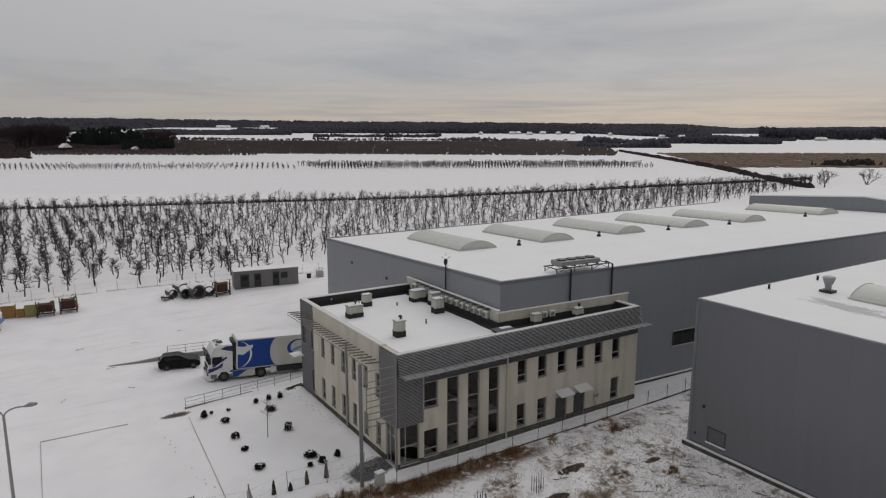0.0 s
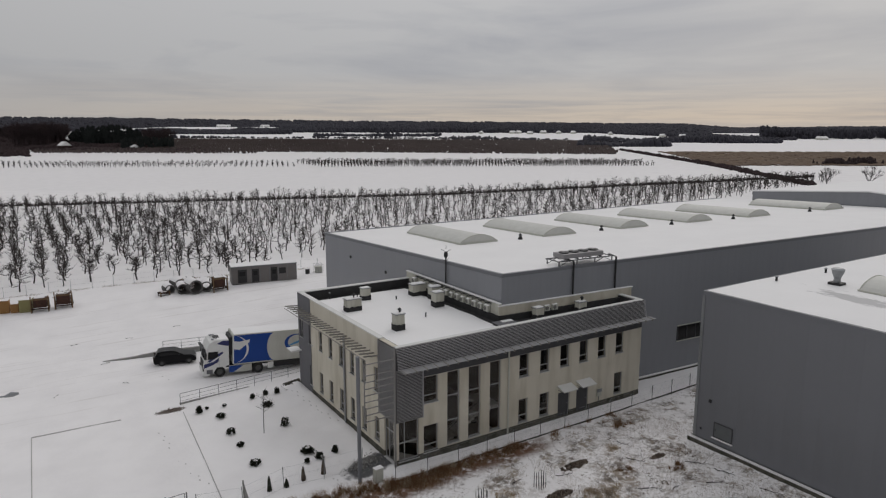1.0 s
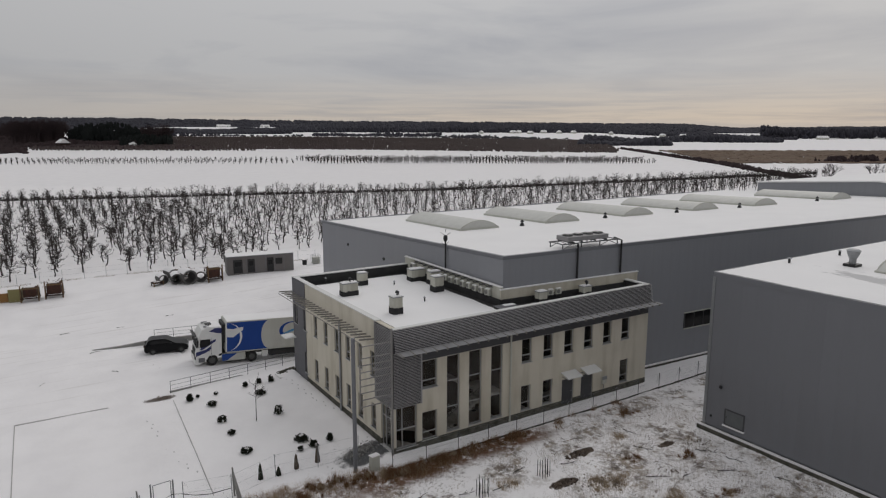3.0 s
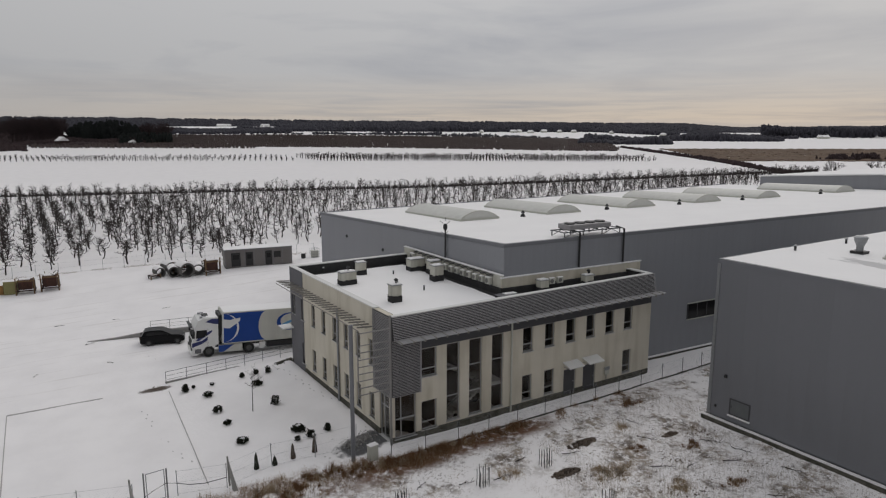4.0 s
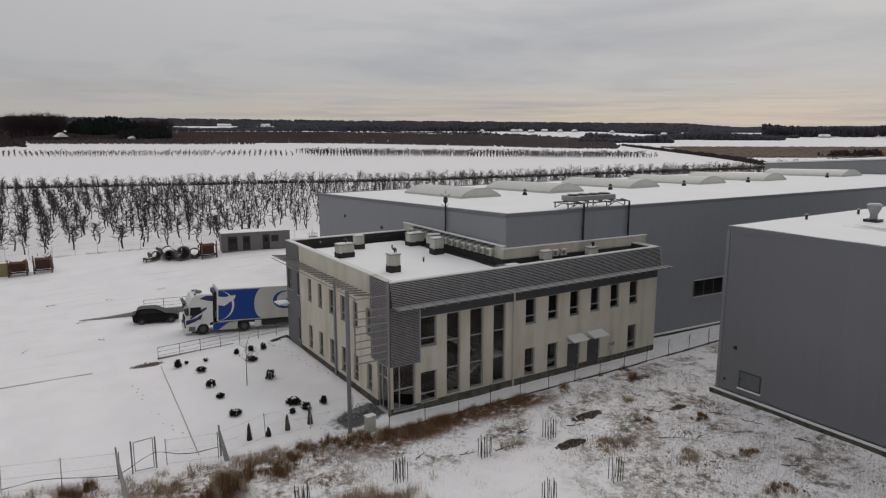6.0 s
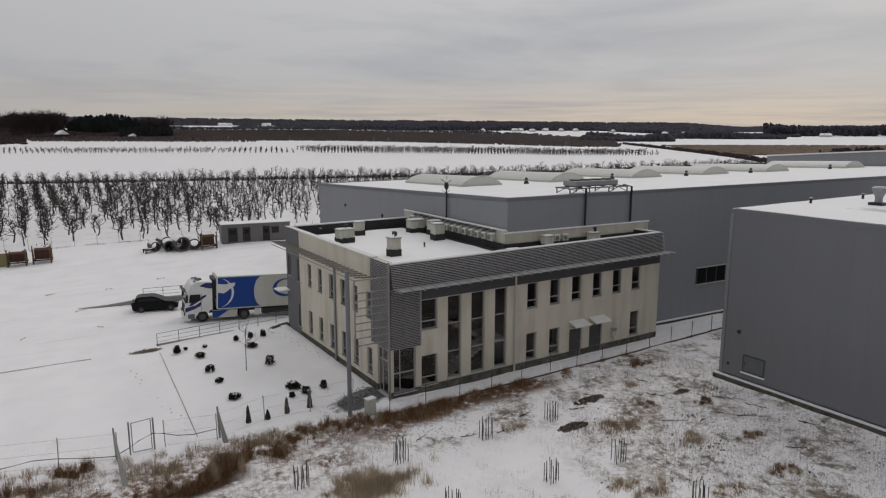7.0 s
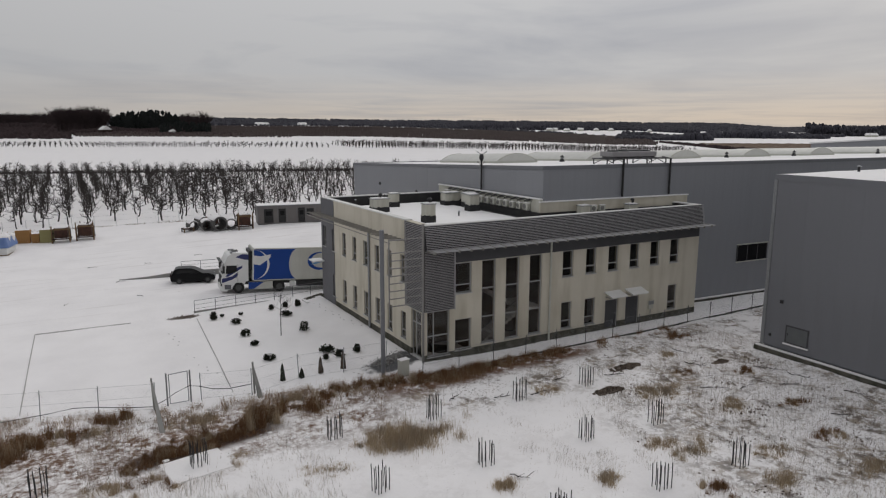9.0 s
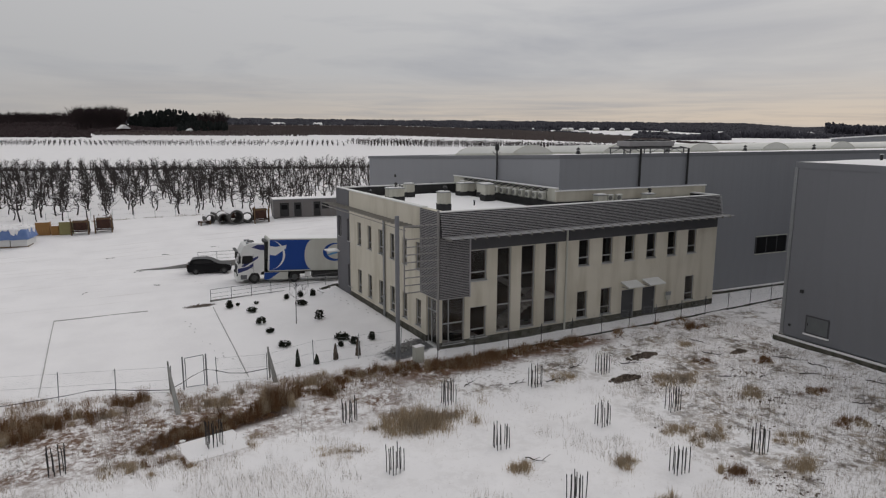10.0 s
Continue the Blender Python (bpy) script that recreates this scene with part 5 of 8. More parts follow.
def build_far_land():
    rng = random.Random(5)
    PX = lambda p: (p - 784) / 1185.0
    def ridge(s):
        return float(np.interp(s * 1185 + 784, (-300, 100, 300, 500, 850, 1000, 1200, 1290, 1380, 1450, 1700), (66, 62, 56, 50, 44, 41, 38, 22, 22, 27, 27)))
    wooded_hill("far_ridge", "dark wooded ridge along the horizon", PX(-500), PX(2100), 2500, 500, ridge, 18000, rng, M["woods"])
    woods("woodland", "leafless woodland beyond the fields", PX(500), PX(830), 1720, 200, 12, 2600, rng)
    woods("woodland", "leafless woodland among the far houses", PX(700), PX(1030), 1760, 300, 12, 1100, rng)
    woods("woodland", "leafless wood on the rising land", PX(515), PX(1250), 1530, 400, 12, 8500, rng, spread=0.6, wide=0.8)
    woods("woodland", "leafless wood between snowy fields", PX(250), PX(520), 1430, 220, 7, 2600, rng, spread=0.9, wide=0.7)
    woods("hedgerow", "dark hedgerow across the rising fields", PX(430), PX(700), 1720, 60, 8, 420, rng, spread=0.9)
    woods("woodland", "leafless copse in the far fields", PX(1030), PX(1255), 960, 130, 9.5, 620, rng, spread=0.7)
    woods("woodland", "scrub copse in the far fields", PX(1020), PX(1180), 760, 40, 6, 260, rng, spread=0.8)
    woods("woodland", "dark wood at the edge of the far fields", PX(1335), PX(1900), 1260, 300, 22, 5200, rng, wide=0.6)
    woods("woodland", "scattered trees along far field edges", PX(1250), PX(1400), 1150, 350, 9, 260, rng, spread=0.9)
    woods("woodland", "broken copse in the snowy far fields", PX(1232), PX(1372), 930, 90, 7, 330, rng, spread=1.1, wide=0.7)
    woods("hedgerow", "scattered hedgerow trees across the far fields", PX(300), PX(940), 1180, 60, 4.5, 260, rng, spread=1.0, wide=0.55)
    woods("hedgerow", "scattered hedgerow trees across the far fields", PX(560), PX(780), 1330, 60, 8, 300, rng, spread=0.8, wide=0.55)
    woods("hedgerow", "scattered hedgerow trees across the far fields", PX(784), PX(1000), 1120, 40, 4.5, 130, rng, spread=1.0, wide=0.55)
    woods("woodland", "tall bare wood behind the orchards", PX(-600), PX(122), 900, 320, 15, 4600, rng, mat=M["bare_woods"], spread=0.5, wide=1.0)
    bare_crowns("bare_wood", "tall bare wood behind the orchards", PX(-300), PX(118), 820, 200, 17, 25, 330, rng, M["bare_woods"])
    bare_crowns("bare_wood", "loose bare trees beside the conifers", PX(38), PX(128), 640, 60, 22, 29.5, 100, rng, M["bare_woods"])
    woods("scrub", "dark undergrowth of the bare wood", PX(-400), PX(135), 790, 60, 8, 1500, rng, mat=M["bare_woods"], spread=0.5, wide=0.6)
    bare_crowns("bare_wood", "bare trees among far scrub", PX(270), PX(310), 650, 70, 16, 24, 34, rng, M["bare_woods"])
    woods("scrub", "dark scrub at the foot of the conifers", PX(135), PX(280), 645, 30, 6, 800, rng, mat=M["bare_woods"], spread=0.5, wide=0.5)
    V, F = [], []
    for i in range(150):
        px = rng.uniform(138, 274)
        dd = 660 + 90 * rng.random()
        x, y = far_point(PX(px) * dd, dd)
        h = float(np.interp(px, (138, 160, 200, 235, 250, 274), (13, 20, 22, 21, 18, 10))) * rng.uniform(0.5, 1.12)
        limb(V, F, (x, y, FIELD - 1), (x, y, FIELD + 0.8 * h), 0.5, 0.25, 4)
        for k in range(16):
            u = rng.uniform(0.22, 0.92)
            w = 2.3 * (1.15 - u)
            clump(V, F, x + rng.gauss(0, w), y + rng.gauss(0, w), FIELD + u * h, rng.uniform(0.7, 1.7), rng.uniform(1.4, 3.0), rng)
    joined("conifer_wood", V, F, M["conifer"], "dark conifer wood beside a farmhouse", "woods")
    woods("scrub", "dark scrub beside the conifer wood", PX(225), PX(315), 640, 120, 10, 1300, rng, mat=M["conifer"], spread=0.6, wide=0.42)
    woods("scrub", "reddish bare scrub by the field road", PX(-500), PX(62), 480, 330, 4.5, 5000, rng, mat=M["bare_woods"], spread=0.5, wide=0.6)
    woods("scrub", "dark scrub round the farmhouse", PX(62), PX(140), 615, 60, 5, 420, rng, mat=M["bare_woods"], spread=0.6)
    woods("scrub", "dark scrub round the farmhouse", PX(75), PX(400), 570, 40, 2.6, 700, rng, mat=M["bare_woods"], spread=0.6)
    # dense dark orchard far off: rows of clumps
    V, F = [], []
    for k in range(40):
        t = k / 39
        d0 = 590 + 500 * t
        p0, p1 = 250 + 60 * t, 1090 - 40 * t
        n = 290
        for i in range(n):
            u = i / n
            s = PX(p0 + (p1 - p0) * u)
            dd = d0 - 40 * u + rng.uniform(-5, 5)
            x, y = far_point(s * dd + rng.uniform(-2, 2), dd)
            clump(V, F, x, y, FIELD, rng.uniform(0.6, 1.3), 2.4 * rng.uniform(0.6, 1.15), rng)
    for k in range(2):
        for i in range(64):
            s = PX(75 + 390 * (i + rng.uniform(-0.3, 0.3)) / 64)
            dd = 545 + 14 * k + rng.uniform(-4, 4)
            x, y = far_point(s * dd, dd)
            clump(V, F, x, y, FIELD, rng.uniform(0.7, 1.3), 3.4 * rng.uniform(0.5, 1.2), rng)
    joined("dense_orchard", V, F, M["orchard_twigs"], "dense dark orchard far across the fields", "orchard")
    # hedge running off between the fields
    V, F = [], []
    line = [(255, 140), (336, 239), (488, 450)]
    for i in range(2400):
        u = rng.random()
        a, b = (line[0], line[1]) if u < 0.42 else (line[1], line[2])
        w = u / 0.42 if u < 0.42 else (u - 0.42) / 0.58
        x, y = a[0] + (b[0] - a[0]) * w + rng.gauss(0, 1.0), a[1] + (b[1] - a[1]) * w + rng.gauss(0, 1.0)
        clump(V, F, x, y, FIELD, rng.uniform(0.3, 0.9), rng.uniform(0.6, 2.1) * (1.0 + 0.5 * noise.noise((x * 0.06, y * 0.06, 0))), rng)
    joined("field_hedge", V, F, M["bare_woods"], "dark brushy hedge between two snowy fields", "hedge")
    # field of dead brown reeds
    V, F = [], []
    for i in range(5200):
        u, w = rng.random(), rng.random()
        d = 388 + 210 * w
        s0, s1 = PX(1160 + 100 * (1 - w)), PX(1900)
        s = s0 + (s1 - s0) * u
        x, y = far_point(s * d, d)
        clump(V, F, x, y, FIELD - 0.1, rng.uniform(2.0, 4.0), rng.uniform(0.5, 1.1), rng)
    joined("reed_field", V, F, M["reeds"], "field of dead brown reeds", "field")
    for p, d, h in ((1470, 400, 5.5), (1518, 405, 6)):
        V, F = [], []
        for i in range(80):
            x, y = far_point(PX(p) * d + rng.gauss(0, 4), d + rng.gauss(0, 2))
            clump(V, F, x, y, FIELD - 0.1, rng.uniform(0.6, 1.4), h * 0.8 * rng.uniform(0.3, 1), rng)
        joined("thicket", V, F, M["bare_woods"], "dark thicket in the reed field", "thicket")


M["orchard_twigs"] = material("orchard_twigs", (0.120, 0.096, 0.090), (0.072, 0.058, 0.055), 0.95, scale=0.05, bump=0.0)
M["bare_woods"] = material("bare_woods", (0.060, 0.040, 0.040), (0.036, 0.026, 0.028), 0.95, scale=0.08, bump=0.0)
M["conifer"] = material("conifer_woods", (0.016, 0.020, 0.018), (0.010, 0.012, 0.012), 0.95, scale=0.1, bump=0.0)
M["reeds"] = material("reeds", (0.165, 0.112, 0.075), (0.105, 0.075, 0.055), 0.95, scale=0.05, bump=0.0)
build_far_land()


def far_house(side_px, depth, w, d, h, turn, wall, label):
    s = (side_px - 784) / 1185.0
    x, y = far_point(s * depth, depth)
    # scaled towards the first camera's eye like the other far things
    p = lift_towards_eye((x, y, FIELD + land_rise(side_px, depth)))
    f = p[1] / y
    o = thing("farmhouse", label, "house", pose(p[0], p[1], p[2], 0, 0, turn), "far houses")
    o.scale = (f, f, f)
    part("wall", boxes((-w / 2, w / 2, -d / 2, d / 2, -1, h)), wall, o)
    bm = bmesh.new()
    prism(bm, [(-w / 2 - 0.5, h - 0.2), (0, h + w * 0.42), (w / 2 + 0.5, h - 0.2)], -d / 2 - 0.5, d / 2 + 0.5)
    r = part("roof", bm, M["roof_snow"], o, "snow-covered gable roof")
    part("chimney", boxes((-0.4, 0.4, -0.4, 0.4, h + 1, h + w * 0.42 + 1.2)), M["rust"], r)
    for k in range(2):
        part("window", boxes((-w / 4 + k * w / 2 - 0.5, -w / 4 + k * w / 2 + 0.5, -d / 2 - 0.06, -d / 2, 1.2, 2.6)), M["dark_glass"], o)
    return o


far_house(126, 597, 8, 11, 4.6, 12, M["rust"], "farmhouse with a snowy roof before dark woods")
far_house(247, 640, 4.5, 5, 2.4, 20, M["white"], "pale farm building in the scrub")
hr = random.Random(3)
for p in (396, 404, 412, 470, 478):
    far_house(p, 1960 + hr.uniform(-60, 60), 9, 14, 4, hr.uniform(0, 180), M["white"], "distant white farm building with a snowy roof")
for p in (590, 618, 705, 735, 850, 905, 915, 935, 958, 985, 1010, 1075, 1165, 1200, 1290, 1310, 1440, 1446):
    far_house(p, (1490 if p > 800 else 1900) + hr.uniform(-50, 30) - (300 if p > 1400 else 0), 8, 12, 3.2, hr.uniform(0, 180), M["offwhite"], "distant village house with a snowy roof")


def bare_tree(x, y, h, stems, label, seed):
    t = thing("bare_tree", label, "tree", pose(x, y, ground_z(x, y)))
    rng = random.Random(seed)
    TV, TF, CV, CF = [], [], [], []
    limb(TV, TF, (0, 0, -0.2), (0.05, 0, 0.25 * h), 0.03 * h, 0.022 * h, 6)
    def grow(p, d, ln, r, depth):
        q = p + d * ln
        limb(CV, CF, p, q, r, r * 0.65, 4 if depth > 2 else 3)
        if depth == 0:
            return
        for k in range(3):
            e = (d + Vector((rng.uniform(-0.75, 0.75), rng.uniform(-0.75, 0.75), rng.uniform(-0.2, 0.5)))).normalized()
            grow(p.lerp(q, rng.uniform(0.6, 1.0)), e, ln * rng.uniform(0.55, 0.8), r * 0.6, depth - 1)
    for k in range(stems):
        a = 6.28 * k / stems + rng.uniform(-0.4, 0.4)
        grow(Vector((0.04, 0, (0.15 + 0.1 * rng.random()) * h)), Vector((math.cos(a) * 0.7, math.sin(a) * 0.7, 0.8)).normalized(), 0.30 * h, 0.014 * h, 4)
    piece("trunk", mesh_data("trunk", (TV, TF), M["bark"]), t, Matrix())
    piece("crown", mesh_data("crown", (CV, CF), M["bark"]), t, Matrix())


bare_tree(262, 138, 8.0, 6, "wide bare tree at the corner of the hedge", 1)
bare_tree(258, 121, 9.5, 5, "bare tree behind the grey halls", 2)
bare_tree(150, 176, 3.6, 7, "round bare bush at the orchard's edge", 3)
bare_tree(184, 173, 3.6, 7, "round bare bush at the orchard's edge", 4)
bare_tree(216, 169.5, 3.4, 7, "round bare bush at the orchard's edge", 5)
bare_tree(236, 167.5, 3.2, 7, "round bare bush at the orchard's edge", 6)
bare_tree(122, 179, 3.4, 7, "round bare bush at the orchard's edge", 7)


def build_wagon():
    w = thing("flat_wagon", "long steel wagon standing in snow behind the halls", "wagon", pose(247.5, 111.5, FIELD, 0, 0, -32))
    part("bed", boxes((-6, 6, -1.2, 1.2, 2.0, 2.5)), M["rust"], w)
    part("snow_cap", boxes((-5.9, 5.9, -1.1, 1.1, 2.5, 2.62)), M["snow"], w)
    for x in (-5.5, -2.0, 2.0, 5.5):
        for y in (-1.0, 1.0):
            part("leg", boxes((x - 0.1, x + 0.1, y - 0.1, y + 0.1, -0.2, 2.0)), M["metal"], w)
    part("brace", boxes((-5.5, 5.5, -1.05, -0.95, 0.9, 1.05)), M["metal"], w)


build_wagon()


# ---- waste lot: dry growth ----
def lot_edge(x):
    """Where the fence parts yard and waste lot."""
    return float(np.interp(x, (-20, -2, 6, 11, 19, 22, 60), (46, 43.6, 40.8, 40.0, 39.2, 37.6, 37.5)))


# x, y, radius, height, kind: r rust-brown, t tan
TUFTS = [(-1.0, 38.3, 1.6, 1.1, "r"), (1.2, 39.2, 1.2, 0.9, "r"), (3.9, 40.3, 1.1, 0.9, "r"), (2.8, 39.0, 0.6, 0.6, "t"), (-4.0, 40.5, 2.0, 1.1, "r"), (5.4, 35.0, 0.9, 0.6, "r"), (7.2, 35.3, 1.3, 0.5, "r"), (9.0, 35.7, 1.1, 0.7, "r"),
         (10.2, 36.2, 0.8, 1.5, "r"), (10.7, 36.5, 0.8, 1.6, "r"), (9.6, 36.2, 0.6, 1.0, "r"), (10.5, 36.9, 0.6, 1.6, "r"), (6.2, 35.1, 0.9, 0.5, "r"), (8.2, 35.5, 0.9, 0.5, "r"), (7.2, 35.9, 1.1, 0.5, "r"), (4.4, 34.2, 0.7, 0.4, "r"), (12.0, 36.9, 0.9, 0.6, "r"), (13.4, 37.3, 0.8, 0.5, "r"), (20.5, 37.2, 0.9, 0.8, "r"), (22.0, 37.1, 1.0, 0.8, "r"), (23.6, 37.1, 0.9, 0.7, "r"), (25.2, 37.15, 0.8, 0.6, "r"), (27.0, 37.2, 0.7, 0.5, "r"), (0.2, 38.9, 1.4, 0.9, "r"), (-2.6, 39.6, 1.6, 1.0, "r"), (14.5, 37.6, 0.8, 0.5, "r"), (12.2, 37.6, 0.6, 0.45, "r"), (17.2, 38.3, 0.9, 0.5, "r"), (19.3, 37.6, 0.9, 0.7, "r"), (3.0, 33.0, 1.0, 0.5, "t"), (7.9, 38.3, 1.5, 0.6, "t"), (13.7, 36.6, 0.6, 1.1, "r"), (13.2, 38.4, 1.2, 0.6, "t"), (15.6, 31.5, 1.8, 1.0, "t"), (17.2, 31.1, 1.9, 1.15, "t"), (16.4, 31.0, 1.6, 0.9, "t"), (14.6, 31.9, 1.2, 0.7, "t"), (18.5, 37.9, 1.3, 0.7, "r"),
         (16.0, 38.4, 1.2, 0.5, "r"), (31.9, 29.0, 1.3, 0.5, "t"), (30.6, 29.6, 0.9, 0.4, "t"), (27.4, 23.6, 1.2, 0.6, "t"), (26.6, 24.6, 0.8, 0.5, "t"), (34.8, 21.2, 0.9, 0.6, "r"), (22.2, 23.5, 0.55, 0.7, "t"), (18.0, 25.2, 0.5, 0.6, "t"),
         (38.5, 28.9, 0.7, 0.5, "r"), (25.5, 20.7, 0.8, 0.6, "r"), (28.6, 19.6, 0.9, 0.6, "t"), (25.8, 32.4, 1.1, 0.5, "t"), (5.4, 32.8, 1.3, 0.4, "r"), (8.2, 33.0, 1.2, 0.4, "t"), (36.5, 33.2, 0.7, 0.4, "t"), (40.2, 35.6, 0.7, 0.5, "r"),
         (35.2, 30.4, 0.8, 0.35, "r"), (33.4, 26.0, 1.1, 0.4, "t"), (30.8, 21.6, 1.0, 0.4, "t"), (33.0, 18.5, 1.2, 0.5, "t"), (12.0, 30.2, 1.0, 0.35, "t"), (20.8, 20.4, 0.8, 0.5, "t"), (36.6, 24.2, 0.9, 0.4, "r")]


PAD_ROWS = ((33.85, (0.76, 6.93, 13.24, 18.54, 23.83, 28.4)), (28.4, (13.2, 18.25, 23.85, 28.3)), (23.4, (13.1, 18.4, 23.6, 28.2)))
PADS = [(x, y - 0.065 * x - 0.02 * j) for j, (y, cols) in enumerate(PAD_ROWS) for x in cols]


def on_pad(x, y):
    """Whether a place lies on one of the snowy footings."""
    return any(abs(x - a) < 1.35 and abs(y - b) < 1.25 for a, b in PADS)


def build_growth():
    rng = random.Random(21)
    rust, tan, weeds, stalks = ([], []), ([], []), ([], []), ([], [])
    def blade(S, x, y, h, lean, w):
        V, F = S
        z = ground_z(x, y) - 0.03
        a = rng.uniform(0, math.pi)
        dx, dy = math.cos(a) * w, math.sin(a) * w
        b = rng.uniform(0, 6.28)
        n = len(V)
        V.extend(((x - dx, y - dy, z), (x + dx, y + dy, z), (x + math.cos(b) * lean, y + math.sin(b) * lean, z + h)))
        F.append((n, n + 1, n + 2))
    # tufts, each of several uneven bunches
    for cx, cy, r, h, kind in TUFTS:
        for j in range(int(5 + 9 * r)):
            bx, by = cx + rng.gauss(0, 0.55 * r), cy + rng.gauss(0, 0.32 * r)
            br, bh = rng.uniform(0.12, 0.34) * (0.6 + 0.4 * r) * (1.7 if kind == "t" else 1.1), h * rng.uniform(0.4, 1.1)
            S = (tan if rng.random() < 0.25 else rust) if kind == "r" else (tan if rng.random() < 0.8 else weeds)
            for i in range(int((95 if kind == "t" else 150) * (0.5 + br * 2.5))):
                d, a = br * abs(rng.gauss(0, 0.6)), rng.uniform(0, 6.28)
                px, py = bx + math.cos(a) * d, by + math.sin(a) * d
                if not on_pad(px, py):
                    blade(S, px, py, bh * rng.uniform(0.2, 1.0), rng.uniform(0.0, 0.3) * bh, rng.uniform(0.004, 0.009))
    # a ragged belt along the fence
    for i in range(80000):
        x = rng.uniform(-14, 20) if rng.random() < 0.5 else rng.uniform(20, 41)
        if x < 20:
            y = lot_edge(x) - 0.3 - abs(rng.gauss(0, 2.3))
            ok = noise.noise((x * 0.6, y * 0.6, 7)) + 0.6 * noise.noise((x * 1.7, y * 1.7, 4)) > 0.02
        else:
            y = min(37.6, rng.gauss(37.0 if x < 24 else 37.15, 0.62 if x < 24 else 0.38))
            k = noise.noise((x * 0.9, y * 0.9, 7)) + 0.6 * noise.noise((x * 2.6, y * 2.6, 5))
            ok = k > (-0.30 if x < 25 else 0.0 if x < 31 else 0.22) and rng.random() < (1.0 if x < 31 else 0.45)
        if ok:
            blade(rust if rng.random() < (0.6 if x < 20 else 0.85) else tan, x, y, rng.uniform(0.08, 0.55), rng.uniform(0.02, 0.25), rng.uniform(0.004, 0.008))
    # dead grass left standing at the foot of the orchard fence
    for i in range(5000):
        x = rng.uniform(-30, 39)
        y = float(np.interp(x, (-40, 6, 39.5), (107.4, 102.3, 97.6))) + rng.gauss(0, 0.15)
        if noise.noise((x * 0.5, 3, 1)) > -0.15:
            blade(weeds, x, y, rng.uniform(0.06, 0.35), 0.1, rng.uniform(0.006, 0.014))
    # thin weeds over the lot
    n = 0
    while n < 120000:
        x, y = rng.uniform(-14, 44), rng.uniform(8, 41)
        if y > lot_edge(x) - 0.9 or (x > 41.8 and y < 31.2) or on_pad(x, y):
            continue
        k = noise.noise((x * 0.20, y * 0.20, 1)) + 0.7 * noise.noise((x * 0.8, y * 0.8, 2)) + (0.34 if x > 25 + 0.5 * (y - 25) else -0.34 if x > 12 else 0.05)
        k += 0.45 * max(0.0, noise.noise((x * 2.3, y * 2.3, 9)))
        if k + rng.uniform(-0.18, 0.18) > 0.14:
            blade(weeds if rng.random() < 0.75 else stalks, x, y, rng.uniform(0.06, 0.46), rng.uniform(0.0, 0.12), rng.uniform(0.0025, 0.006))
            n += 1
        elif rng.random() < 0.03:
            blade(weeds, x, y, rng.uniform(0.08, 0.4), rng.uniform(0.0, 0.08), 0.003)
            n += 1
    joined("dry_grass", *rust, M["grass"], "clumps of tall rust-brown dead grass", "grass")
    joined("straw_grass", *tan, M["tan_grass"], "bunches of pale tan dead grass", "grass")
    joined("dead_stalks", *stalks, M["stalks"], "dark dead stalks standing in thin snow", "weeds")
    joined("dry_weeds", *weeds, M["weeds"], "thin straw weeds poking through the snow", "weeds")
    # snow loaded on the flattened grass, and clods of bare earth
    V, F = [], []
    for i in range(320):
        x, y = rng.uniform(-10, 19), rng.uniform(32.0, 41.5)
        if y < lot_edge(x) - 0.7 and noise.noise((x * 0.6, y * 0.6, 3)) > -0.15:
            clump(V, F, x, y, ground_z(x, y) - 0.05, rng.uniform(0.06, 0.18), rng.uniform(0.07, 0.13), rng)
    joined("snow_lumps", V, F, M["snow"], "lumps of snow lying on flattened grass", "snow", smooth=True)
    V, F = [], []
    for i in range(3000):
        x, y = rng.uniform(25, 42), rng.uniform(16, 37)
        if x > 25 + 0.5 * (y - 25) and noise.noise((x * 0.5, y * 0.5, 6)) + 0.8 * noise.noise((x * 1.9, y * 1.9, 8)) > 0.1 and not on_pad(x, y) and not (x > 41.8 and y < 31.2):
            clump(V, F, x, y, ground_z(x, y) - 0.04, rng.uniform(0.02, 0.07), rng.uniform(0.04, 0.08), rng)
    joined("earth_clods", V, F, M["clod"], "dark clods of earth showing through thin snow", "earth")


M["weeds"] = material("straw_weeds", (0.30, 0.24, 0.19), (0.14, 0.115, 0.10), 0.95, scale=0.6, bump=0.0, blades=(0.46, 0.39, 0.30))
build_growth()


# ---- starter bars of an unbuilt foundation ----
def rebar_cluster(me_list, x, y, i):
    z = ground_z(x, y)
    c = thing("rebar_cluster", "rusty steel starter bars sticking out of snow", "rebar", pose(x, y, z, 0, 0, 5 * ((i * 7) % 5 - 2)), "starter bars on a grid")
    if i == 2:
        bm = boxes((-1.4, 1.3, -1.1, 1.1, -0.3, 0.03))
        bmesh.ops.bevel(bm, geom=[e for e in bm.edges if min(v.co.z for v in e.verts) > 0], offset=0.025, segments=2, affect="EDGES")
        part("footing", bm, M["snow"], c, "square footing under clean snow")
    r = random.Random(i)
    for a in range(4):
        for b in range(3):
            if a in (1, 2) and b == 1:
                continue
            piece("bar", me_list[r.randrange(3)], c, pose(0.19 * (a - 1.5) + r.uniform(-.04, .04), 0.22 * (b - 1) + r.uniform(-.04, .04), -0.1, r.uniform(-1.5, 1.5), r.uniform(-1.5, 1.5)))


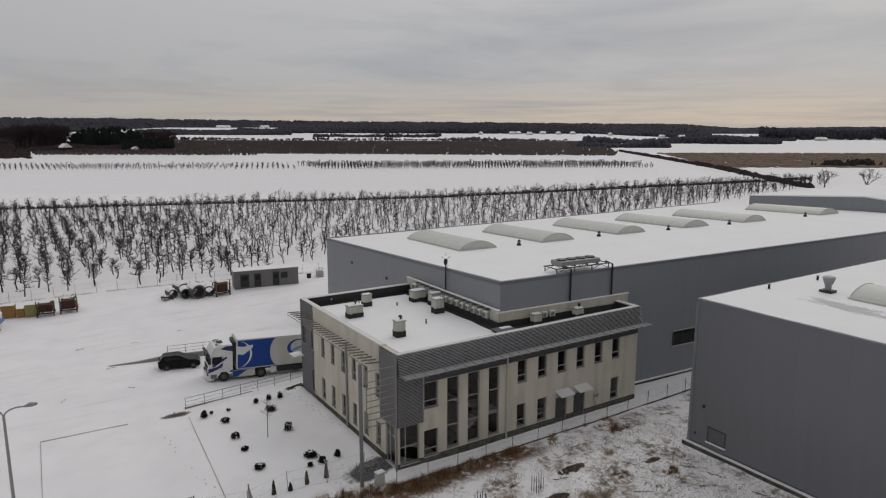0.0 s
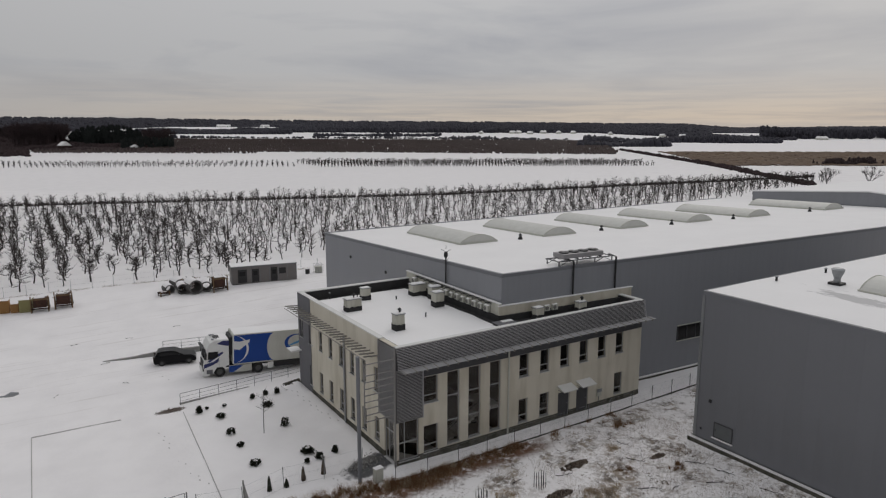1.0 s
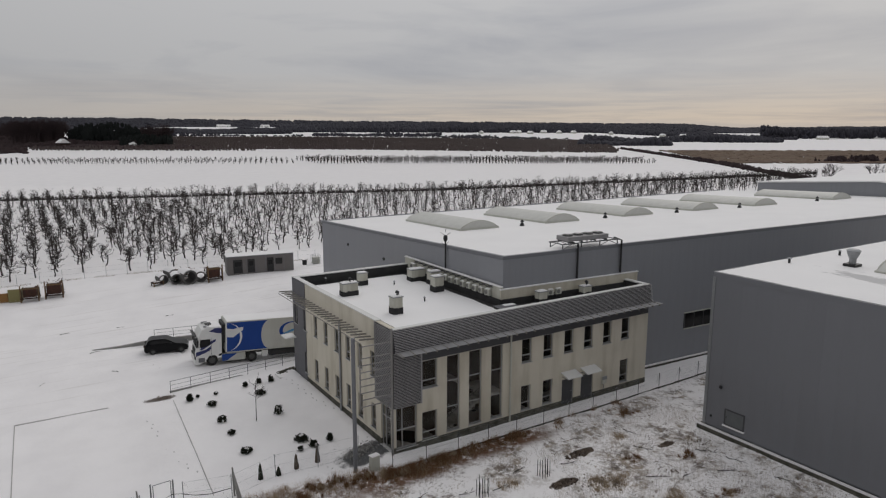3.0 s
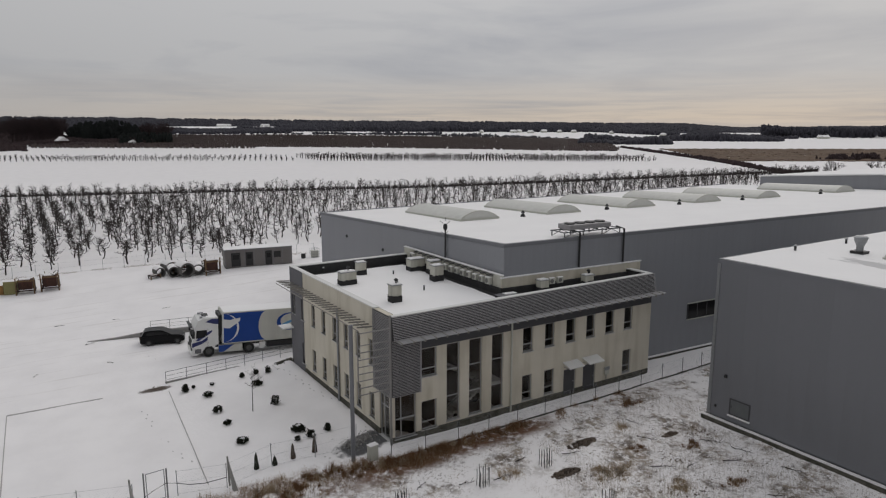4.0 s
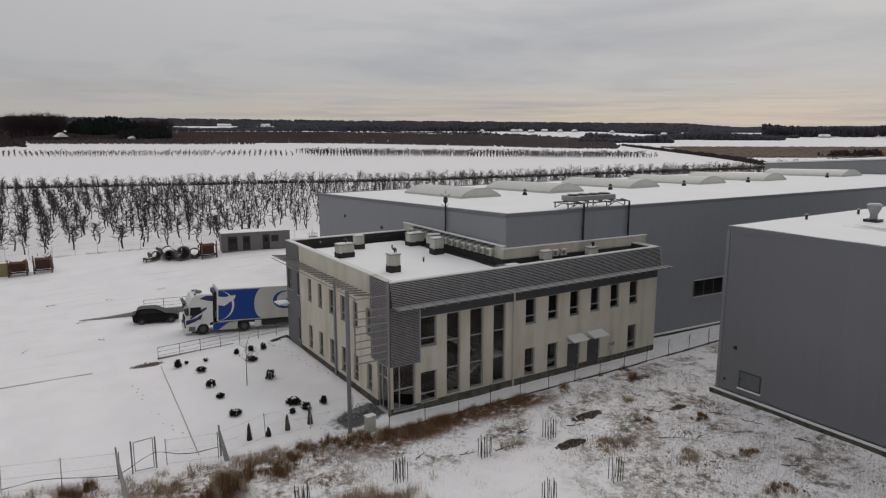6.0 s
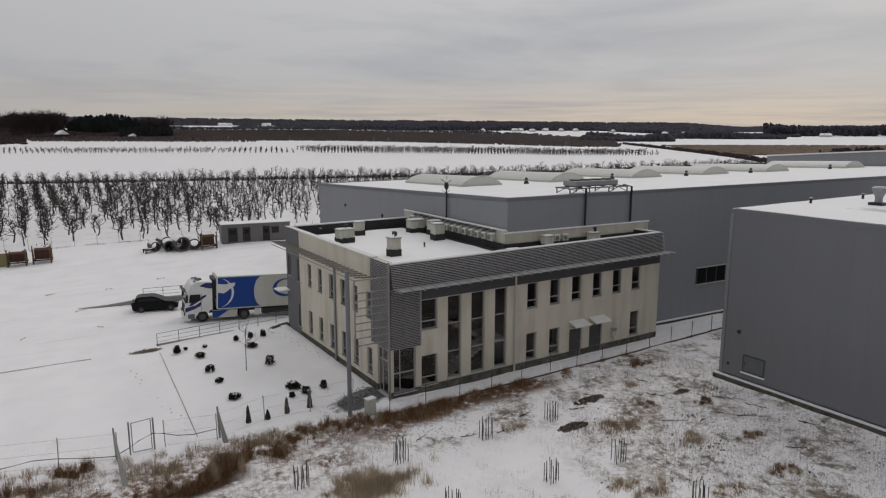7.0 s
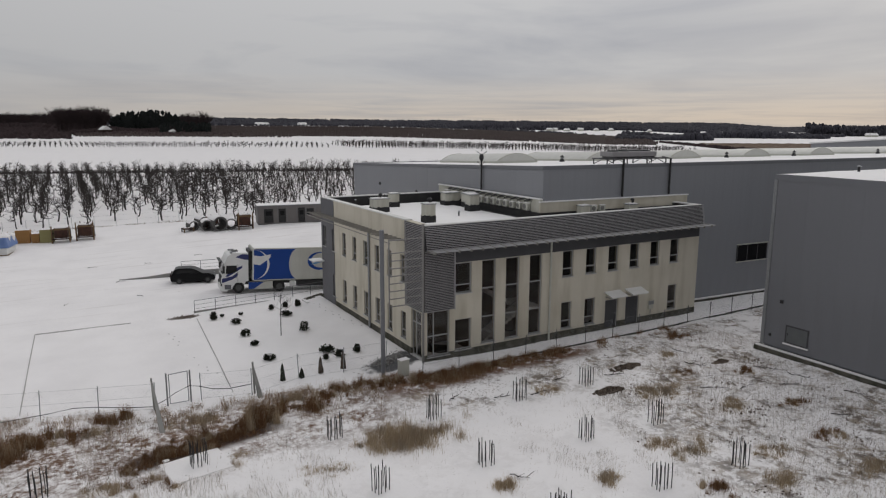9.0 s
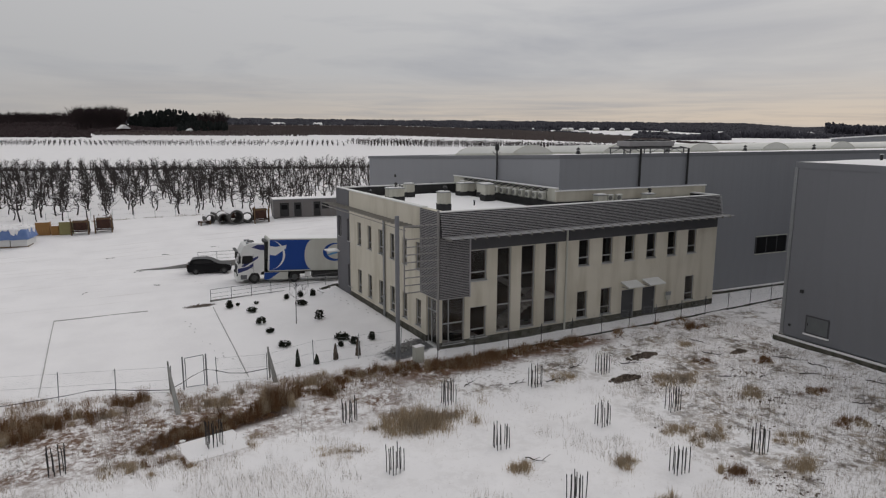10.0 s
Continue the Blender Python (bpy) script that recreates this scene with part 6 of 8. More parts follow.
def build_rebars():
    ms = []
    for h in (1.2, 1.3, 1.1):
        bm = bmesh.new()
        tube(bm, ((0, 0, 0), (0.01, 0.0, h * 0.5), (0, 0.01, h)), 0.021, 5)
        ms.append(mesh_of(bm, "bar", M["dark"]))
    k = 0
    for x, y in PADS:
        k += 1
        rebar_cluster(ms, x, y, k)


build_rebars()


# ---- articulated truck at the loading dock ----
M["rim"] = material("dark_rim", (0.13, 0.13, 0.13), (0.06, 0.06, 0.058), 0.6, 0.3, scale=6, bump=0.1)


def wheel(parent, x, y, z, r, w, name="wheel"):
    bm = bmesh.new()
    tube(bm, ((x, y - w / 2, z), (x, y - w / 2 + 0.04, z), (x, y + w / 2 - 0.04, z), (x, y + w / 2, z)), (r * 0.93, r, r, r * 0.93), 20)
    t = part(name, bm, M["tyre"], parent)
    bm = bmesh.new()
    tube(bm, ((x, y - w / 2 - 0.01, z), (x, y + w / 2 + 0.01, z)), r * 0.55, 14)
    part("rim", bm, M["rim"], t)
    return t


def side_print(name, outline, y, mat, parent, thick=0.006):
    bm = bmesh.new()
    prism(bm, outline, y, y + thick)
    return part(name, bm, mat, parent)


def build_truck():
    t = thing("articulated_truck", "white and blue articulated truck with refrigerated trailer, backed to the dock", "truck", pose(13.95, 64.75, -0.10, 0, 3.0, -5))
    # cab
    prof = [(0.05, 0.45), (0.0, 1.3), (0.10, 1.75), (0.22, 2.75), (0.55, 3.45), (0.95, 3.62), (2.25, 3.68), (2.3, 1.15), (2.05, 1.10), (1.95, 0.75), (1.7, 1.02), (1.2, 1.02), (0.92, 0.6), (0.85, 0.42)]
    bm = bmesh.new()
    prism(bm, prof, -1.24, 1.24)
    bmesh.ops.bevel(bm, geom=[e for e in bm.edges if abs(e.verts[0].co.y - e.verts[1].co.y) < 1e-4 and e.calc_face_angle(0) > 0.5], offset=0.09, segments=2, affect="EDGES")
    cab = part("cab", bm, M["white"], t, "white cab with a raised roof", at=Matrix.Translation((0.32, 0, -0.06)))
    Y = -1.248
    side_print("cab_stripe", [(0.30, 1.62), (0.55, 1.58), (1.75, 2.35), (1.75, 2.55), (0.9, 2.2)], Y, M["navy"], cab)
    side_print("cab_stripe", [(1.15, 3.32), (1.9, 3.10), (2.28, 3.05), (2.28, 3.55), (1.7, 3.58)], Y, M["navy"], cab)
    side_print("side_window", [(0.34, 1.85), (0.40, 2.58), (1.28, 2.58), (1.28, 2.05), (0.75, 1.85)], Y - 0.003, M["dark_glass"], cab)
    side_print("door_seam", [(1.36, 1.05), (1.38, 1.05), (1.38, 2.7), (1.36, 2.7)], Y - 0.002, M["dark"], cab)
    part("windscreen", boxes((-0.012, 0.0, -1.08, 1.08, 0, 0.95)), M["dark_glass"], cab, at=Matrix.Translation((0.10, 0, 1.78)) @ pose(0, 0, 0, 0, 7, 0))
    part("sun_visor", boxes((-0.18, 0.05, -1.1, 1.1, 2.86, 2.95)), M["dark"], cab)
    part("grille", boxes((-0.02, 0.05, -0.75, 0.75, 0.85, 1.6)), M["dark"], cab)
    part("bumper", boxes((-0.06, 0.5, -1.25, 1.25, 0.28, 0.75)), M["white"], cab)
    for s in (-1, 1):
        part("headlight", boxes((-0.07, 0.1, s * 1.0 - 0.2, s * 1.0 + 0.2, 0.72, 0.92)), M["dark_glass"], cab)
        part("mirror", boxes((0.05, 0.22, s * 1.42 - 0.1, s * 1.42 + 0.1, 1.95, 2.6)), M["dark"], cab)
    part("roof_hatch", boxes((0.95, 1.5, -0.4, 0.4, 3.66, 3.74)), M["dark"], cab)
    for y in (-0.75, 0.75):
        bm = bmesh.new()
        tube(bm, ((0.75, y, 3.66), (1.25, y, 3.72)), (0.09, 0.04), 8)
        part("air_horn", bm, M["metal"], cab)
    side_print("lower_stripe", [(0.02, 1.02), (0.02, 1.42), (0.9, 1.62), (1.34, 1.95), (1.34, 1.62), (0.85, 1.30)], -1.246, M["navy"], cab)
    part("door_handle", boxes((1.12, 1.28, -1.27, -1.245, 1.45, 1.5)), M["dark"], cab)
    part("step_well", boxes((0.25, 0.8, -1.252, -1.2, 0.45, 0.85)), M["endbay"], cab)
    part("roof_snow", boxes((0.95, 2.2, -1.05, 1.05, 3.655, 3.685)), M["roof_snow"], cab)
    part("exhaust_stack", boxes((2.66, 2.84, -0.75, -0.45, 1.0, 3.2)), M["dark"], t)
    part("chassis", boxes((0.4, 6.9, -0.5, 0.5, 0.62, 1.0)), M["dark"], t)
    part("side_skirt", boxes((2.62, 4.75, 1.1, 1.22, 0.3, 0.98)), M["trailer"], t)
    sk = part("side_skirt", boxes((2.62, 4.75, -1.22, -1.1, 0.3, 0.98)), M["trailer"], t)
    side_print("skirt_stripe", [(2.63, 0.32), (3.05, 0.32), (4.0, 0.96), (2.63, 0.96)], -1.228, M["blue"], sk)
    # trailer
    bm = boxes((2.95, 16.4, -1.27, 1.27, 1.12, 4.0))
    bmesh.ops.bevel(bm, geom=bm.edges[:], offset=0.05, segments=2, affect="EDGES")
    tr = part("trailer_box", bm, M["trailer"], t, "refrigerated box with blue and white print")
    Y = -1.276
    arc = [(6.9 - 0.75 * math.cos(a) + 0.05, 2.55 + 1.40 * math.sin(a)) for a in np.linspace(-math.pi / 2, math.pi / 2, 15)]
    side_print("blue_print", [(3.02, 1.16), (3.02, 3.95)] + arc[::-1], Y, M["blue"], tr)
    moon = [(3.10 + 1.35 * math.sin(a), 2.55 + 1.33 * math.cos(a)) for a in np.linspace(0, math.pi, 15)]
    moon2 = [(3.10 + 1.15 * math.sin(a), 2.55 + 1.33 * math.cos(a)) for a in np.linspace(0, math.pi, 15)]
    side_print("white_crescent", moon + moon2[::-1], Y - 0.004, M["white"], tr)
    side_print("white_flash", [(3.02, 2.6), (3.6, 2.5), (4.5, 3.15), (4.55, 3.45), (3.6, 3.3), (3.02, 3.4)], Y - 0.008, M["white"], tr)
    ring = [(9.05 + 1.15 * math.cos(a), 2.75 + 0.85 * math.sin(a)) for a in np.linspace(0, 2 * math.pi, 25)[:-1]]
    oval = side_print("oval_print", ring, Y, M["blue"], tr)
    side_print("oval_field", [(9.18 + 0.93 * math.cos(a), 2.80 + 0.70 * math.sin(a)) for a in np.linspace(0, 2 * math.pi, 25)[:-1]], Y - 0.004, M["trailer"], oval)
    up = [(8.15 + 1.9 * u, 2.42 + 0.62 * u - 0.55 * u * (1 - u)) for u in np.linspace(0, 1, 9)]
    down = [(8.15 + 1.9 * u, 2.42 + 0.62 * u + 0.35 * u * (1 - u)) for u in np.linspace(1, 0, 9)]
    side_print("white_swoosh", up + down[1:-1], Y - 0.008, M["lightblue"], oval)
    part("front_edge", boxes((2.955, 3.06, Y - 0.01, Y + 0.03, 1.14, 3.98)), M["white"], tr)
    part("bottom_rail", boxes((3.06, 16.38, Y - 0.012, Y + 0.03, 1.06, 1.16)), M["offwhite"], tr)
    part("top_rail", boxes((3.06, 16.38, Y - 0.012, Y + 0.03, 3.93, 4.0)), M["offwhite"], tr)
    # coloured dark; the shade of the gap behind the cab is in this colour
    part("cooling_unit", boxes((2.70, 2.98, -1.0, 1.0, 2.0, 3.75)), M["dark"], tr)
    part("top_snow", boxes((3.1, 16.3, -1.15, 1.15, 3.995, 4.03)), M["roof_snow"], tr)
    part("underframe", boxes((3.2, 16.2, -1.1, 1.1, 0.92, 1.12)), M["dark"], tr)
    part("pallet_box", boxes((7.0, 9.6, -1.22, -0.6, 0.42, 0.92)), M["dark"], tr)
    part("side_guard", boxes((6.3, 6.8, -1.2, -1.12, 0.35, 0.95)), M["white"], tr)
    for s in (-1, 1):
        wheel(t, 1.77, s * 1.08, 0.50, 0.50, 0.32)
        wheel(t, 5.35, s * 1.02, 0.50, 0.50, 0.45)
        for k in range(3):
            wheel(t, 11.2 + 1.31 * k, s * 1.05, 0.48, 0.48, 0.36)
    return t


M["trailer"] = material("trailer_skin", (0.56, 0.56, 0.52), (0.50, 0.50, 0.46), 0.5, scale=1, bump=0.02, dirt=(0.30, 0.29, 0.26), dirt_amount=0.4, streaks=1)
build_truck()


# ---- black hatchback ----
def build_car():
    c = thing("hatchback_car", "black hatchback parked in the snowy yard", "car", pose(10.9, 70.0, -0.10, 0, -0.5, -13))
    W = 0.86
    low = [(0.05, 0.35), (0.0, 0.62), (0.08, 0.95), (0.30, 1.02), (2.75, 0.98), (3.55, 0.88), (3.93, 0.70), (3.98, 0.42), (3.90, 0.25), (3.62, 0.25), (3.50, 0.48), (3.30, 0.58), (3.08, 0.50), (2.95, 0.22), (1.10, 0.22), (0.98, 0.50), (0.78, 0.58), (0.56, 0.48), (0.45, 0.25), (0.15, 0.25)]
    bm = bmesh.new()
    prism(bm, low, -W, W)
    bmesh.ops.bevel(bm, geom=[e for e in bm.edges if abs(e.verts[0].co.y - e.verts[1].co.y) < 1e-4 and max(e.verts[0].co.z, e.verts[1].co.z) > 0.6], offset=0.07, segments=2, affect="EDGES")
    part("body", bm, M["glassy"], c)
    bm = bmesh.new()
    a = [(0.16, 0.98), (0.42, 1.38), (0.75, 1.46), (1.75, 1.45), (2.10, 1.38), (2.85, 0.97)]
    lo = [bm.verts.new((x, -W + 0.04 + 0.26 * (z - 0.97), z)) for x, z in a]
    hi = [bm.verts.new((x, W - 0.04 - 0.26 * (z - 0.97), z)) for x, z in a]
    bm.faces.new(lo)
    bm.faces.new(hi[::-1])
    for i in range(len(a)):
        j = (i + 1) % len(a)
        bm.faces.new((lo[i], hi[i], hi[j], lo[j]))
    cabin = part("cabin", bm, M["glassy"], c)
    side_print("side_window", [(0.55, 1.03), (0.72, 1.34), (1.38, 1.37), (1.38, 1.03)], -W + 0.05, M["dark_glass"], cabin)
    side_print("side_window", [(1.46, 1.03), (1.46, 1.37), (1.95, 1.32), (2.5, 1.03)], -W + 0.05, M["dark_glass"], cabin)
    for x in (0.78, 3.30):
        for s in (-1, 1):
            wheel(c, x, s * 0.77, 0.30, 0.30, 0.2)
    for s in (-1, 1):
        part("headlight", boxes((3.80, 3.93, s * 0.62 - 0.15, s * 0.62 + 0.15, 0.62, 0.74)), M["metal"], c)
        part("tail_light", boxes((-0.01, 0.12, s * 0.70 - 0.1, s * 0.70 + 0.1, 0.75, 0.98)), M["rust"], c)
        part("mirror", boxes((2.35, 2.5, s * 0.95 - 0.08, s * 0.95 + 0.08, 0.98, 1.10)), M["glassy"], c)
    part("roof_rail", boxes((0.8, 1.8, -0.56, -0.53, 1.455, 1.48), (0.8, 1.8, 0.53, 0.56, 1.455, 1.48)), M["metal"], c)
    return c


build_car()


# ---- loading ramp rails and retaining wall ----
M["rail"] = material("dark_galvanised_rail", (0.15, 0.15, 0.155), (0.10, 0.10, 0.105), 0.5, 0.5, scale=6, bump=0.05)


def railing(name, label, a, b, n, h=1.0, cat="railing"):
    a, b = Vector(a), Vector(b)
    r = thing(name, label, cat, Matrix.Translation(a), "loading ramp rails")
    d = b - a
    for i in range(n + 1):
        p = d * (i / n)
        bm = bmesh.new()
        tube(bm, (p + Vector((0, 0, -0.1)), p + Vector((0, 0, h))), 0.022, 6)
        part("post", bm, M["rail"], r)
    for z in (h, h * 0.66, h * 0.33):
        bm = bmesh.new()
        tube(bm, (Vector((0, 0, z)), d + Vector((0, 0, z))), 0.022 if z == h else 0.013, 6)
        part("rail", bm, M["rail"], r)
    return r


railing("steel_railing", "thin grey steel railing along the loading ramp", (11.07, 58.65, -0.25), (22.6, 59.65, -0.08), 7)
railing("steel_railing", "thin grey steel railing behind the truck", (12.2, 72.25, 0.45), (22.5, 69.8, 0.65), 6)
bm = bmesh.new()
prism(bm, [(0, -0.6), (0, 0.0), (2.5, 0.15), (5.5, 0.52), (18.5, 0.78), (18.5, -2.0)], -0.15, 0.15)
tagged(part("retaining_wall", bm, M["concrete"], None, at=pose(6.69, 73.55, -0.04, 0, 0, -13.4)), "low grey concrete wall beside the loading ramp", "wall", kind="structure")
tagged(part("retaining_wall", boxes((0, 12.0, -0.1, 0.1, -1.6, 0.06)), M["concrete"], None, at=pose(11.05, 58.85, -0.22, 0, 0, 5.0)), "low concrete edge of the loading ramp", "wall", kind="structure")
rg = random.Random(4)
V, F = [], []
for i in range(260):
    x, y = rg.gauss(10.2, 0.45), rg.gauss(57.95, 0.22)
    clump(V, F, x, y, ground_z(x, y) - 0.02, rg.uniform(0.02, 0.07), rg.uniform(0.02, 0.06), rg)
joined("rubble", V, F, M["clod"], "bare gravel patch beside the railing", "rubble")


V, F = [], []
for i in range(170):
    x, y = rg.uniform(19.75, 21.45), rg.gauss(57.6, 0.22)
    clump(V, F, x, y, ground_z(x, y), rg.uniform(0.03, 0.12), rg.uniform(0.04, 0.16), rg)
joined("rubble", V, F, M["plinth"], "low line of dark rubble at the side step", "rubble")


# ---- kerbs just showing through the snow ----
def kerb(a, b, label, w=0.09, h=0.06, n=14):
    a, b = Vector(a), Vector(b)
    k = thing("kerb", label, "kerb", Matrix.Translation((a.x, a.y, 0)), "kerbs", "structure")
    d = b - a
    ang = math.degrees(math.atan2(d.y, d.x))
    ln = d.length / n
    me = mesh_of(boxes((0.004, ln - 0.004, -w / 2, w / 2, -0.15, h)), "kerbstone", M["kerbstone"])
    for i in range(n):
        p = a + d * (i / n)
        q = a + d * ((i + 1) / n)
        za, zb = ground_z(p.x, p.y), ground_z(q.x, q.y)
        piece("kerbstone", me, k, pose(p.x - a.x, p.y - a.y, za - 0.012 * ((i * 5) % 4) / 3, 0, -math.degrees(math.atan2(zb - za, ln)), ang))


M["kerbstone"] = material("kerb_concrete", (0.22, 0.21, 0.20), (0.60, 0.59, 0.58), 0.95, scale=1.1, bump=0.3, contrast=3.0)
kerb((0.1, 58.4), (6.35, 58.2), "grey kerb edging a planted bed under snow", 0.12, 0.045, 20)
kerb((-0.28, 43.4), (0.1, 58.4), "grey kerb edging a planted bed under snow", 0.055, 0.03, 48)
kerb((10.14, 41.0), (10.95, 57.0), "thin dark edging across the snowy lawn", 0.045, 0.045, 48)


# ---- planting in front of the office ----
def shrub_mesh(rng, r, h, n):
    V, F = [], []
    for i in range(n):
        a, u = rng.uniform(0, 6.28), rng.random() ** 0.6
        e = rng.uniform(0.0, 1.45)
        d = r * u * math.cos(e * 0.9) * rng.uniform(0.7, 1.15) * (1 + 0.35 * noise.noise((math.cos(a) * 1.5 + r * 9, math.sin(a) * 1.5, h * 7)))
        x, y, z = math.cos(a) * d, math.sin(a) * d, h * math.sin(e) * u + 0.03
        k = len(V)
        s = rng.uniform(0.035, 0.08)
        b = rng.uniform(0, 6.28)
        V.extend(((x, y, z - s * 0.5), (x + math.cos(b) * s, y + math.sin(b) * s, z + s), (x + math.cos(b + 1.6) * s, y + math.sin(b + 1.6) * s, z + s * 0.8), (x + math.cos(b + 0.8) * s * 1.9, y + math.sin(b + 0.8) * s * 1.9, z + s * 1.4)))
        F.extend(((k, k + 1, k + 3), (k, k + 3, k + 2), (k, k + 2, k + 1)))
    return V, F


def snow_pats(rng, r, h, n):
    V, F = [], []
    for i in range(n):
        a, d = rng.uniform(0, 6.28), r * rng.random() * 0.8
        clump(V, F, math.cos(a) * d, math.sin(a) * d, h * (1 - (d / r) ** 2) * 0.95 + 0.06, rng.uniform(0.04, 0.10), 0.05, rng)
    return V, F


def shrub(x, y, r, h, snow, label, rng, mat="evergreen"):
    r, h = r * 0.55, h * 0.66
    s = thing("shrub", label, "shrub", pose(x, y, ground_z(x, y)), "shrubs in the snowy bed")
    piece("foliage", mesh_data("foliage", shrub_mesh(rng, r, h, int(1100 * r + 200)), M[mat]), s, Matrix())
    bm = bmesh.new()
    tube(bm, ((0, 0, -0.1), (0.02, 0, h * 0.5)), (0.05, 0.02), 5)
    part("stem", bm, M["bark"], s)
    if snow:
        piece("snow_load", mesh_data("snow_load", snow_pats(rng, r, h, (snow + 1) // 2), M["snow"]), s, Matrix())


sr = random.Random(8)
ROUND, SPREAD, GREEN = "dark rounded evergreen shrub in the snow", "spreading dark shrub weighed down by snow", "small green conifer shrub in the snow"
for x, y, r, h, sn, lb in ((11.9, 55.7, 0.5, 0.85, 2, ROUND), (13.2, 53.9, 0.65, 0.45, 14, SPREAD), (13.1, 50.6, 0.65, 0.6, 6, SPREAD), (13.1, 48.2, 0.45, 0.4, 4, SPREAD), (13.2, 45.0, 0.75, 0.4, 16, SPREAD),
                           (16.5, 56.2, 0.35, 0.5, 3, ROUND), (17.7, 56.3, 0.35, 0.55, 3, ROUND), (18.7, 56.1, 0.45, 0.8, 2, ROUND), (17.1, 54.1, 0.75, 0.5, 12, SPREAD), (17.1, 49.7, 0.6, 1.0, 4, GREEN),
                           (17.0, 44.7, 0.95, 0.55, 14, SPREAD), (16.4, 43.3, 0.3, 0.4, 2, GREEN), (17.4, 43.4, 0.55, 0.6, 3, ROUND), (18.7, 43.6, 0.42, 0.75, 2, ROUND), (12.6, 56.1, 0.16, 0.2, 1, SPREAD), (14.0, 55.9, 0.22, 0.2, 2, SPREAD)):
    shrub(x + 0.15, y + 0.025 * (y - 39), r, h, sn, lb, sr)
for x, y, h, mt, lb in ((13.1, 41.3, 1.05, "evergreen", "slim dark columnar conifer by the fence"), (14.2, 41.1, 0.55, "evergreen", "small dark conifer by the fence"),
                       (15.45, 41.3, 1.0, "stalks", "slim brown withered conifer by the fence"), (16.95, 41.4, 1.1, "stalks", "slim brown withered conifer by the fence")):
    V, F = [], []
    c = thing("columnar_conifer", lb, "conifer", pose(x, y, ground_z(x, y)), "conifers along the fence")
    for i in range(260):
        u = sr.random() ** 1.3
        a, d = sr.uniform(0, 6.28), (0.10 + 0.05 * sr.random()) * (1 - u) ** 0.5 * sr.uniform(0.5, 1.1)
        clump(V, F, math.cos(a) * d, math.sin(a) * d, 0.06 + u * h * 0.9, 0.035, sr.uniform(0.06, 0.14), sr, True)
    piece("foliage", mesh_data("foliage", (V, F), M[mt]), c, Matrix())
    bm = bmesh.new()
    tube(bm, ((0, 0, -0.1), (0, 0, h * 0.6)), (0.03, 0.015), 5)
    part("stem", bm, M["bark"], c)


def build_sapling():
    s = thing("sapling", "slender leafless young tree in the snowy bed", "tree", pose(15.45, 49.7, ground_z(15.45, 49.7)))
    rng = random.Random(2)
    V, F = [], []
    limb(V, F, (0, 0, -0.1), (0.03, 0, 1.7), 0.032, 0.024, 6)
    limb(V, F, (0.03, 0, 1.7), (0.1, 0.02, 3.0), 0.022, 0.008, 5)
    piece("trunk", mesh_data("trunk", (V, F), M["bark"]), s, Matrix())
    V, F = [], []
    for i in range(14):
        z = 1.7 + 1.3 * i / 14
        a = rng.uniform(0, 6.28)
        ln = rng.uniform(0.4, 0.9)
        p = Vector((0.05, 0, z))
        q = p + Vector((math.cos(a) * ln, math.sin(a) * ln, 0.7 * ln))
        limb(V, F, p, q, 0.015, 0.007)
        for k in range(3):
            e = p.lerp(q, rng.uniform(0.4, 1))
            limb(V, F, e, e + Vector((rng.uniform(-.25, .25), rng.uniform(-.25, .25), 0.3)), 0.007, 0.004)
    piece("crown", mesh_data("crown", (V, F), M["bark"]), s, Matrix())


build_sapling()


# ---- wire fences ----
def wire_fence(name, label, pts, h, gap, mat_post, wires, lean=0.0, net=True, r=0.024, mesh_r=0.0010):
    f = thing(name, label, "fence", Matrix.Translation((pts[0][0], pts[0][1], 0)))
    o = Vector((pts[0][0], pts[0][1], 0))
    rng = random.Random(len(pts))
    posts = []
    for a, b in zip(pts, pts[1:]):
        a, b = Vector((*a, 0)), Vector((*b, 0))
        n = max(1, round((b - a).length / gap))
        for i in range(n + (1 if b.xy == Vector(pts[-1]) else 0)):
            p = a.lerp(b, i / n)
            posts.append(Vector((p.x, p.y, ground_z(p.x, p.y))) - o)
    for p in posts:
        bm = bmesh.new()
        t = Vector((rng.uniform(-lean, lean), rng.uniform(-lean, lean), h))
        tube(bm, (p + Vector((0, 0, -0.3)), p + t), r, 6)
        part("post", bm, mat_post, f)
    for w in wires:
        bm = bmesh.new()
        for p, q in zip(posts, posts[1:]):
            tube(bm, (p + Vector((0, 0, w)), q + Vector((0, 0, w))), 0.006, 3, False)
        part("wire", bm, M["metal"], f)
    if net:
        V, F = [], []
        for p, q in zip(posts, posts[1:]):
            n = int((q - p).length / 0.16)
            for i in range(n):
                for s in (1, -1):
                    a = p.lerp(q, i / n)
                    b = p.lerp(q, min(1, max(0, (i + s * 8) / n)))
                    limb(V, F, a + Vector((0, 0, 0.05)), b + Vector((0, 0, h - 0.08)), mesh_r, mesh_r, 3)
        piece("netting", mesh_data("netting", (V, F), M["metal"]), f, Matrix())
    return f


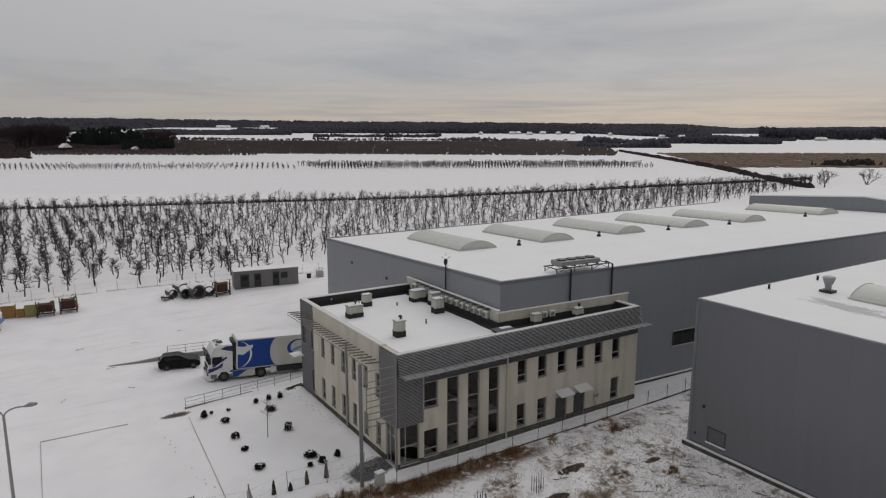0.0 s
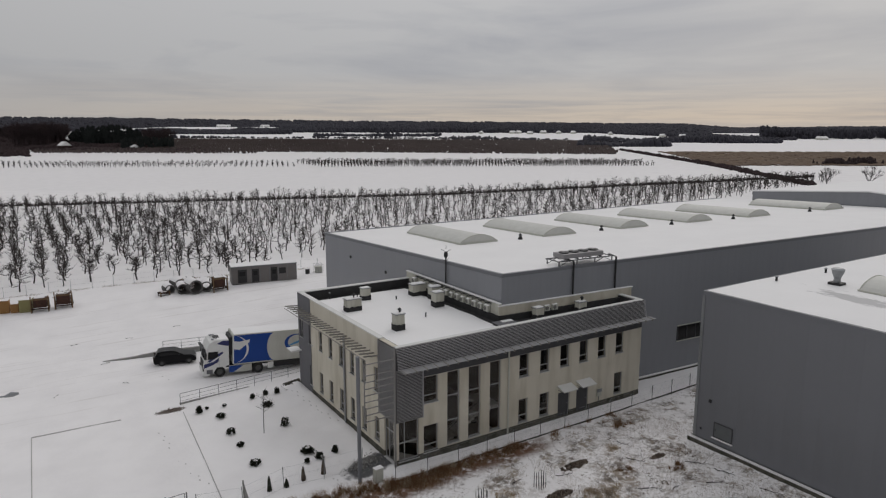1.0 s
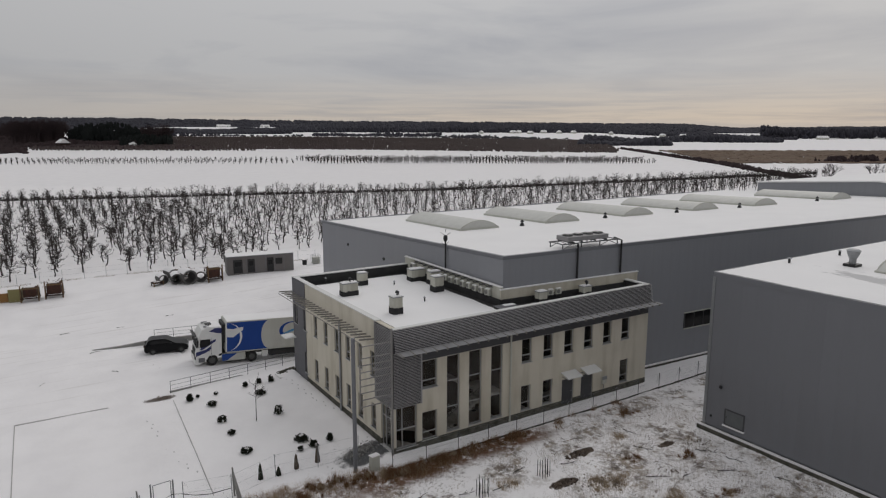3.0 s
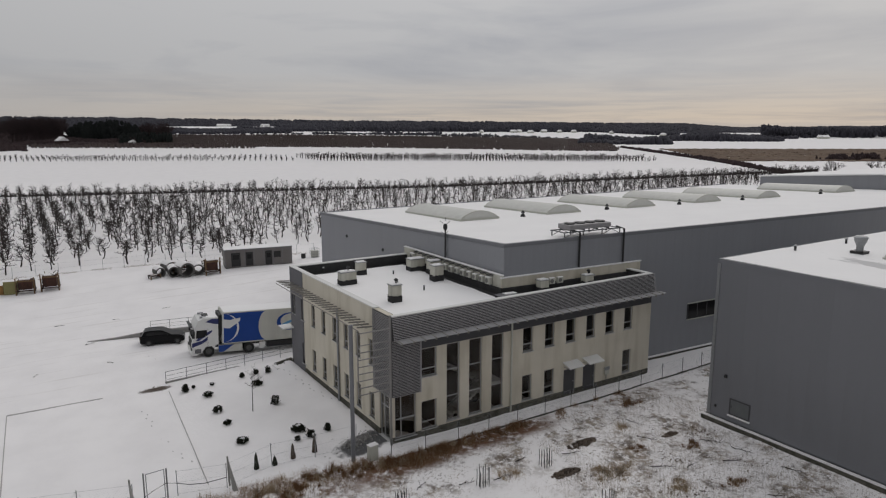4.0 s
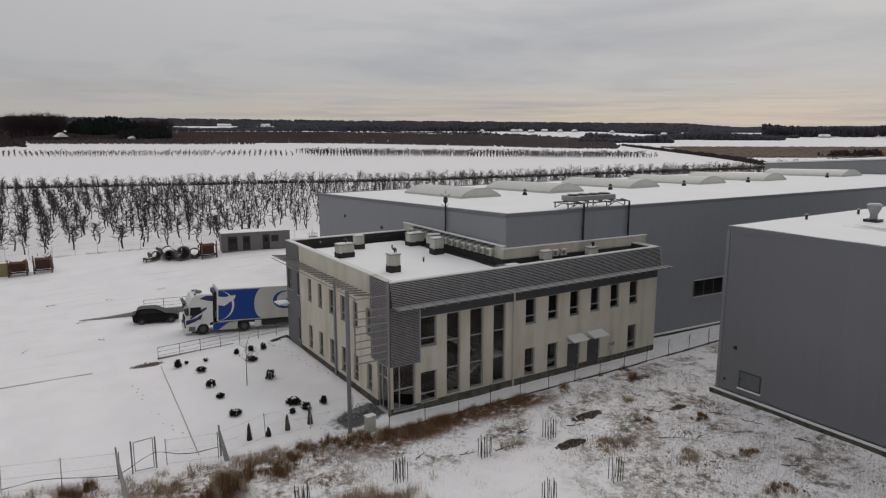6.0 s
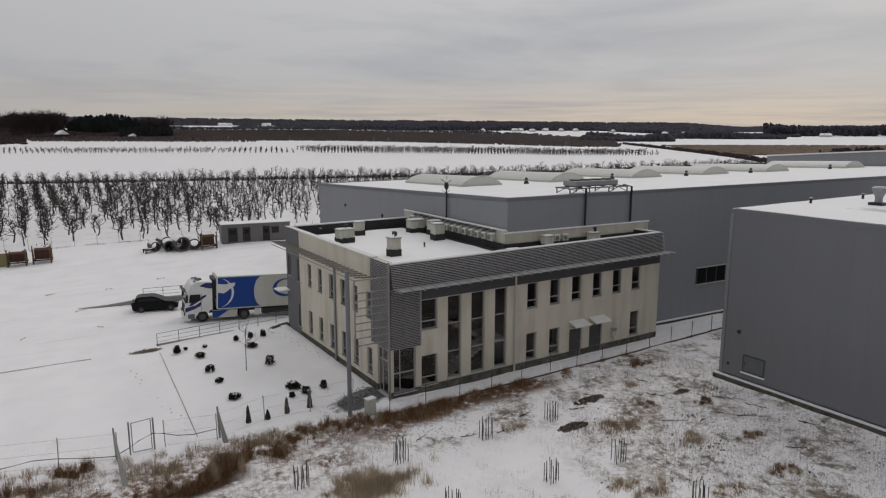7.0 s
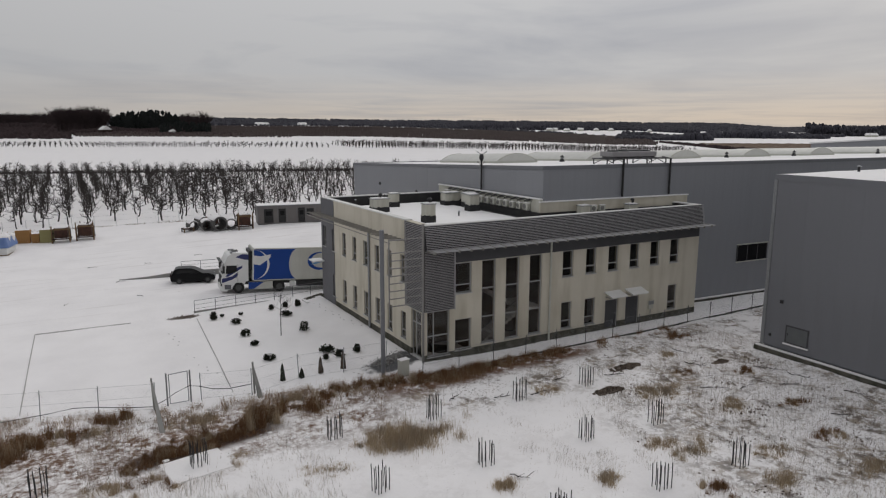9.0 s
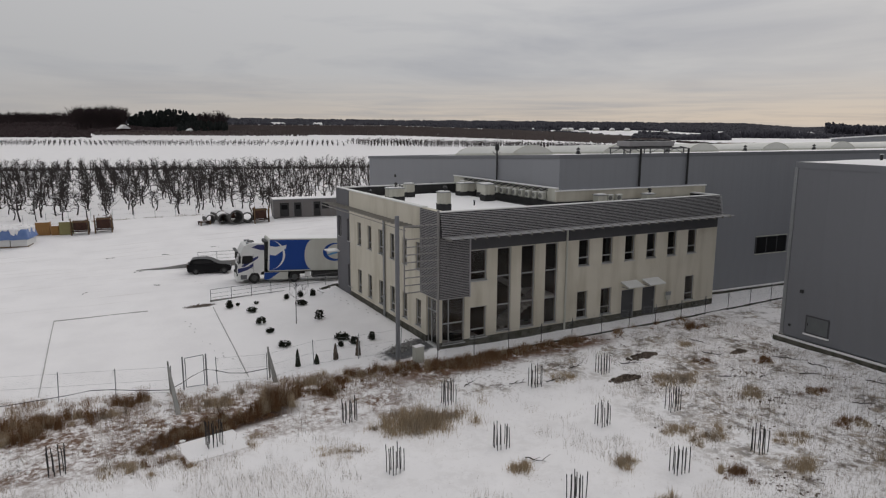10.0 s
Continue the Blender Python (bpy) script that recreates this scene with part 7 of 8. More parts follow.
wire_fence("wire_fence", "wire-mesh fence on grey posts before the office", [(20.6, 37.7), (53.5, 37.5)], 1.45, 2.6, M["dark"], (0.1, 0.75, 1.4), 0.03, mesh_r=0.0022)
fb = thing("gravel_board_row", "dark concrete gravel boards along the foot of the fence", "edging", pose(20.6, 37.68, 0))
for i in range(12):
    x0 = 2.74 * i
    part("board", boxes((x0 + 0.02, x0 + 2.72, -0.03, 0.03, -0.35, ground_z(20.6 + x0 + 1.3, 37.66) + 0.10)), M["plinth"], fb)
wire_fence("wire_fence", "sagging wire-mesh fence on thin dark posts at the waste lot", [(-14, 45.0), (-2.0, 43.2), (6.0, 40.6)], 1.6, 2.7, M["metal"], (0.1, 0.8, 1.5), 0.08)
wire_fence("wire_fence", "sagging wire-mesh fence beside the gate", [(8.4, 40.8), (11.0, 40.1), (14.0, 41.0), (19.4, 40.4)], 1.6, 2.7, M["metal"], (0.1, 0.8, 1.5), 0.08)
wire_fence("wire_fence", "long wire-mesh fence along the orchard's edge", [(-40, 107.4), (6, 102.3), (39.5, 97.6)], 1.5, 2.6, M["metal"], (0.1, 0.8, 1.45), 0.02, False)


def build_gate():
    g = thing("gate", "standing steel gate frame hung in the fence", "gate", pose(6.66, 40.9, ground_z(6.6, 40.9), 0, 0, -3))
    for x in (0.0, 1.2):
        part("post", boxes((x - 0.04, x + 0.04, -0.04, 0.04, -0.3, 1.85)), M["metal"], g)
    bm = bmesh.new()
    for p, q in (((0.13, 1.75), (1.08, 1.82)), ((1.08, 1.82), (1.08, 0.1)), ((1.08, 0.1), (0.13, 0.1)), ((0.13, 0.1), (0.13, 1.75))):
        tube(bm, ((p[0], 0, p[1]), (q[0], 0, q[1])), 0.025, 6)
    part("gate_frame", bm, M["metal"], g)


build_gate()


def build_cable():
    c = thing("cable", "slack black cable slung along the fence and gate", "cable", pose(0, 0, 0))
    knots = [(-6.0, 43.2, 0.10), (-1.5, 42.6, 0.12), (0.95, 42.3, 0.25), (2.2, 42.1, 0.38), (3.2, 41.9, 0.30), (4.6, 41.4, 0.15), (5.9, 40.9, 0.12), (6.5, 40.78, 0.40), (7.1, 40.78, 0.72), (7.8, 40.75, 0.98),
             (8.3, 40.72, 0.85), (9.0, 40.6, 0.60), (9.8, 40.4, 0.52), (11.05, 40.2, 0.62)]
    pts = [Vector((x, y, ground_z(x, y) + h)) for x, y, h in knots]
    bm = bmesh.new()
    tube(bm, pts, 0.022, 6)
    part("strand", bm, M["dark"], c)


build_cable()


def leaning_post(x, y, dx, dy, h, label, foot):
    p = thing("fence_post", label, "post", pose(x, y, ground_z(x, y)), "concrete strainer posts")
    bm = bmesh.new()
    prism(bm, [(-0.05, -0.4), (0.05, -0.4), (0.04, h), (-0.04, h)], -0.05, 0.05)
    for v in bm.verts:
        v.co.x += dx * max(v.co.z, 0)
        v.co.y += dy * max(v.co.z, 0)
    part("shaft", bm, M["concrete"], p)
    bm = bmesh.new()
    tube(bm, ((foot[0], foot[1], -0.25), (dx * h * 0.85, dy * h * 0.85, h * 0.86)), (0.19, 0.06), 4)
    part("strut", bm, M["concrete"], p, "thick leaning concrete strut")


leaning_post(5.98, 40.7, -0.04, 0.0, 1.8, "leaning grey concrete fence post with a strut", (0.0, -3.2))
leaning_post(11.2, 40.3, -0.03, 0.0, 1.85, "grey concrete fence post with a strut", (0.15, -0.8))


# ---- small things by the corner ----
def build_cabinet():
    c = thing("meter_cabinet", "pale grey electrical cabinet beside the fence", "cabinet", pose(19.6, 38.3, ground_z(19.6, 38.3), 0, 0, 8))
    bm = boxes((-0.30, 0.30, -0.2, 0.2, -0.2, 1.05))
    bmesh.ops.bevel(bm, geom=bm.edges[:], offset=0.02, segments=1, affect="EDGES")
    b = part("body", bm, M["offwhite"], c)
    part("door", boxes((-0.27, 0.27, -0.215, -0.2, 0.05, 0.97)), M["offwhite"], c)
    part("snow_cap", boxes((-0.32, 0.32, -0.22, 0.22, 1.05, 1.09)), M["snow"], c)


build_cabinet()
V, F = [], []
for i in range(620):
    a, d = rg.uniform(0, 6.28), abs(rg.gauss(0, 0.62))
    x, y = 19.8 + math.cos(a) * d * 1.3, 40.9 + math.sin(a) * d * 0.8
    clump(V, F, x, y, ground_z(x, y) + 0.10 * max(0, 1 - d / 1.2) - 0.02, rg.uniform(0.02, 0.075), rg.uniform(0.02, 0.08), rg)
joined("rubble", V, F, M["stone"], "heap of grey rubble at the entrance corner", "rubble")
for cx, cy, s in ((32.5, 32.9, 0.85), (28.9, 30.7, 0.7), (38.4, 30.6, 0.45)):
    V, F = [], []
    for i in range(170):
        a, d = rg.uniform(0, 6.28), s * math.sqrt(rg.random())
        x, y = cx + math.cos(a) * d * 1.6, cy + math.sin(a) * d * 0.5
        clump(V, F, x, y, ground_z(x, y) - 0.03, rg.uniform(0.05, 0.15), rg.uniform(0.08, 0.30) * (1.25 - d / s), rg)
    joined("debris", V, F, M["stalks"], "low dark heap of rotting debris in the snow", "debris")


def fallen_branch(x, y, turn, ln, seed):
    z = ground_z(x, y)
    o = thing("branch", "dark broken branch lying in the thin snow", "branch", pose(x, y, z + 0.03, 0, 0, turn), "branches on the waste lot")
    r = random.Random(seed)
    bm = bmesh.new()
    pts = [(ln * i / 5, r.uniform(-0.07, 0.07), 0.03 + r.uniform(0, 0.05)) for i in range(6)]
    tube(bm, pts, [0.03 - 0.004 * i for i in range(6)], 5)
    stem = part("stem", bm, M["bark"], o)
    for k in range(5):
        p = pts[1 + k % 4]
        bm = bmesh.new()
        sd = 1 if k % 2 else -1
        tube(bm, (p, (p[0] + r.uniform(0.1, 0.35), sd * r.uniform(0.15, 0.4), 0.05 + r.uniform(0, 0.25))), (0.014, 0.006), 4)
        part("twig", bm, M["bark"], stem)


for i, (x, y, a, ln) in enumerate(((36.2, 31.6, -60, 1.3), (39.4, 29.0, -50, 1.5), (40.2, 27.2, -70, 1.4), (38.2, 26.4, -30, 1.2), (33.8, 28.4, -35, 1.6), (35.6, 27.0, 20, 1.0), (30.2, 32.4, -15, 1.2), (27.0, 33.3, 10, 1.0), (37.6, 33.8, -80, 1.1),
                                   (24.6, 32.3, 5, 1.2), (22.6, 33.0, -12, 0.9), (40.6, 24.0, -65, 1.3), (37.0, 22.6, -40, 1.1), (18.6, 25.8, -50, 0.9), (20.2, 33.9, 25, 1.0))):
    fallen_branch(x, y, a, ln, i)


def build_footprints():
    """Two lines of trodden prints across the snow."""
    rng = random.Random(17)
    V, F = [], []
    for line in (((8.6, 54.0), (8.8, 51.0), (9.0, 48.6), (9.3, 46.4), (10.0, 43.7)), ((20.1, 55.7), (20.2, 53.2), (20.5, 50.0), (20.8, 47.0)), ((11.1, 66.0), (11.3, 64.2))):
        for (ax, ay), (bx, by) in zip(line, line[1:]):
            n = int(math.hypot(bx - ax, by - ay) / 0.62)
            for i in range(n):
                t = (i + rng.uniform(-0.1, 0.1)) / n
                x, y = ax + (bx - ax) * t + (0.11 if i % 2 else -0.11), ay + (by - ay) * t
                z = ground_z(x, y) + 0.006
                k = len(V)
                for j in range(8):
                    a = 6.283 * j / 8
                    V.append((x + 0.055 * math.cos(a) * rng.uniform(0.8, 1.2), y + 0.14 * math.sin(a) * rng.uniform(0.8, 1.2), z))
                F.append(tuple(range(k, k + 8)))
    joined("footprints", V, F, M["trodden"], "lines of trodden footprints across the snow", "footprints")


def yard_stick(x, y, turn, ln, label):
    o = thing("stick", label, "stick", pose(x, y, ground_z(x, y) + 0.02, 0, 0, turn), "sticks lying in the yard")
    bm = bmesh.new()
    tube(bm, ((0, 0, 0.01), (ln * 0.5, 0.04, 0.03), (ln, -0.02, 0.0)), (0.03, 0.025, 0.015), 5)
    part("branch", bm, M["bark"], o)
    part("snow_cap", boxes((ln * 0.2, ln * 0.6, -0.02, 0.05, 0.03, 0.05)), M["snow"], o)


for x, y, a, ln in ((6.4, 72.6, 20, 0.9), (9.6, 79.5, -15, 0.8), (14.8, 80.6, 5, 1.0), (2.0, 66.0, 60, 0.7), (7.6, 66.4, -40, 0.6), (4.3, 80.2, 12, 0.9)):
    yard_stick(x, y, a, ln, "short dark stick lying on the yard snow")
M["trodden"] = material("trodden_snow", (0.42, 0.41, 0.41), (0.55, 0.54, 0.54), 0.9, scale=3, bump=0.3)
build_footprints()


def street_lamp(x, y, h):
    s = thing("street_lamp", "tall slim grey twin-arm street lamp", "lamp", pose(x, y, ground_z(x, y), 0, 0, -32.6))
    bm = bmesh.new()
    tube(bm, ((0, 0, -0.3), (0, 0, h)), (0.12, 0.05), 8)
    part("pole", bm, M["metal"], s)
    for d in (1, -1):
        bm = bmesh.new()
        pts = [(d * 1.0 * (1 - math.cos(a)), 0, h - 0.03 + 0.5 * math.sin(a)) for a in np.linspace(0, 1.45, 8)]
        tube(bm, pts, 0.035, 6)
        arm = part("arm", bm, M["metal"], s)
        e = pts[-1]
        bm = bmesh.new()
        tube(bm, ((e[0] - d * 0.02, 0, e[2] - 0.01), (e[0] + d * 0.25, 0, e[2] + 0.08), (e[0] + d * 0.5, 0, e[2] + 0.12)), (0.04, 0.10, 0.05), 8)
        part("lamp_head", bm, M["metal"], arm)


street_lamp(-1.0, 30.35, 13.3)


# ---- back of the yard: container, pipes, machinery, crates ----
def build_container():
    c = thing("site_cabin", "grey flat-roofed site cabin with brown doors and snow on top", "cabin", pose(25.05, 93.1, 1.52, 0, 0, -9))
    bm = boxes((0, 9.0, 0, 2.6, 0.1, 2.45))
    part("body", bm, M["cabin"], c)
    part("skid", boxes((0.1, 8.9, 0.1, 2.5, -0.1, 0.1)), M["dark"], c)
    part("roof_edge", boxes((-0.06, 9.06, -0.06, 2.66, 2.45, 2.56)), M["trim"], c)
    part("roof_snow", boxes((-0.02, 9.02, -0.02, 2.62, 2.56, 2.63)), M["roof_snow"], c)
    for x, w, z0, z1 in ((0.85, 1.2, 0.25, 2.1), (2.75, 0.95, 0.25, 2.1), (5.35, 0.9, 0.2, 2.15)):
        d = part("door", boxes((x, x + w, -0.05, 0.01, z0, z1)), M["dark"], c, "dark door with a small pane")
        part("pane", boxes((x + 0.2, x + w - 0.2, -0.06, -0.05, 1.2, 1.8)), M["dark_glass"], d)
    w = part("window", boxes((6.5, 7.45, -0.05, 0.01, 1.15, 2.0)), M["dark"], c)
    for k in range(8):
        part("rib", boxes((0.05 + k * 1.27, 0.10 + k * 1.27, -0.025, 0.0, 0.12, 2.44)), M["trim"], c)


M["cabin"] = material("cabin_steel", (0.20, 0.185, 0.18), (0.16, 0.15, 0.145), 0.6, scale=1, bump=0.05, dirt=(0.14, 0.12, 0.11), dirt_amount=0.4, streaks=1)
build_container()


M["pipe"] = material("dark_concrete", (0.16, 0.155, 0.15), (0.07, 0.068, 0.065), 0.95, scale=3, bump=0.4)


def concrete_pipe(x, y, r, ln, turn, i):
    p = thing("concrete_pipe", "large concrete pipe ring lying in the yard, snow on top", "pipe", pose(x, y, ground_z(x, y) + r - 0.03, 0, 0, turn), "stacked concrete pipes")
    bm = bmesh.new()
    n = 18
    for y0, y1 in ((0, ln),):
        ring = []
        for yy, rr in ((0, r), (ln, r), (ln, r * 0.80), (0, r * 0.80)):
            ring.append([bm.verts.new((rr * math.cos(6.2832 * k / n), yy, rr * math.sin(6.2832 * k / n))) for k in range(n)])
        for a in range(4):
            b = (a + 1) % 4
            for k in range(n):
                bm.faces.new((ring[a][k], ring[a][(k + 1) % n], ring[b][(k + 1) % n], ring[b][k]))
    part("shell", bm, M["pipe"], p)
    bm = bmesh.new()
    pts = [(1.07 * r * math.cos(a), 1.09 * r * math.sin(a)) for a in np.linspace(0.55, 2.6, 9)]
    prism(bm, pts + [(0.98 * r * math.cos(a), 0.98 * r * math.sin(a)) for a in np.linspace(2.6, 0.55, 9)], 0.05, ln - 0.05)
    part("snow_cap", bm, M["snow"], p)


for i, (x, y, r, ln, tn) in enumerate(((17.05, 93.7, 0.62, 1.8, 5), (18.45, 92.5, 0.72, 2.2, -5), (19.95, 91.7, 0.95, 2.4, 8), (21.35, 92.0, 0.72, 2.4, -12), (18.65, 95.1, 0.7, 2.2, 10))):
    concrete_pipe(x, y, r, ln, tn, i)


def machine(x, y, z, turn, seed, label, w=1.9, d=1.6, h=1.9):
    """A rusty farm implement: a frame with rollers, tines and a hopper."""
    m = thing("farm_implement", label, "machine", pose(x, y, z, 0, 0, turn), "parked implements")
    r = random.Random(seed)
    part("chassis", boxes((-w / 2, w / 2, -d / 2, -d / 2 + 0.12, 0.35, 0.5), (-w / 2, w / 2, d / 2 - 0.12, d / 2, 0.35, 0.5), (-w / 2, -w / 2 + 0.12, -d / 2 + 0.12, d / 2 - 0.12, 0.35, 0.5), (w / 2 - 0.12, w / 2, -d / 2 + 0.12, d / 2 - 0.12, 0.35, 0.5)), M["rust"], m)
    bm = boxes((-w * 0.36, w * 0.36, -d * 0.34, d * 0.34, 0.5, h * 0.80))
    bmesh.ops.bevel(bm, geom=bm.edges[:], offset=0.04, segments=1, affect="EDGES")
    part("hopper", bm, M["rust2"], m)
    for y in (-0.36, 0.36):
        part("rim", boxes((-w * 0.40, w * 0.40, d * (y - 0.02), d * (y + 0.02), h * 0.70, h * 0.78)), M["wood"], m)
    for k in range(22):
        bm = bmesh.new()
        p = Vector((r.uniform(-0.42, 0.42) * w, r.uniform(-0.5, 0.4) * d, r.uniform(0.25, 0.8) * h))
        q = p + Vector((r.uniform(-0.25, 0.25) * w, r.uniform(-0.2, 0.2) * d, r.uniform(-0.1, 0.32) * h))
        tube(bm, (p, p.lerp(q, 0.5) + Vector((r.uniform(-.1, .1), 0, r.uniform(0, .1))), q), r.uniform(0.02, 0.045), 5)
        part("bar", bm, M[("rust", "rust2", "wood")[k % 3]], m)
    for sx in (-1, 1):
        part("upright", boxes((sx * w * 0.47 - 0.06, sx * w * 0.47 + 0.06, -d * 0.5, -d * 0.42, -0.1, h * 0.95)), M["wood"], m)
    for sx in (-1, 1):
        for sy in (-1, 1):
            part("leg", boxes((sx * w * 0.44 - 0.05, sx * w * 0.44 + 0.05, sy * d * 0.42 - 0.05, sy * d * 0.42 + 0.05, -0.1, h * 0.7)), M["rust"], m)
    part("snow_cap", boxes((-w * 0.30, w * 0.26, -d * 0.28, d * 0.30, h * 0.80, h * 0.85)), M["snow"], m)


M["rust2"] = material("rust_red_paint", (0.105, 0.045, 0.030), (0.035, 0.024, 0.021), 0.85, scale=3, bump=0.3)
machine(22.95, 92.0, 1.36, 5, 1, "rusty red farm machine beside the site cabin", 2.0, 1.8, 2.3)
machine(19.75, 95.3, 1.36, -8, 2, "dark farm implement behind the concrete pipes", 1.8, 1.4, 1.6)
machine(16.2, 93.5, 1.22, 15, 3, "low dark implement half buried in snow", 1.3, 0.9, 0.6)
machine(2.2, 95.2, 0.80, -8, 4, "rusty brown machine beside the crates", 2.0, 1.5, 2.1)
machine(4.75, 95.2, 0.87, -8, 5, "rusty brown machine with a steel frame", 2.0, 1.5, 2.3)


def crate(x, y, z, w, h, turn, mat, label):
    c = thing("crate", label, "crate", pose(x, y, z, 0, 0, turn), "crates along the yard edge")
    n = 6
    bw = w / n
    me = mesh_of(boxes((0.008, bw - 0.008, -0.03, 0.03, 0.0, h)), "plank", mat)
    for yy in (-0.45, 0.45):
        for k in range(n):
            piece("plank", me, c, pose(-w / 2 + k * bw, yy, 0.02))
    for e in (-w / 2, w / 2 - 0.05):
        part("side", boxes((e, e + 0.05, -0.42, 0.42, 0.0, h)), mat, c)
    part("lid", boxes((-w / 2, w / 2, -0.48, 0.48, h + 0.02, h + 0.06)), mat, c)
    part("snow_cap", boxes((-w / 2 + 0.03, w / 2 - 0.03, -0.45, 0.45, h + 0.06, h + 0.09)), M["snow"], c)


M["ochre"] = material("ochre_wood", (0.36, 0.20, 0.07), (0.28, 0.15, 0.06), 0.85, scale=2, bump=0.2)
M["olive"] = material("olive_paint", (0.30, 0.28, 0.13), (0.25, 0.22, 0.10), 0.8, scale=2, bump=0.15)
crate(-1.75, 96.8, 0.74, 1.5, 1.5, -10, M["ochre"], "ochre plywood crate standing in the snow")
crate(-0.45, 96.3, 0.75, 0.8, 1.05, -10, M["ochre"], "small ochre crate standing in the snow")
crate(0.7, 95.8, 0.77, 1.4, 1.5, -10, M["olive"], "olive-painted crate standing in the snow")
crate(-4.3, 97.6, 0.7, 1.8, 1.3, -10, M["ochre"], "ochre plywood crate standing in the snow")


def build_tarp():
    t = thing("covered_stack", "stack of white boxes under a blue tarpaulin with snow on top", "stack", pose(-5.2, 92.6, 0.33, 0, 0, -14))
    part("pallet", boxes((-2.6, 2.6, -1.6, 1.6, 0.0, 0.14)), M["wood"], t)
    for x0, x1 in ((-2.5, -0.85), (-0.78, 0.8), (0.88, 2.5)):
        for y0, y1 in ((-1.55, -0.02), (0.02, 1.5)):
            part("box", boxes((x0, x1, y0, y1, 0.14, 1.55)), M["white"], t)
    bm = bmesh.new()
    nx, ny = 26, 20
    g = []
    for j in range(ny + 1):
        row = []
        for i in range(nx + 1):
            u, v = i / nx, j / ny
            e = min(u * 5.4, (1 - u) * 5.4, v * 3.5, (1 - v) * 3.5)
            drop = 1.15 * max(0.0, 1 - e / 0.22)
            z = 2.05 - drop + 0.07 * noise.noise((u * 9, v * 6, 1)) - 0.12 * abs(math.sin(u * 9.4)) * min(1, e)
            row.append(bm.verts.new((-2.7 + 5.4 * u + 0.04 * noise.noise((u * 20, v * 20, 2)), -1.78 + 3.5 * v, z)))
        g.append(row)
    for j in range(ny):
        for i in range(nx):
            bm.faces.new((g[j][i], g[j][i + 1], g[j + 1][i + 1], g[j + 1][i]))
    part("tarpaulin", bm, M["tarp"], t, "creased blue plastic tarpaulin", smooth=True)
    V, F = [], []
    r = random.Random(6)
    for i in range(260):
        x, y = r.uniform(-2.35, 2.35), r.uniform(-1.45, 1.45)
        clump(V, F, x, y, 1.93, r.uniform(0.2, 0.5), r.uniform(0.12, 0.34), r)
    piece("snow_cap", mesh_data("snow_cap", (V, F), M["snow"]), t, Matrix())


M["tarp"] = material("blue_tarp", (0.09, 0.16, 0.36), (0.15, 0.22, 0.42), 0.5, scale=2, bump=0.3)
build_tarp()
for x, y, h, r_, lb in ((36.6, 94.4, 0.75, 0.33, "dark plastic barrel by the cabin"),):
    b = thing("barrel", lb, "barrel", pose(x, y, ground_z(x, y)))
    bm = bmesh.new()
    tube(bm, ((0, 0, 0), (0, 0, 0.1), (0, 0, h - 0.1), (0, 0, h)), (r_ * 0.92, r_, r_, r_ * 0.9), 12)
    part("body", bm, M["dark"], b)
    bm = bmesh.new()
    tube(bm, ((0, 0, h), (0, 0, h + 0.04)), r_ * 0.85, 12)
    part("lid", bm, M["snow"], b)


def build_cage():
    c = thing("wire_cage", "wire pallet cage with bottles beside the hall", "cage", pose(38.3, 94.0, 1.6, 0, 0, -9))
    bm = bmesh.new()
    for k in range(6):
        for y in (0, 1.0):
            tube(bm, ((-0.6 + 0.24 * k, y, 0), (-0.6 + 0.24 * k, y, 1.3)), 0.02, 4)
    for z in (0.05, 0.45, 0.9, 1.3):
        for y in (0, 1.0):
            tube(bm, ((-0.6, y, z), (0.6, y, z)), 0.02, 4)
    part("mesh", bm, M["metal"], c)
    part("load", boxes((-0.5, 0.5, 0.1, 0.9, 0.05, 0.95)), M["offwhite"], c)


build_cage()


# ---- on the hall roofs ----
def hall_roof(y):
    return HALL_Z - FALL * (y - 42.3)


for i, (x, y) in enumerate(((47.5, 58.0), (59.8, 57.8), (70.8, 56.4), (81.8, 55.2), (98.4, 54.1))):
    v = thing("roof_ventilator", "small dark ventilator on the snowy hall roof", "ventilator", pose(x, y, hall_roof(y)) @ Matrix.Scale(0.8, 4), "ventilators on the hall roof")
    bm = bmesh.new()
    tube(bm, ((0, 0, -0.1), (0, 0, 0.12), (0, 0, 0.40)), (0.34, 0.32, 0.17), 12)
    part("kerb", bm, M["dark"], v)
    bm = bmesh.new()
    tube(bm, ((0, 0, 0.35), (0, 0, 0.6)), 0.14, 10)
    part("pipe", bm, M["metal"], v)
    bm = bmesh.new()
    tube(bm, ((0, 0, 0.52), (0, 0, 0.58), (0, 0, 0.82)), (0.27, 0.27, 0.05), 12)
    part("hood", bm, M["dark"], v)


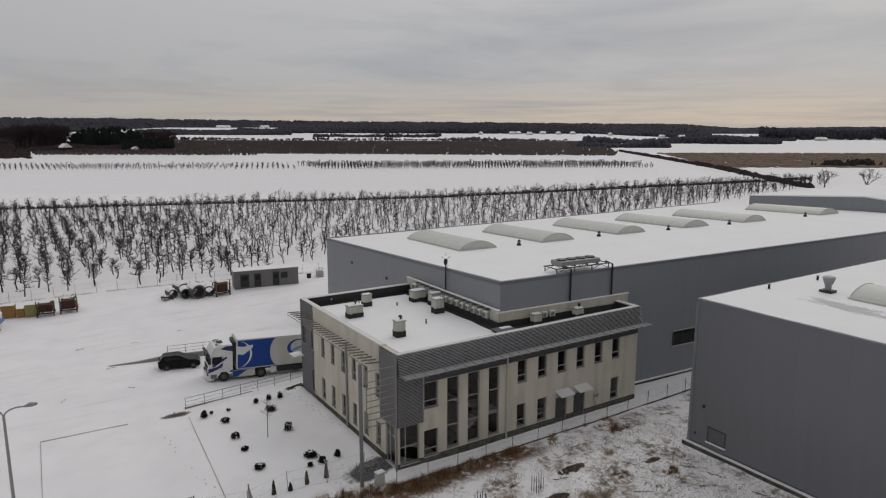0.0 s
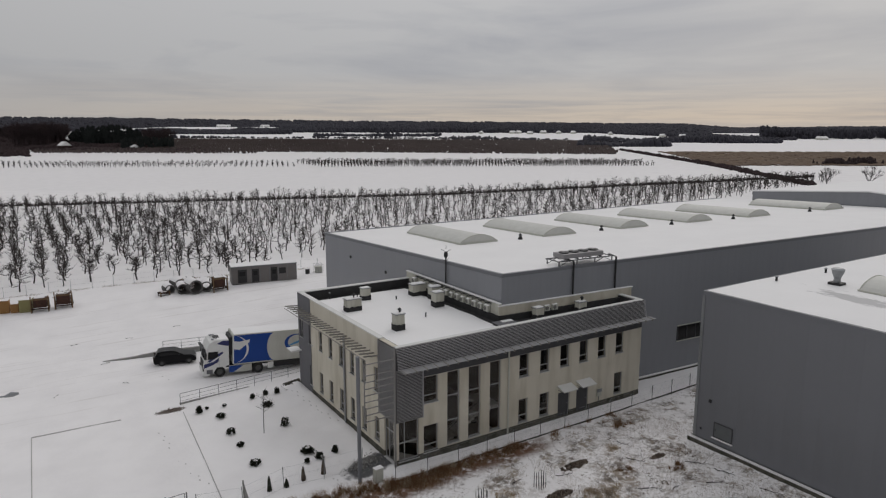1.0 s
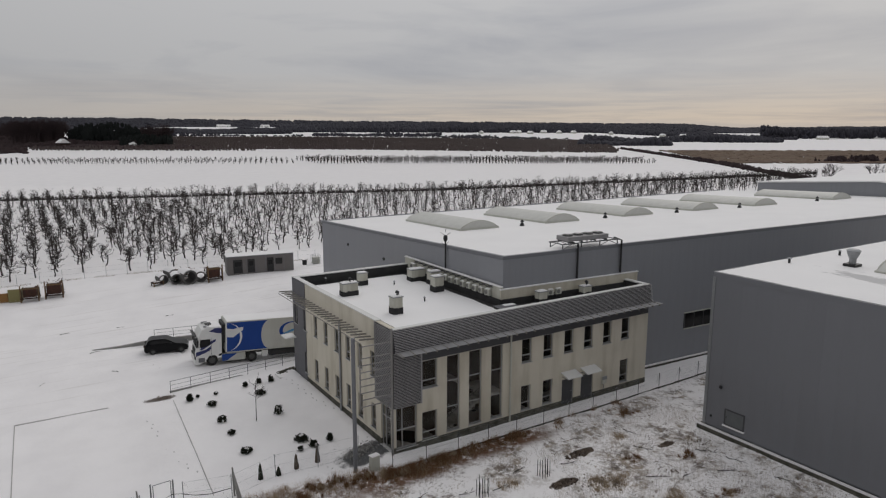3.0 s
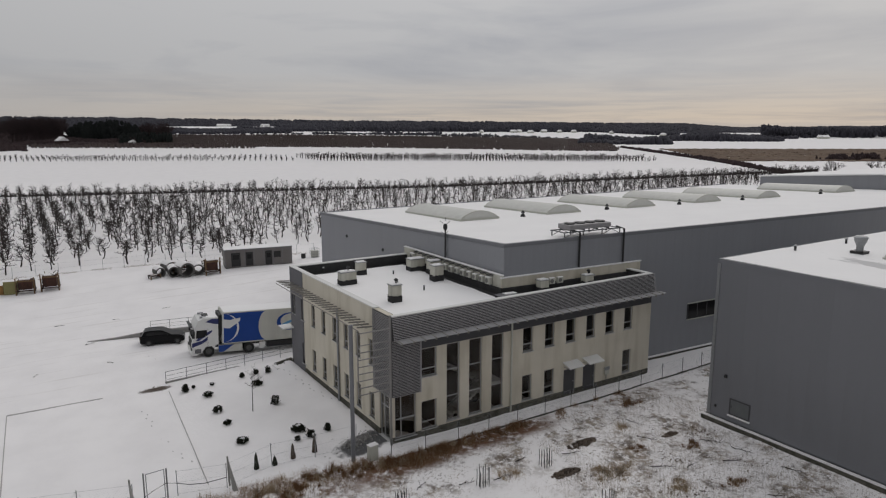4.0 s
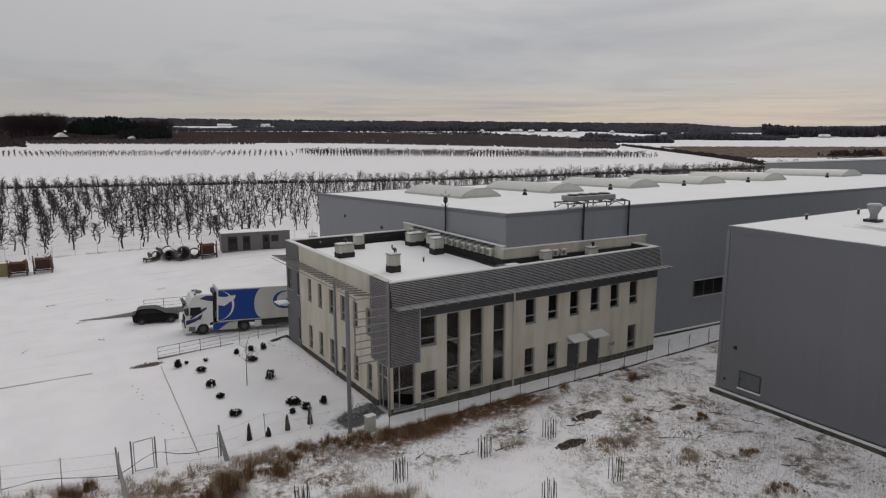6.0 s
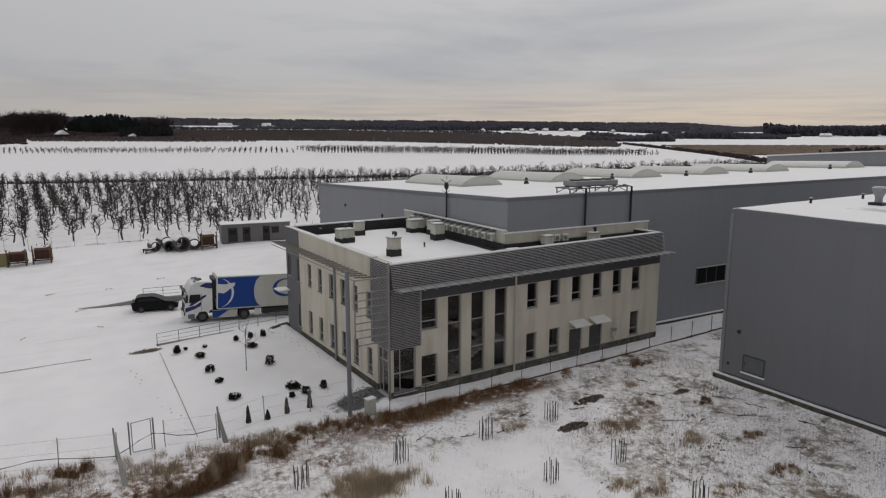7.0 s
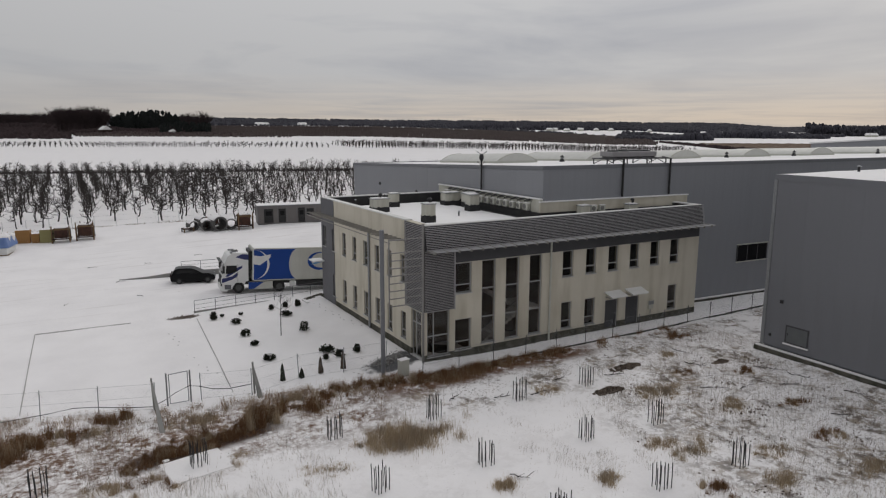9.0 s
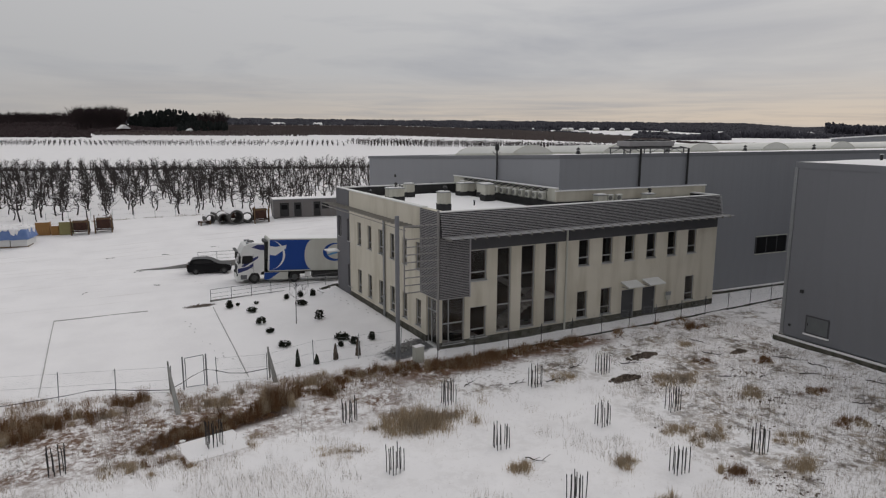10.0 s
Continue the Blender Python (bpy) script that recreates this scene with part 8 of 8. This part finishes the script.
def build_condenser():
    c = thing("roof_condenser", "flat multi-fan condenser on a steel frame at the roof edge", "condenser", pose(41.8, 42.7, HALL_Z, 0, 0, -3.5))
    for x in (-2.95, -1.0, 1.0, 2.95):
        for y in (-0.7, 0.9):
            bm = bmesh.new()
            tube(bm, ((x, y, 0), (x, y, 0.42)), 0.05, 4)
            part("leg", bm, M["rail"], c)
    bm = bmesh.new()
    for y in (-0.7, 0.9):
        tube(bm, ((-3.1, y, 0.44), (3.1, y, 0.44)), 0.06, 4)
        for x in (-2.95, 1.0):
            tube(bm, ((x, y, 0.02), (x + 1.0, y, 0.42)), 0.03, 4)
            tube(bm, ((x + 1.95, y, 0.02), (x + 1.0, y, 0.42)), 0.03, 4)
    for x in (-2.95, 2.95):
        tube(bm, ((x, -0.7, 0.44), (x, 0.9, 0.44)), 0.05, 4)
    part("frame", bm, M["rail"], c)
    b = boxes((-2.4, 2.0, -0.65, 0.85, 0.60, 0.98))
    bmesh.ops.bevel(b, geom=b.edges[:], offset=0.03, segments=1, affect="EDGES")
    part("casing", b, M["side_slat"], c)
    for x in (-2.1, -0.9, 0.5, 1.7):
        part("bearer", boxes((x - 0.05, x + 0.05, -0.72, 0.92, 0.49, 0.60)), M["rail"], c)
    for i in range(4):
        bm = bmesh.new()
        x = -1.82 + 1.08 * i
        tube(bm, ((x, 0.1, 0.98), (x, 0.1, 1.08)), 0.44, 16)
        f = part("fan", bm, M["dark"], c)
        bm = bmesh.new()
        tube(bm, ((x, 0.1, 1.08), (x, 0.1, 1.10)), 0.12, 12)
        part("hub", bm, M["metal"], f)
    for x in (-1.7, 3.05):
        bm = bmesh.new()
        tube(bm, ((x, -0.2, 0.5), (x, -1.12, 0.42), (x, -1.12, -2.4)), 0.09, 6)
        part("pipe", bm, M["dark"], c)


build_condenser()


def build_mast():
    m = thing("siren_mast", "thin dark mast with a small siren on the hall wall", "mast", pose(32.72, 50.3, 9.2))
    bm = bmesh.new()
    tube(bm, ((0, 0, 0), (0, 0, 3.0)), 0.07, 6)
    part("pole", bm, M["dark"], m)
    bm = bmesh.new()
    tube(bm, ((0, 0, 2.55), (0, 0, 2.7), (0, 0, 3.0), (0, 0, 3.1)), (0.10, 0.19, 0.17, 0.08), 10)
    part("siren", bm, M["dark"], m)
    for dx, dy, z in ((-0.45, 0.1, 3.35), (0.4, -0.15, 3.3), (-0.5, -0.1, 2.5), (0.42, 0.2, 2.45), (0.05, 0.02, 3.65)):
        bm = bmesh.new()
        tube(bm, ((0, 0, z - 0.3), (dx, dy, z)), 0.022, 5)
        part("aerial", bm, M["dark"], m)
    part("wall_clamp", boxes((-0.02, 0.2, -0.05, 0.05, 0.5, 0.58)), M["metal"], m)
    part("wall_clamp", boxes((-0.02, 0.2, -0.05, 0.05, 1.5, 1.58)), M["metal"], m)


build_mast()


def build_exhaust():
    e = thing("roof_exhaust", "galvanised exhaust cowl on the warehouse roof", "ventilator", pose(52.6, 26.5, 11.5))
    part("base", boxes((-0.45, 0.45, -0.45, 0.45, 0.0, 0.24)), M["dark"], e)
    bm = bmesh.new()
    tube(bm, ((0, 0, 0.2), (0, 0, 0.65)), 0.24, 14)
    part("neck", bm, M["metal"], e)
    bm = bmesh.new()
    tube(bm, ((0, 0, 0.6), (0, 0, 0.95), (0, 0, 1.2), (0, 0, 1.22), (0, 0, 1.32)), (0.25, 0.40, 0.46, 0.50, 0.34), 16)
    part("cowl", bm, M["metal"], e)


build_exhaust()
for x, y in ((49.8, 29.6), (56.1, 29.2)):
    vent_pipe(x, y, 11.5, 0.4, 0.09)
sk2 = copy_thing(sky_first, pose(54.1, 18.2, 11.62))
tagged(sk2, group="skylights on the warehouse roof")
